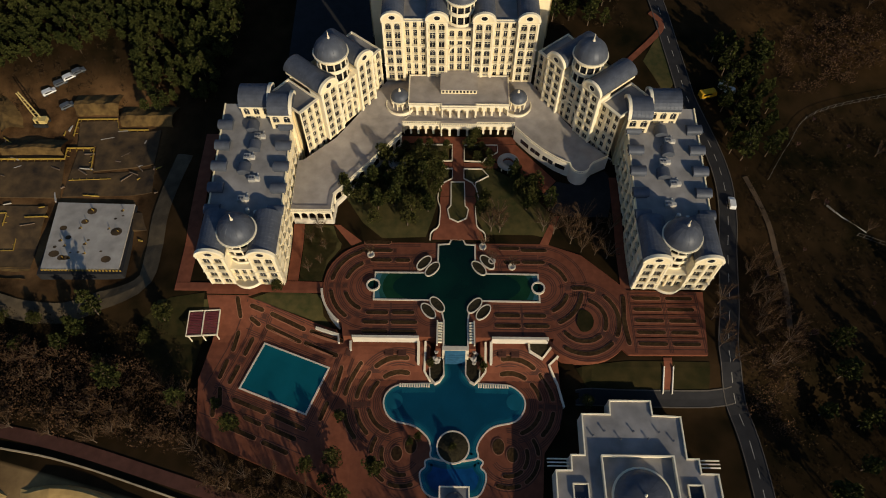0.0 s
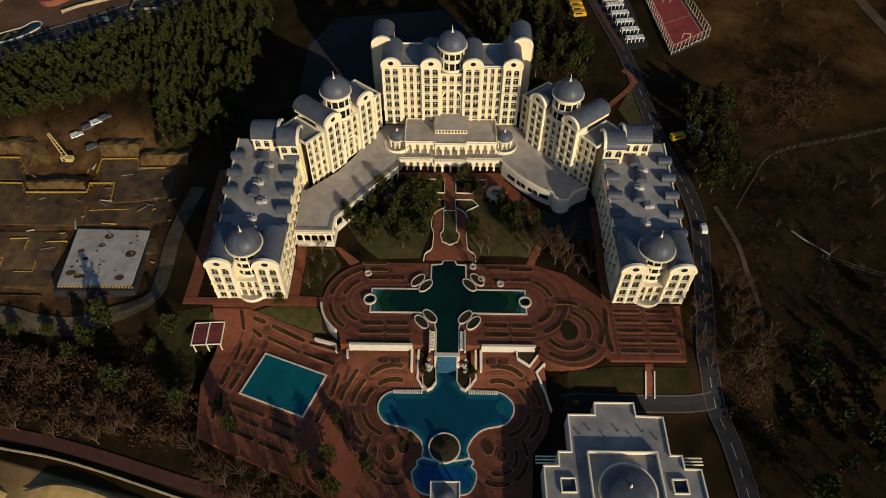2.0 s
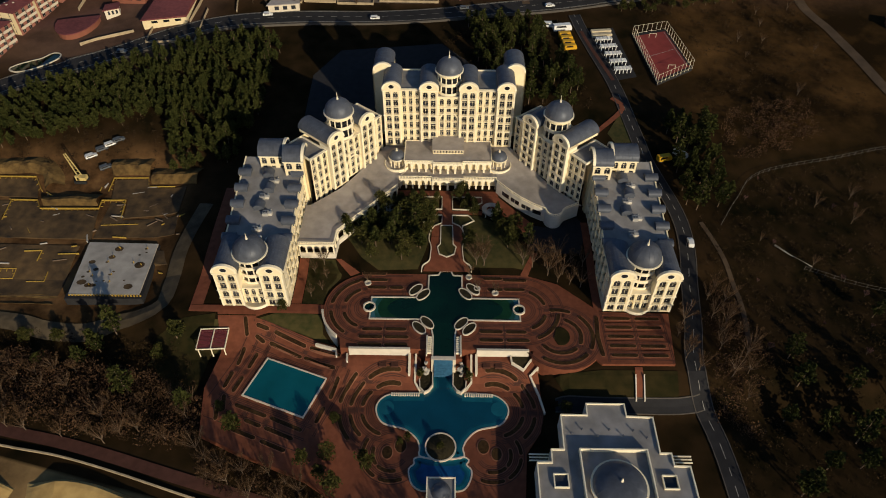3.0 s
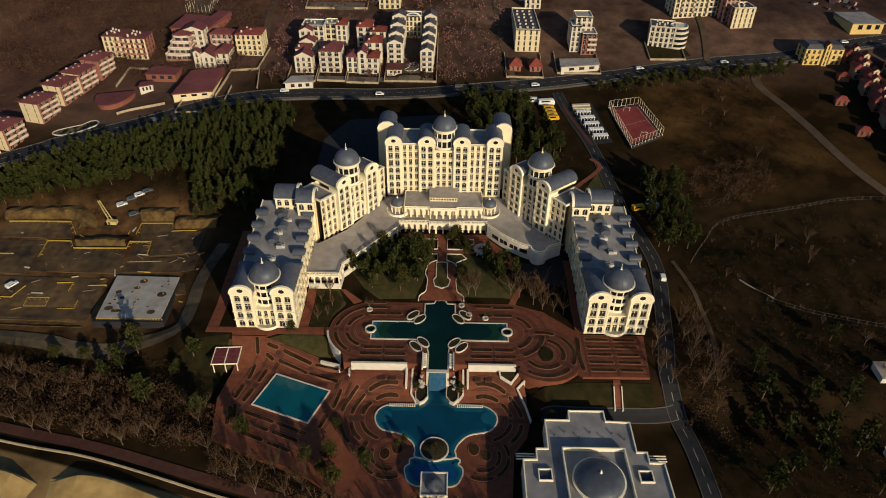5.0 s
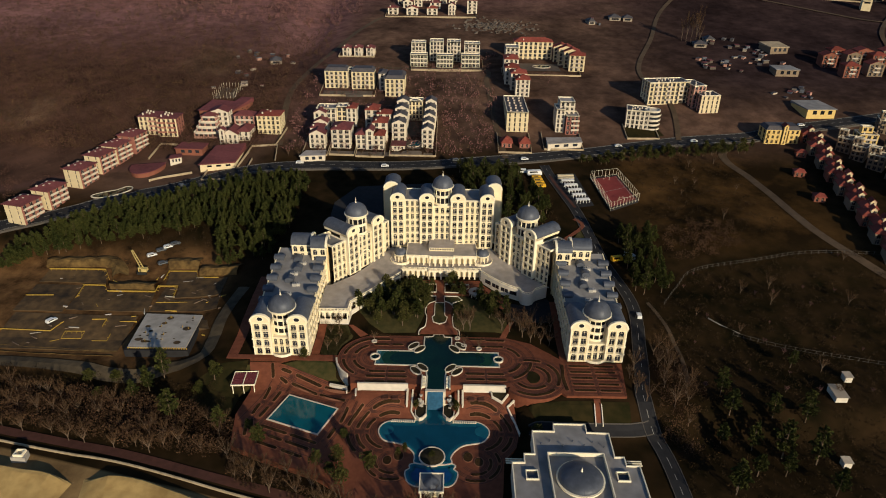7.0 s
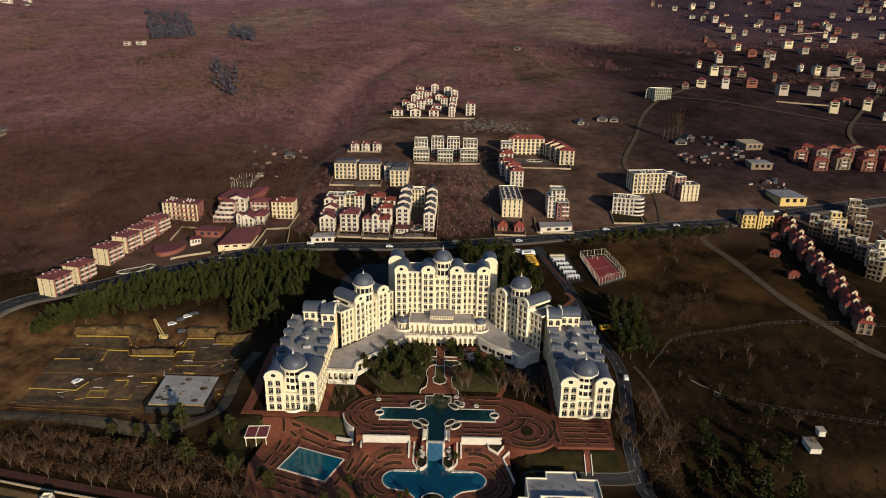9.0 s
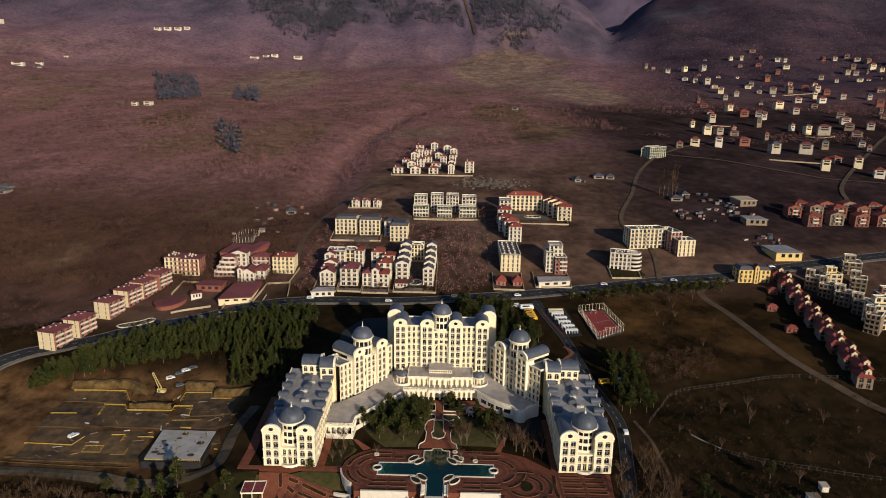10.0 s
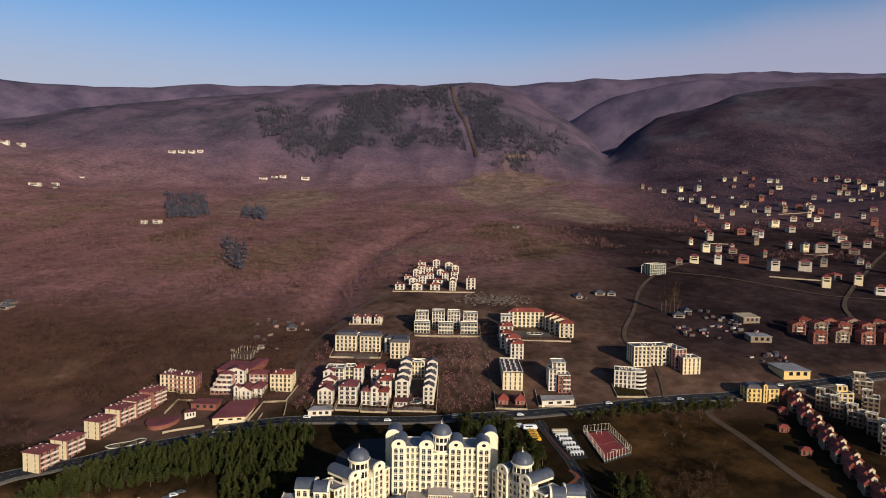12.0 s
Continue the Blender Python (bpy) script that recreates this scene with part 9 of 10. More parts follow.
for x, y, s in ((-37, -44, 0.9), (-41, -38, 0.8), (-60, -14, 1.1), (-64, -19, 1.0), (-15, -54, 1.0), (-8.3, -52, 1.0), (2.4, -54.5, 1.05), (-5.7, -60.5, 1.1), (-9.8, -57.4, 1.0), (11.5, -47, 0.55), (-7.3, -41, 0.7), (13.5, -46, 0.5), (30.5, -27, 0.6), (29.6, -25, 0.5), (16.2, -26, 0.5), (59, -36, 0.7), (22.6, -48.3, 0.35)):
    tree("evergreen", x, y, s, z=low_z(x, y) if -46 < x < 45 else None)
scatter("evergreen", [(-112, -10), (-90, -12), (-72, -30), (-100, -26)], 5, 7.0, 0.9)
for x, y, sz in ((-84, -17, 1.25), (-80, -12, 1.3), (-88, -21, 1.1), (-70, -32, 1.45), (-51, -37.5, 1.15), (-35.4, -43.5, 1.0), (131, -41, 1.35), (119, -60, 1.3), (126, -21, 1.1), (121, 74, 1.2), (121.4, 62, 1.2), (158, -5, 1.0), (138, -52, 1.3)):
    tree("pine", x, y, sz * 0.8)
scatter("bare", [(-150, -14), (-100, -22), (-60, -30), (-48, -34), (-46, -48), (-80, -48), (-150, -34)], 56, 3.6, 0.7)
scatter("bare", [(-46, -48), (-14, -60), (-2, -68), (45, -67), (45, -80), (0, -71), (-40, -60)], 26, 4.0, 0.85)
scatter("bare", [(104, -30), (112, -34), (118, -14), (112, 6), (107, 6), (105, -20)], 14, 4.2, 0.85)
scatter("bare", [(94, -26), (98.5, -26), (98.5, -6), (94, -8)], 5, 3.5, 0.9)
scatter("pine", [(108, -74), (150, -70), (160, -20), (124, -30)], 9, 9.0, 1.1)
scatter("shrub", [(112, -18), (250, -50), (260, 70), (212, 74), (140, 58), (120, 34)], 34, 8.0, 0.9)
scatter("bare", [(112, -18), (250, -50), (260, 70), (212, 74), (140, 58), (120, 34)], 14, 12, 0.6)
scatter("bare", [(130, 90), (196, 100), (190, 180), (140, 182)], 10, 9, 0.5)
scatter("evergreen", [(150, 178), (215, 192), (215, 182), (150, 168)], 26, 3.2, 0.8)
scatter("bare", [(-70, 160), (60, 172), (60, 178), (-70, 168)], 14, 6, 0.5)
for x, y in ((-2.0, 5.8), (33.6, 4.0), (39.4, 2.2), (31.0, 9.0)):
    g = Geo()
    g.lathe([(1.1, 0.0), (1.1, 0.5), (0.75, 0.5), (0.75, 0.2), (0.02, 0.2)], x, y, 20)
    tagged(g.ob("tree_ring", BORDER), "round pale stone ring round a young tree", "planter", "tree rings")
    tree("bare", x, y, 0.5, z=0.2)


def tufts(name, label, spots, make, m):
    """Many far trees joined as one mesh."""
    V, F = [], []
    for x, y in spots:
        z = ground_z(x, y) - 0.3
        for tri in make():
            n = len(V)
            V += [(x + a, y + b, z + c) for a, b, c in tri]
            F.append(tuple(range(n, n + len(tri))))
    ob = mesh_ob(name, V, F, m)
    return tagged(ob, label, "woods", kind="stuff")


def tuft_maker(rnd, h0, h1, wide, n=10, blade=0.24):
    """A crown of small blades spread over an upright oval."""
    def make():
        h, out = rnd.uniform(h0, h1), []
        for k in range(n):
            a, zz = rnd.uniform(0, 6.28), rnd.uniform(0.12, 0.95)
            r = wide * h * math.sqrt(max(0.05, 1 - (2 * zz - 1) ** 2)) * rnd.uniform(0.3, 1.0)
            c = Vector((math.cos(a) * r, math.sin(a) * r, h * zz))
            e = Vector((math.cos(a) * 0.5 + rnd.gauss(0, 0.4), math.sin(a) * 0.5 + rnd.gauss(0, 0.4), rnd.uniform(0.2, 1.0))).normalized() * h * blade * rnd.uniform(0.6, 1.3)
            s_ = e.orthogonal().normalized() * h * blade * 0.42
            s_.rotate(Matrix.Rotation(rnd.uniform(0, 6.28), 3, e))
            out.append([tuple(c - s_), tuple(c + s_), tuple(c + e)])
        return out
    return make


def wild_spots(n, y0, y1, rnd, dense):
    out = []
    while len(out) < n:
        y = y0 * (y1 / y0) ** rnd.random()
        half = (y + 260) * 0.72
        x = 28 + rnd.uniform(-half, half)
        d = noise.noise(Vector((x * 0.006, y * 0.006, 2.2))) + 0.5 * noise.noise(Vector((x * 0.02, y * 0.02, 5.2)))
        if d < dense(x, y):
            continue
        out.append((x, y))
    return out


def hill_density(x, y):
    if x > 100 and y < 620:
        return 0.62
    if y < 330 and x > -90:
        return 9.0 if rh.random() > 0.22 else -0.05
    if ((x - 180) / 170) ** 2 + ((y - 1200) / 330) ** 2 < 1:
        return 0.3
    if x < -75 or (y > 560 and x < 150) or y > 1300:
        return -0.75
    if y < 580 and x > -60:
        return 0.35
    return 0.1


rh = random.Random(21)
left_woods = []
while len(left_woods) < 5200:
    x, y = rh.uniform(-460, -70), rh.uniform(-60, 330)
    if y - 0.51 * x > 188 and not (y < 225 and x > -203 + 0.3 * (y - 85)):
        left_woods.append((x, y))
hill_spots = wild_spots(34000, 170, 1750, rh, hill_density)
tufts("leafless_woods", "purple-brown leafless woods covering the hillside", [p for p in hill_spots if not (p[0] < -75 and p[1] < 400 - 0.25 * p[0] * rh.random())], tuft_maker(rh, 2.4, 5.2, 0.45, 12, 0.2), WOODS_TWIG)
tufts("leafless_brush", "dark brown leafless brush on the near slope", [p for p in hill_spots if p[0] < -75 and p[1] < 400] + left_woods, tuft_maker(rh, 2.0, 4.6, 0.5, 20, 0.13), BRUSH_TWIG)
tufts("leafless_scrub", "pale brown leafless scrub on the hillside", wild_spots(14000, 170, 1500, rh, hill_density), tuft_maker(rh, 2.0, 4.4, 0.45, 10, 0.2), TWIG)
# fir plantations on the slopes and the mountain, distance haze mixed into their colour
def spire_maker(rnd, h0, h1):
    def make():
        h, out = rnd.uniform(h0, h1), []
        for k in range(9):
            zz, a = 0.1 + 0.8 * k / 9, k * 2.4 + rnd.uniform(0, 1)
            r = h * 0.27 * (1.05 - zz)
            c, e = Vector((0, 0, h * (zz + 0.2))), Vector((math.cos(a) * r, math.sin(a) * r, h * zz))
            s_ = Vector((-math.sin(a), math.cos(a), 0)) * r * 0.9
            out.append([tuple(c), tuple(e + s_), tuple(e - s_)])
        return out
    return make


rf = random.Random(33)
fir_spots = []
for poly, count in (([(-587, 1151), (-438, 833), (-403, 913), (-503, 1165)], 300), ([(-391, 1060), (-348, 1063), (-298, 893), (-341, 903)], 110), ([(-303, 687), (-243, 621), (-208, 491), (-248, 541)], 50),
                    ([(-640, 1960), (-330, 2130), (60, 2300), (330, 2200), (380, 1900), (240, 1560), (60, 1560), (-240, 1540), (-520, 1640)], 5600)):
    px, py, k = [p[0] for p in poly], [p[1] for p in poly], 0
    while k < count:
        x, y = rf.uniform(min(px), max(px)), rf.uniform(min(py), max(py))
        if not inside(poly, x, y) or (y > 1500 and abs(x - np.interp(y, (1630, 1900, 2120, 2310), (80, 45, 9, -5))) < 17):
            continue
        lush = noise.noise(Vector((x * 0.007, y * 0.0045, 6.6))) + 0.5 * noise.noise(Vector((x * 0.025, y * 0.02, 1.6)))
        rim = math.hypot((x + 130) / 520, (y - 1900) / 400)
        if y < 1500 or rf.random() < smoothstep(-0.3, 0.55, lush - 0.5 * smoothstep(0.35, 1.0, rim)):
            fir_spots.append((x, y))
            k += 1
tufts("fir_woods", "fir plantations in patches on the slopes, blue haze in their colour", fir_spots, spire_maker(rf, 9, 16), leaf_mat("hazed_fir_needles", (0.040, 0.042, 0.056), (0.090, 0.083, 0.098)))
# a row of slim bare poplars by the yards
for x, y, size in ((221, 377, 1.7), (224, 374, 2.2), (227, 371, 1.9), (230, 368, 2.3), (232, 366, 2.0)):
    tree("bare", x, y, size, slim=0.42)
# rubble tipped on the slope under the knoll
rr = random.Random(8)
g = Geo()
for k in range(300):
    u, v = rr.gauss(0, 1), rr.gauss(0, 1)
    x, y, t = 64 + 15 * u + 3 * v, 408 - 4 * u + 9 * v, rr.uniform(0.4, 1.5)
    lbox(g, pose(x, y, ground_z(x, y), rr.uniform(-25, 25), rr.uniform(-25, 25), rr.uniform(0, 90)), -t, -t * 0.7, -0.4, t, t * 0.7, t * 0.6)
tagged(g.ob("rubble", CONCRETE_D), "heaps of pale broken rubble on the slope", "rubble", kind="stuff")
near_scrub = scatter("shrub", [(104, -64), (150, -66), (200, -30), (210, 40), (142, 56), (113, 30), (108, 0)], 500, 1.6, keep=False)
for poly, n in (([(104, -64), (260, -60), (275, 80), (215, 78), (142, 60), (112, 36), (108, 0)], 1500), ([(-170, -6), (-60, -14), (-50, -24), (-46, -48), (-78, -46), (-170, -28)], 900), ([(-46, -50), (-14, -62), (0, -68), (46, -67), (46, -82), (0, -71), (-40, -61)], 220),
                ([(-190, 64), (-150, 102), (-92, 134), (-58, 138), (-53, 60), (-88, 58), (-160, 58)], 700), ([(112, 84), (196, 90), (188, 184), (100, 168), (132, 150), (132, 112)], 500), ([(28, 92), (84, 92), (76, 156), (20, 150)], 300)):
    near_scrub += scatter("shrub", poly, n, 0.1, keep=False)
thicket = []
for poly, n in (([(-165, -12), (-100, -20), (-62, -28), (-48, -34), (-46, -49), (-78, -46), (-165, -26)], 330), ([(-46, -50), (-14, -62), (0, -68), (46, -67), (46, -82), (0, -71), (-40, -61)], 60), ([(102, -40), (112, -44), (120, -20), (112, 4), (106, 0)], 40), ([(128, 62), (172, 76), (168, 100), (136, 92)], 60)):
    thicket += scatter("bare", poly, n, 1.6, keep=False)
tufts("leafless_thicket", "soft brown leafless thicket of bushes and small trees", thicket, tuft_maker(rh, 3.0, 6.0, 0.5, 90, 0.10), leaf_mat("fine_brown_twigs", (0.036, 0.022, 0.013), (0.098, 0.056, 0.032), 0.95))
tufts("undergrowth", "tangled brown winter undergrowth between the trees", near_scrub, tuft_maker(rh, 0.9, 2.6, 0.6, 18, 0.2), UNDERGROWTH)


def joined_trees(name, label, kind, spots, size):
    """The rest of a wood, joined into one mesh."""
    V, F = [], []
    for k, (x, y) in enumerate(spots):
        me = TREES[kind][k % 4][1]
        a, s_ = rt.uniform(0, 6.28), size * rt.uniform(0.8, 1.15)
        z, n = ground_z(x, y), len(V)
        ca, sa = math.cos(a) * s_, math.sin(a) * s_
        V += [(x + v.co.x * ca - v.co.y * sa, y + v.co.x * sa + v.co.y * ca, z + v.co.z * s_) for v in me.vertices]
        F += [tuple(n + i for i in p.vertices) for p in me.polygons]
    return tagged(mesh_ob(name, V, F, {"pine": PINE}[kind]), label, "woods", kind="stuff")


joined_trees("pine_wood", "dense dark green pine wood beside the main road", "pine", pine_spots[110:], 0.68)

# ---- building plot ----
FORM = mat("yellow_formwork_boards", (0.34, 0.22, 0.04), 0.7, var=0.25, scale=0.8)
DARKSLAB = mat("wet_dark_concrete", (0.026, 0.020, 0.015), 0.8, color2=(0.125, 0.078, 0.036), scale=0.3, big=0.07, spec=0.1)


EARTH = mat("cut_yellow_earth", (0.045, 0.026, 0.010), 0.95, color2=(0.17, 0.105, 0.035), scale=0.5, big=0.12, bump=0.6)


def formwork(pts, high=0.7, side=1):
    """A run of thin board shuttering with raking props."""
    f = thing("formwork", pose(pts[0][0], pts[0][1], ground_z(*pts[0])), label="yellow board formwork propped along a foundation", category="formwork", group="foundation formwork")
    g = Geo()
    strip_wall(g, pts, 0.16, lambda x, y: ground_z(x, y) - 0.5, lambda x, y: ground_z(x, y) + high)
    put(g.ob("shutter", FORM), f)
    for a, b in zip(pts, pts[1:]):
        d = (Vector(b) - Vector(a))
        n = max(1, int(d.length / 2.0))
        d.normalize()
        for k in range(n):
            x, y = a[0] + (b[0] - a[0]) * (k + 0.5) / n, a[1] + (b[1] - a[1]) * (k + 0.5) / n
            zz = ground_z(x, y)
            g = Geo()
            limb(g, (x - d.y * 1.2 * side, y + d.x * 1.2 * side, zz + 0.1), (x, y, zz + high), 0.1, 0.1, 4)
            put(g.ob("prop", FORM), f)


def earth_bank(line, high, deep=2.2):
    """A steep cut face with a crumbling crest."""
    line = polyline(line, 1.5)
    rows = []
    for off, up in ((0.0, -0.4), (0.3, 0.35), (deep * 0.55, 0.75), (deep, 1.0), (deep + 1.5, 0.85), (deep + 6.0, -0.3)):
        row = []
        for x, y in side_points(line, off):
            w = noise.noise(Vector((x * 0.6, y * 0.6, off))) * 0.5
            row.append((x + w, y + w * 0.6, ground_z(x, y) + up * high * (1 + 0.35 * noise.noise(Vector((x * 0.3, y * 0.3, 2)))) + 0.15 * w))
        rows.append(row)
    g = Geo()
    for a, b in zip(rows, rows[1:]):
        for k in range(len(line) - 1):
            g.face([a[k], b[k], b[k + 1], a[k + 1]])
    tagged(g.ob("earth_bank", EARTH), "steep yellow earth face of the excavation", "earth bank", "earth banks")


def yard(poly, dz, label, m=DARKSLAB):
    tagged(draped("foundation_slab", poly, ground_z, m, 3.0, dz, skirt=0.8), label, "slab")


yard([(-158, 46), (-128, 46), (-131, 55), (-158, 55)], 0.3, "dark wet foundation slab under the earth bank")
yard([(-158, 24.5), (-137, 24.5), (-136.4, 43.8), (-158, 43.8)], 0.25, "dark wet foundation slab at the building plot")
yard([(-136, 26), (-101, 26), (-103.2, 39.6), (-124, 39.2), (-127, 43.6), (-136.2, 43.4)], 0.4, "brown muddy foundation slab with yellow shuttering")
yard([(-100.5, 45.6), (-94.4, 45.8), (-92.8, 36), (-73.5, 38.4), (-74, 51.6), (-88, 51.5), (-89.4, 55.4), (-102, 55)], 0.5, "smooth grey foundation slab beside the wood")
yard([(-100.5, 26.5), (-72, 27.5), (-73, 36.6), (-93, 35), (-95.5, 44.2), (-100, 44)], 0.2, "dark wet foundation slab beside the excavation")
yard([(-156, 2), (-104, 2), (-104, 23), (-156, 23)], 0.3, "dark wet foundation slab below the works")
formwork([(-135.6, 33.9), (-136.6, 44.2), (-127.2, 44.4), (-124.7, 40.2), (-103.5, 40.7), (-103.8, 44.9), (-95.0, 45.1), (-93.8, 36.2)], side=-1)
formwork([(-146.2, 55.6), (-132.1, 55.9), (-127.7, 49.3)], side=-1)
formwork([(-158, 55.4), (-146.4, 55.6)], side=-1)
formwork([(-103.1, 49.9), (-102.7, 56.0), (-89.7, 56.3), (-88.4, 52.2), (-78.7, 52.4)], 0.5, side=-1)
formwork([(-158, 35), (-146, 35.4)])
formwork([(-100, 32.5), (-86.7, 33.3)], 0.4)
formwork([(-94, 27), (-89, 26.8)], 0.6)
formwork([(-157, 13), (-136, 12.6), (-133, 18)])
formwork([(-130, 9), (-122, 9.2), (-122, 13), (-130, 12.8), (-130, 9)], 0.5)
formwork([(-122, 20), (-116, 20.4), (-116, 16)])
formwork([(-117, 8), (-111, 8.2), (-111, 12)], 0.5)
formwork([(-110, 19), (-103, 19.4)])
earth_bank([(-160, 56.6), (-146, 56.8), (-131.5, 57.2), (-127, 50)], 2.4)
earth_bank([(-124.5, 41.6), (-114, 42.2), (-104.6, 42)], 2.0, 1.6)
earth_bank([(-103.6, 57), (-96, 57.6), (-89.2, 57.4)], 2.6, 2.4)
earth_bank([(-88, 53.4), (-78, 53.6), (-70, 52)], 2.4, 2.4)
earth_bank([(-160, 0.5), (-130, -1), (-104, -1.5)], -1.2, -2.0)
# finished floor slab
zs = max(ground_z(-99, 3), ground_z(-78, 24)) + 0.3
sl = thing("concrete_deck", pose(-88, 12, zs), label="pale stained raw concrete floor deck on the plot", category="slab")
g = Geo()
g.prism([(-98.5, 0.2), (-75.6, 0.6), (-76.6, 23.6), (-100.6, 24.0)], zs + 0.1, zs + 0.6)
put(g.ob("deck", CONCRETE), sl)
g = Geo()
g.prism([(-99.4, -1.4), (-74.4, -1.0), (-75.8, 23.2), (-100.2, 23.6)], zs - 3.4, zs + 0.1)
put(g.ob("tarred_base", ASPHALT), sl)
g = Geo()
for k in range(24):
    g.box(-98.3 + k, -0.2, zs + 0.1, -97.9 + k, 0.1, zs + 0.75)
put(g.ob("edge_boards", FORM), sl)
g = Geo()
g.prism([(-75.5, 14.5), (-69.5, 14.2), (-70, 20.5), (-76.4, 20.8)], zs - 3.2, zs + 0.2)
put(g.ob("side_deck", DARKSLAB), sl)
rs = random.Random(4)
for k in range(26):
    x, y = rs.uniform(-97, -78), rs.uniform(2, 22)
    g = Geo()
    r = rs.uniform(0.9, 1.9) if k % 3 == 0 else rs.uniform(0.25, 0.6)
    g.prism(arc_pts(x, y, r, 0, 360, 9, r * rs.uniform(0.6, 0.9))[:-1], zs + 0.5, zs + 0.612)
    put(g.ob("damp_patch", DARKSLAB), sl)
    if k % 2:
        g = Geo()
        limb(g, (x + 0.6, y, zs + 0.6), (x + 0.6, y, zs + 1.5), 0.12, 0.12, 6)
        put(g.ob("starter_bar", FORM), sl)
# crawler crane
cr = thing("crawler_crane", pose(-112, 58, ground_z(-112, 58)), label="pale yellow crawler crane with a lowered boom", category="crane")
zz = ground_z(-112, 58)
CX, CY = -1.6, -4.0
for s in (-1, 1):
    g = Geo()
    g.box(-114.6 + CX, 58 + CY + s * 1.3 - 0.4, zz - 0.4, -110.2 + CX, 58 + CY + s * 1.3 + 0.4, zz + 0.8)
    put(g.ob("track", TYRE), cr)
BOOM = mat("cream_crane_paint", (0.55, 0.42, 0.16), 0.5, var=0.1)
g = Geo()
g.box(-113.4 + CX, 56.9 + CY, zz + 0.8, -110.2 + CX, 59.1 + CY, zz + 2.2)
put(g.ob("engine_deck", BOOM), cr)
g = Geo()
g.box(-113.9 + CX, 56.9 + CY, zz + 0.9, -112.6 + CX, 57.9 + CY, zz + 2.9)
put(g.ob("cab", BOOM), cr)
for k, (dx, dy) in enumerate(((0.45, 0.5), (-0.45, -0.5))):
    g = Geo()
    limb(g, (-112.4 + CX + dx, 58 + CY + dy, zz + 2.2), (-118.2 + CX + dx * 0.5, 63.4 + CY + dy * 0.5, zz + 8.5), 0.22, 0.18, 4)
    put(g.ob("boom_chord", BOOM), cr)
for k in range(8):
    t = (k + 0.5) / 8
    x, y, z = -112.4 + CX - 5.8 * t, 58 + CY + 5.4 * t, zz + 2.2 + 6.3 * t
    w = 0.45 * (1 - 0.5 * t)
    g = Geo()
    limb(g, (x + w, y + w, z), (x - w, y - w, z + 0.2), 0.1, 0.1, 4)
    put(g.ob("lacing", BOOM), cr)
# small site things
# a white car stands in for a small yellow-green site machine
SITE_THINGS = ((-138, 18, "white"),)
for x, y, c in SITE_THINGS:
    vehicle(x, y, 60, c)
for k in range(64):
    x, y = rs.uniform(-150, -70), rs.uniform(4, 52)
    if -102 < x < -74 and -1 < y < 26:
        continue
    z, a, L = ground_z(x, y) + 0.4, rs.gauss(5, 35), rs.uniform(1.0, 4.5)
    g = Geo()
    lbox(g, pose(x, y, 0, 0, 0, a), 0, 0, z - 0.8, L, rs.uniform(0.12, 0.4), z + rs.uniform(0.1, 0.3))
    tagged(g.ob("timber_board", (FORM, BARK, CONCRETE, BARK)[k % 4]), "loose board lying on the building plot", "timber", "site timber")

# ---- roof plant on the hotel wings ----
PLANT_GREY = mat("weathered_plant_housing", (0.34, 0.33, 0.31), 0.6, var=0.2, scale=1.5)
for sg in (-1, 1):
    xc = X0 + sg * 60
    for k, y in enumerate((14.0, 20.5, 27.5, 34.5)):
        zr = WING_ROOF(y) - 0.1
        xk = xc + (1.6 if k % 2 else -0.6)
        u = thing("air_conditioner", pose(xk, y, zr), label="grey rooftop plant unit with a pale duct and fans", category="air conditioner", group="roof plant")
        g = Geo()
        g.box(xk - 1.6, y - 0.9, zr, xk + 0.2, y + 0.9, zr + 1.2)
        put(g.ob("cabinet", PLANT_GREY), u)
        for dx, dy in ((-1.1, 0), (-0.3, 0)):
            g = Geo()
            g.lathe([(0.36, zr + 1.2), (0.36, zr + 1.32), (0.3, zr + 1.32), (0.3, zr + 1.24), (0.02, zr + 1.24)], xk + dx, y + dy, 12)
            put(g.ob("fan", ZINC), u)
        g = Geo()
        g.box(xk + 0.3, y - 0.6, zr, xk + 1.5, y + 0.5, zr + 1.0)
        g.box(xk + 0.5, y + 0.5, zr, xk + 0.9, y + 2.2, zr + 0.6)
        put(g.ob("duct", RAIL_PALE), u)
    for y, dx in ((23.5, -1.6), (31.0, 0.4), (37.5, -0.8)):
        zr = WING_ROOF(y) - 0.2
        v = thing("roof_vault", pose(xc + dx, y, zr), label="dark zinc vaulted roof light on the wing roof", category="roof light", group="roof lights")
        g = Geo()
        g.box(xc + dx - 1.6, y - 1.5, zr, xc + dx + 1.6, y + 1.5, zr + 0.9)
        put(g.ob("base", ZINC), v)
        barrel(v, frame_at((xc + dx - 1.6, y - 1.5, 0), 0), 0, 3.2, -0.15, 3.1, zr + 0.9, 1.4, name="vault")
    for y, dx in ((10.2, -8.2), (10.4, 1.0), (9.6, 3.4)):
        g = Geo()
        g.lathe([(0.6, 14.5), (0.6, 16.2), (0.4, 16.4), (0.02, 16.4)], xc + dx, y, 12)
        tagged(g.ob("roof_flue", RAIL_PALE), "pale cylindrical roof flue", "flue", "roof flues")

# seats along the lagoon's upper edge
for xa in (8.0, 29.6):
    for k in range(13):
        x = xa + 0.66 * k
        z = low_z(x, -31.2)
        g = Geo()
        g.box(x - 0.2, -32.0, -7.7, x + 0.2, -31.0, -7.0)
        tagged(g.ob("pool_step", TRIMW), "white block along the pool edge", "step", "pool edge blocks")

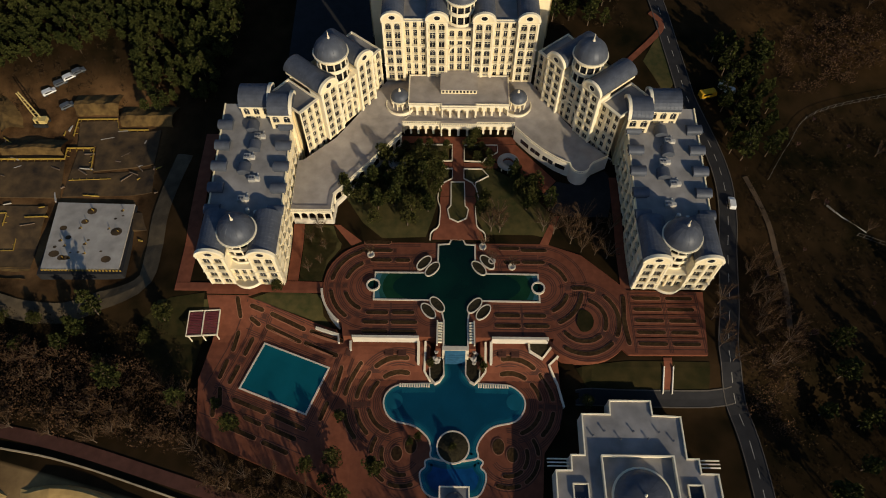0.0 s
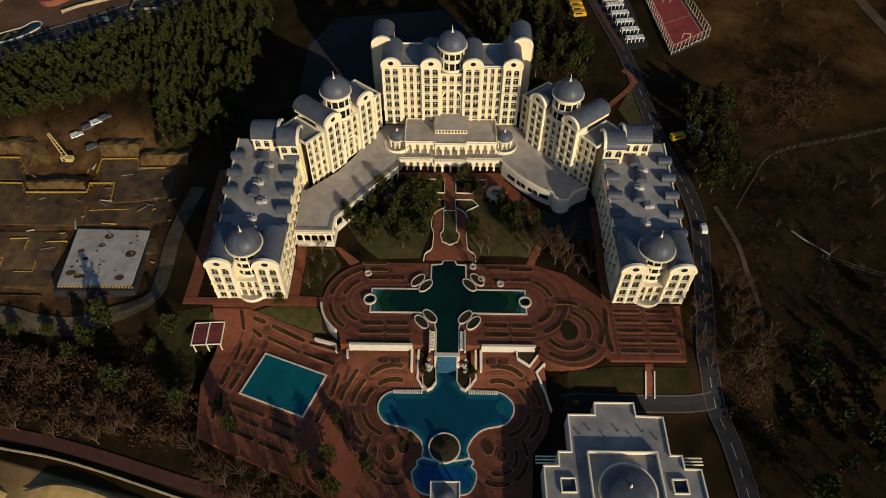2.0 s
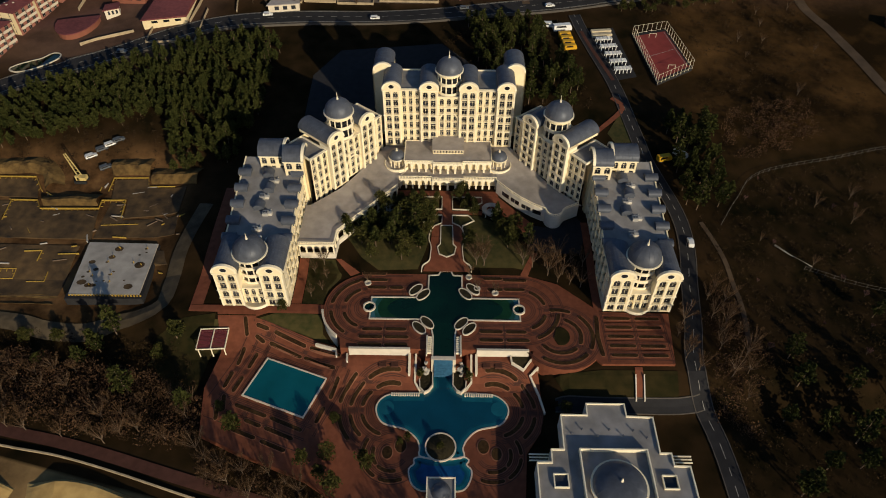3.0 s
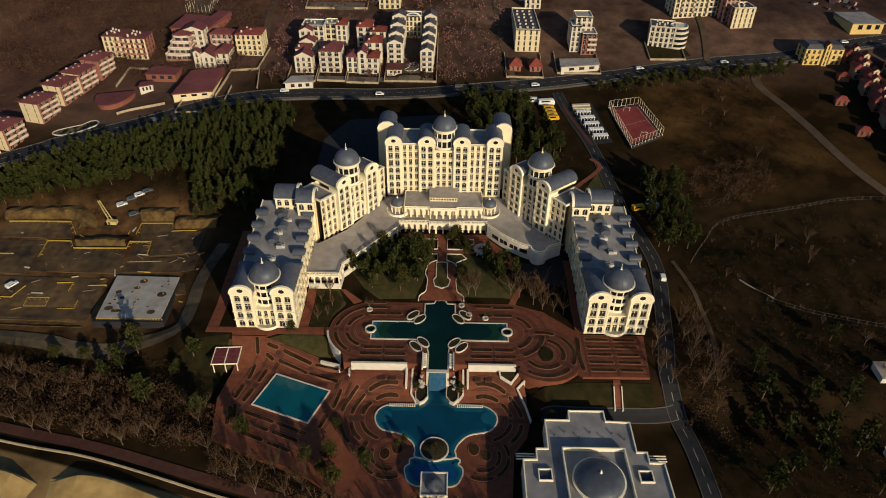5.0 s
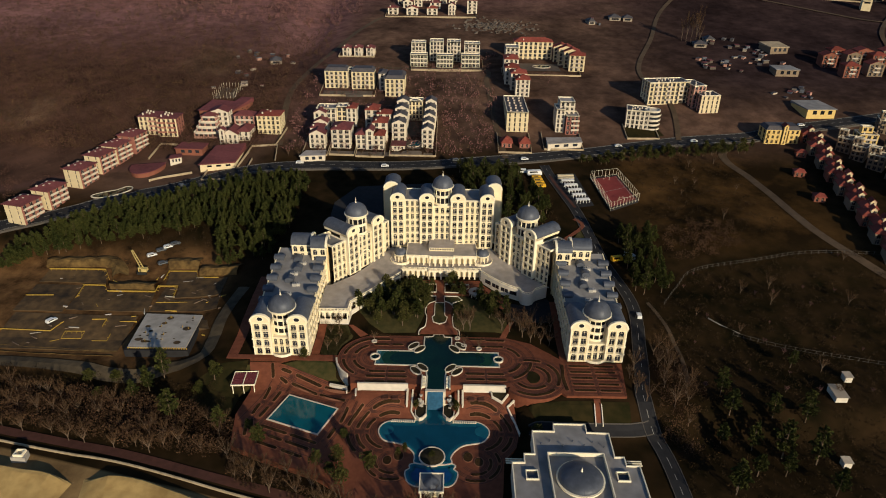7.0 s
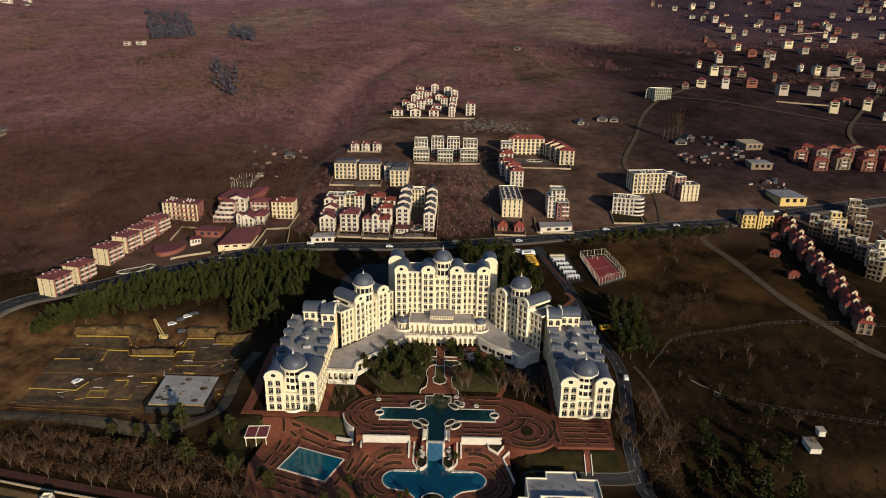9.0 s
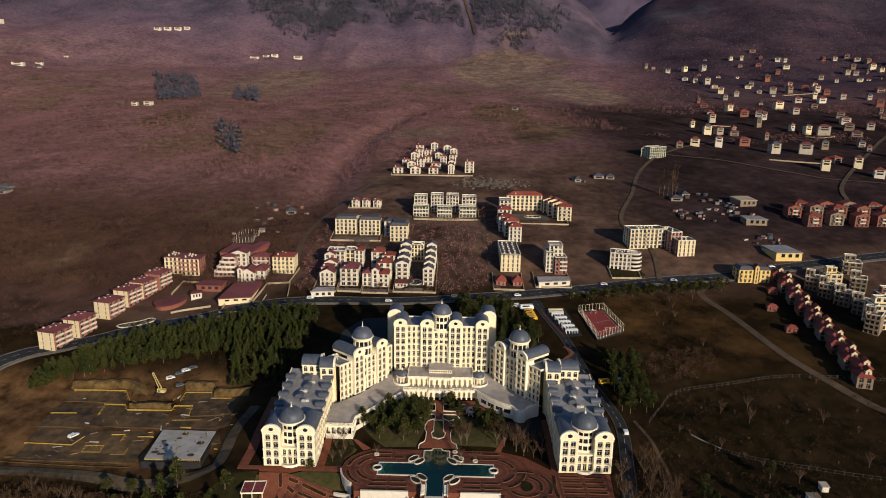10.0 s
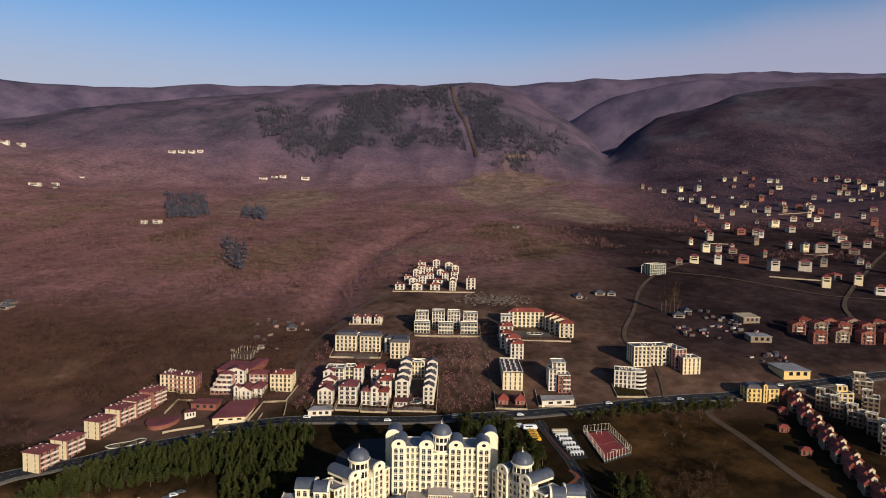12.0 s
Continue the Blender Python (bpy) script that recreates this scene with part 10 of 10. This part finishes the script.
# fences and sheds on the eastern fields
def fence(label, pts, high=1.6, m=None):
    line = polyline(pts, 3.0)
    f = thing("fence", pose(pts[0][0], pts[0][1], ground_z(*pts[0])), label=label, category="fence", group="field fences")
    for h0 in (0.4, high):
        g = Geo()
        strip_wall(g, line, 0.06, lambda x, y: ground_z(x, y) + h0 - 0.07, lambda x, y: ground_z(x, y) + h0)
        put(g.ob("rail", m or KERB), f)
    for x, y in line:
        z = ground_z(x, y)
        g = Geo()
        g.box(x - 0.07, y - 0.07, z - 0.4, x + 0.07, y + 0.07, z + high + 0.1)
        put(g.ob("post", m or KERB), f)


fence("weathered grey fence across the field", [(120, 33), (129, 46), (140, 58), (171, 66), (207, 73), (262, 70)])
fence("weathered grey fence beside the sheds", [(143, 14), (172, 4), (215, -6)])
for x, y, w, d in ((168, -24, 4.2, 6.5), (176, -13, 2.6, 3), (160, -48, 2.6, 2.6)):
    z = ground_z(x, y)
    s = thing("shed", pose(x, y, z), label="small pale shed with a light metal roof", category="shed", group="sheds")
    g = Geo()
    g.box(x - w / 2, y, z - 1, x + w / 2, y + d, z + 2.3)
    put(g.ob("wall", STONEW), s)
    g = Geo()
    g.prism([(x - w / 2 - 0.3, y - 0.3), (x + w / 2 + 0.3, y - 0.3), (x + w / 2 + 0.3, y + d + 0.3), (x - w / 2 - 0.3, y + d + 0.3)], lambda a, b: z + 2.3 + 0.08 * (b - y), lambda a, b: z + 2.45 + 0.08 * (b - y))
    put(g.ob("roof", VILLAGE), s)
# ruined wall in the scrub
g = Geo()
strip_wall(g, [(136, 24), (140, 20), (146, 15)], 0.4, lambda x, y: ground_z(x, y) - 0.5, lambda x, y: ground_z(x, y) + 0.5 + 0.5 * math.sin(x * 2.1))
tagged(g.ob("ruined_wall", CONCRETE), "broken pale wall standing in the scrub", "wall")
# beach hut
z = ground_z(-112, -52)
bh = thing("beach_hut", pose(-112, -52, z), label="small stone beach hut with a white roof frame", category="hut")
g = Geo()
g.prism([(-114.6, -53.6), (-109.8, -53.6), (-110.4, -50.2), (-114.0, -50.2)], z - 1, z + 2.2)
put(g.ob("wall", CONCRETE), bh)
g = Geo()
ring_wall(g, [(-113.4, -53.0), (-111.0, -53.0), (-111.0, -50.8), (-113.4, -50.8)], 0.3, z + 2.2, z + 3.2)
put(g.ob("roof_frame", TRIMW), bh)
# resort pool of the hillside apartments
zp = ground_z(-155, 118.5) + 0.15
hp = thing("apartment_pool", pose(-155, 118, zp), label="curved apartment pool with a pale kerb", category="pool")
lp = smooth_loop([(-163.4, 112.6), (-159, 110.8), (-153, 114), (-147.4, 121), (-147.2, 125.4), (-150.6, 126.2), (-153.6, 121.8), (-157, 119.6), (-161.8, 116)], 4)
g = Geo()
ring_wall(g, lp if area2(lp) > 0 else lp[::-1], 0.5, zp - 3, zp + 0.3)
put(g.ob("kerb", BORDER), hp)
g = Geo()
g.prism(lp if area2(lp) > 0 else lp[::-1], zp - 3, zp + 0.1)
put(g.ob("water", WATER_G), hp)

# sand banks on the beach
SAND = mat("pale_yellow_sand", (0.26, 0.165, 0.06), 0.95, color2=(0.44, 0.30, 0.115), scale=0.35, big=0.08, bump=0.4)
for line in ([(-150, -50.5), (-128, -54.5), (-110, -58), (-100.8, -59.3), (-91, -62.4)], [(-87.5, -61.6), (-79.3, -60.2), (-70.7, -61), (-60.2, -64.2), (-44, -70), (-20, -80)]):
    crest = polyline(line, 2.5)
    rows, prof = [], [(1.8, -0.5), (0.7, 0.75), (0, 1.0), (-1.2, 0.93), (-4, 0.6), (-8, 0.25), (-13, -0.3)]
    for off, up in prof:
        rows.append([(x, y, ground_z(x, y) + up * 2.3 * min(1, k / 3, (len(crest) - 1 - k) / 3 + 0.05) + 0.12 * noise.noise(Vector((x * 0.5, y * 0.5, 1))))
                     for k, (x, y) in enumerate(side_points(crest, off))])
    g = Geo()
    for a, b in zip(rows, rows[1:]):
        for k in range(len(crest) - 1):
            g.face([a[k], b[k], b[k + 1], a[k + 1]])
    tagged(g.ob("sand_bank", SAND), "low pale yellow sand bank along the beach", "sand bank", "sand banks")
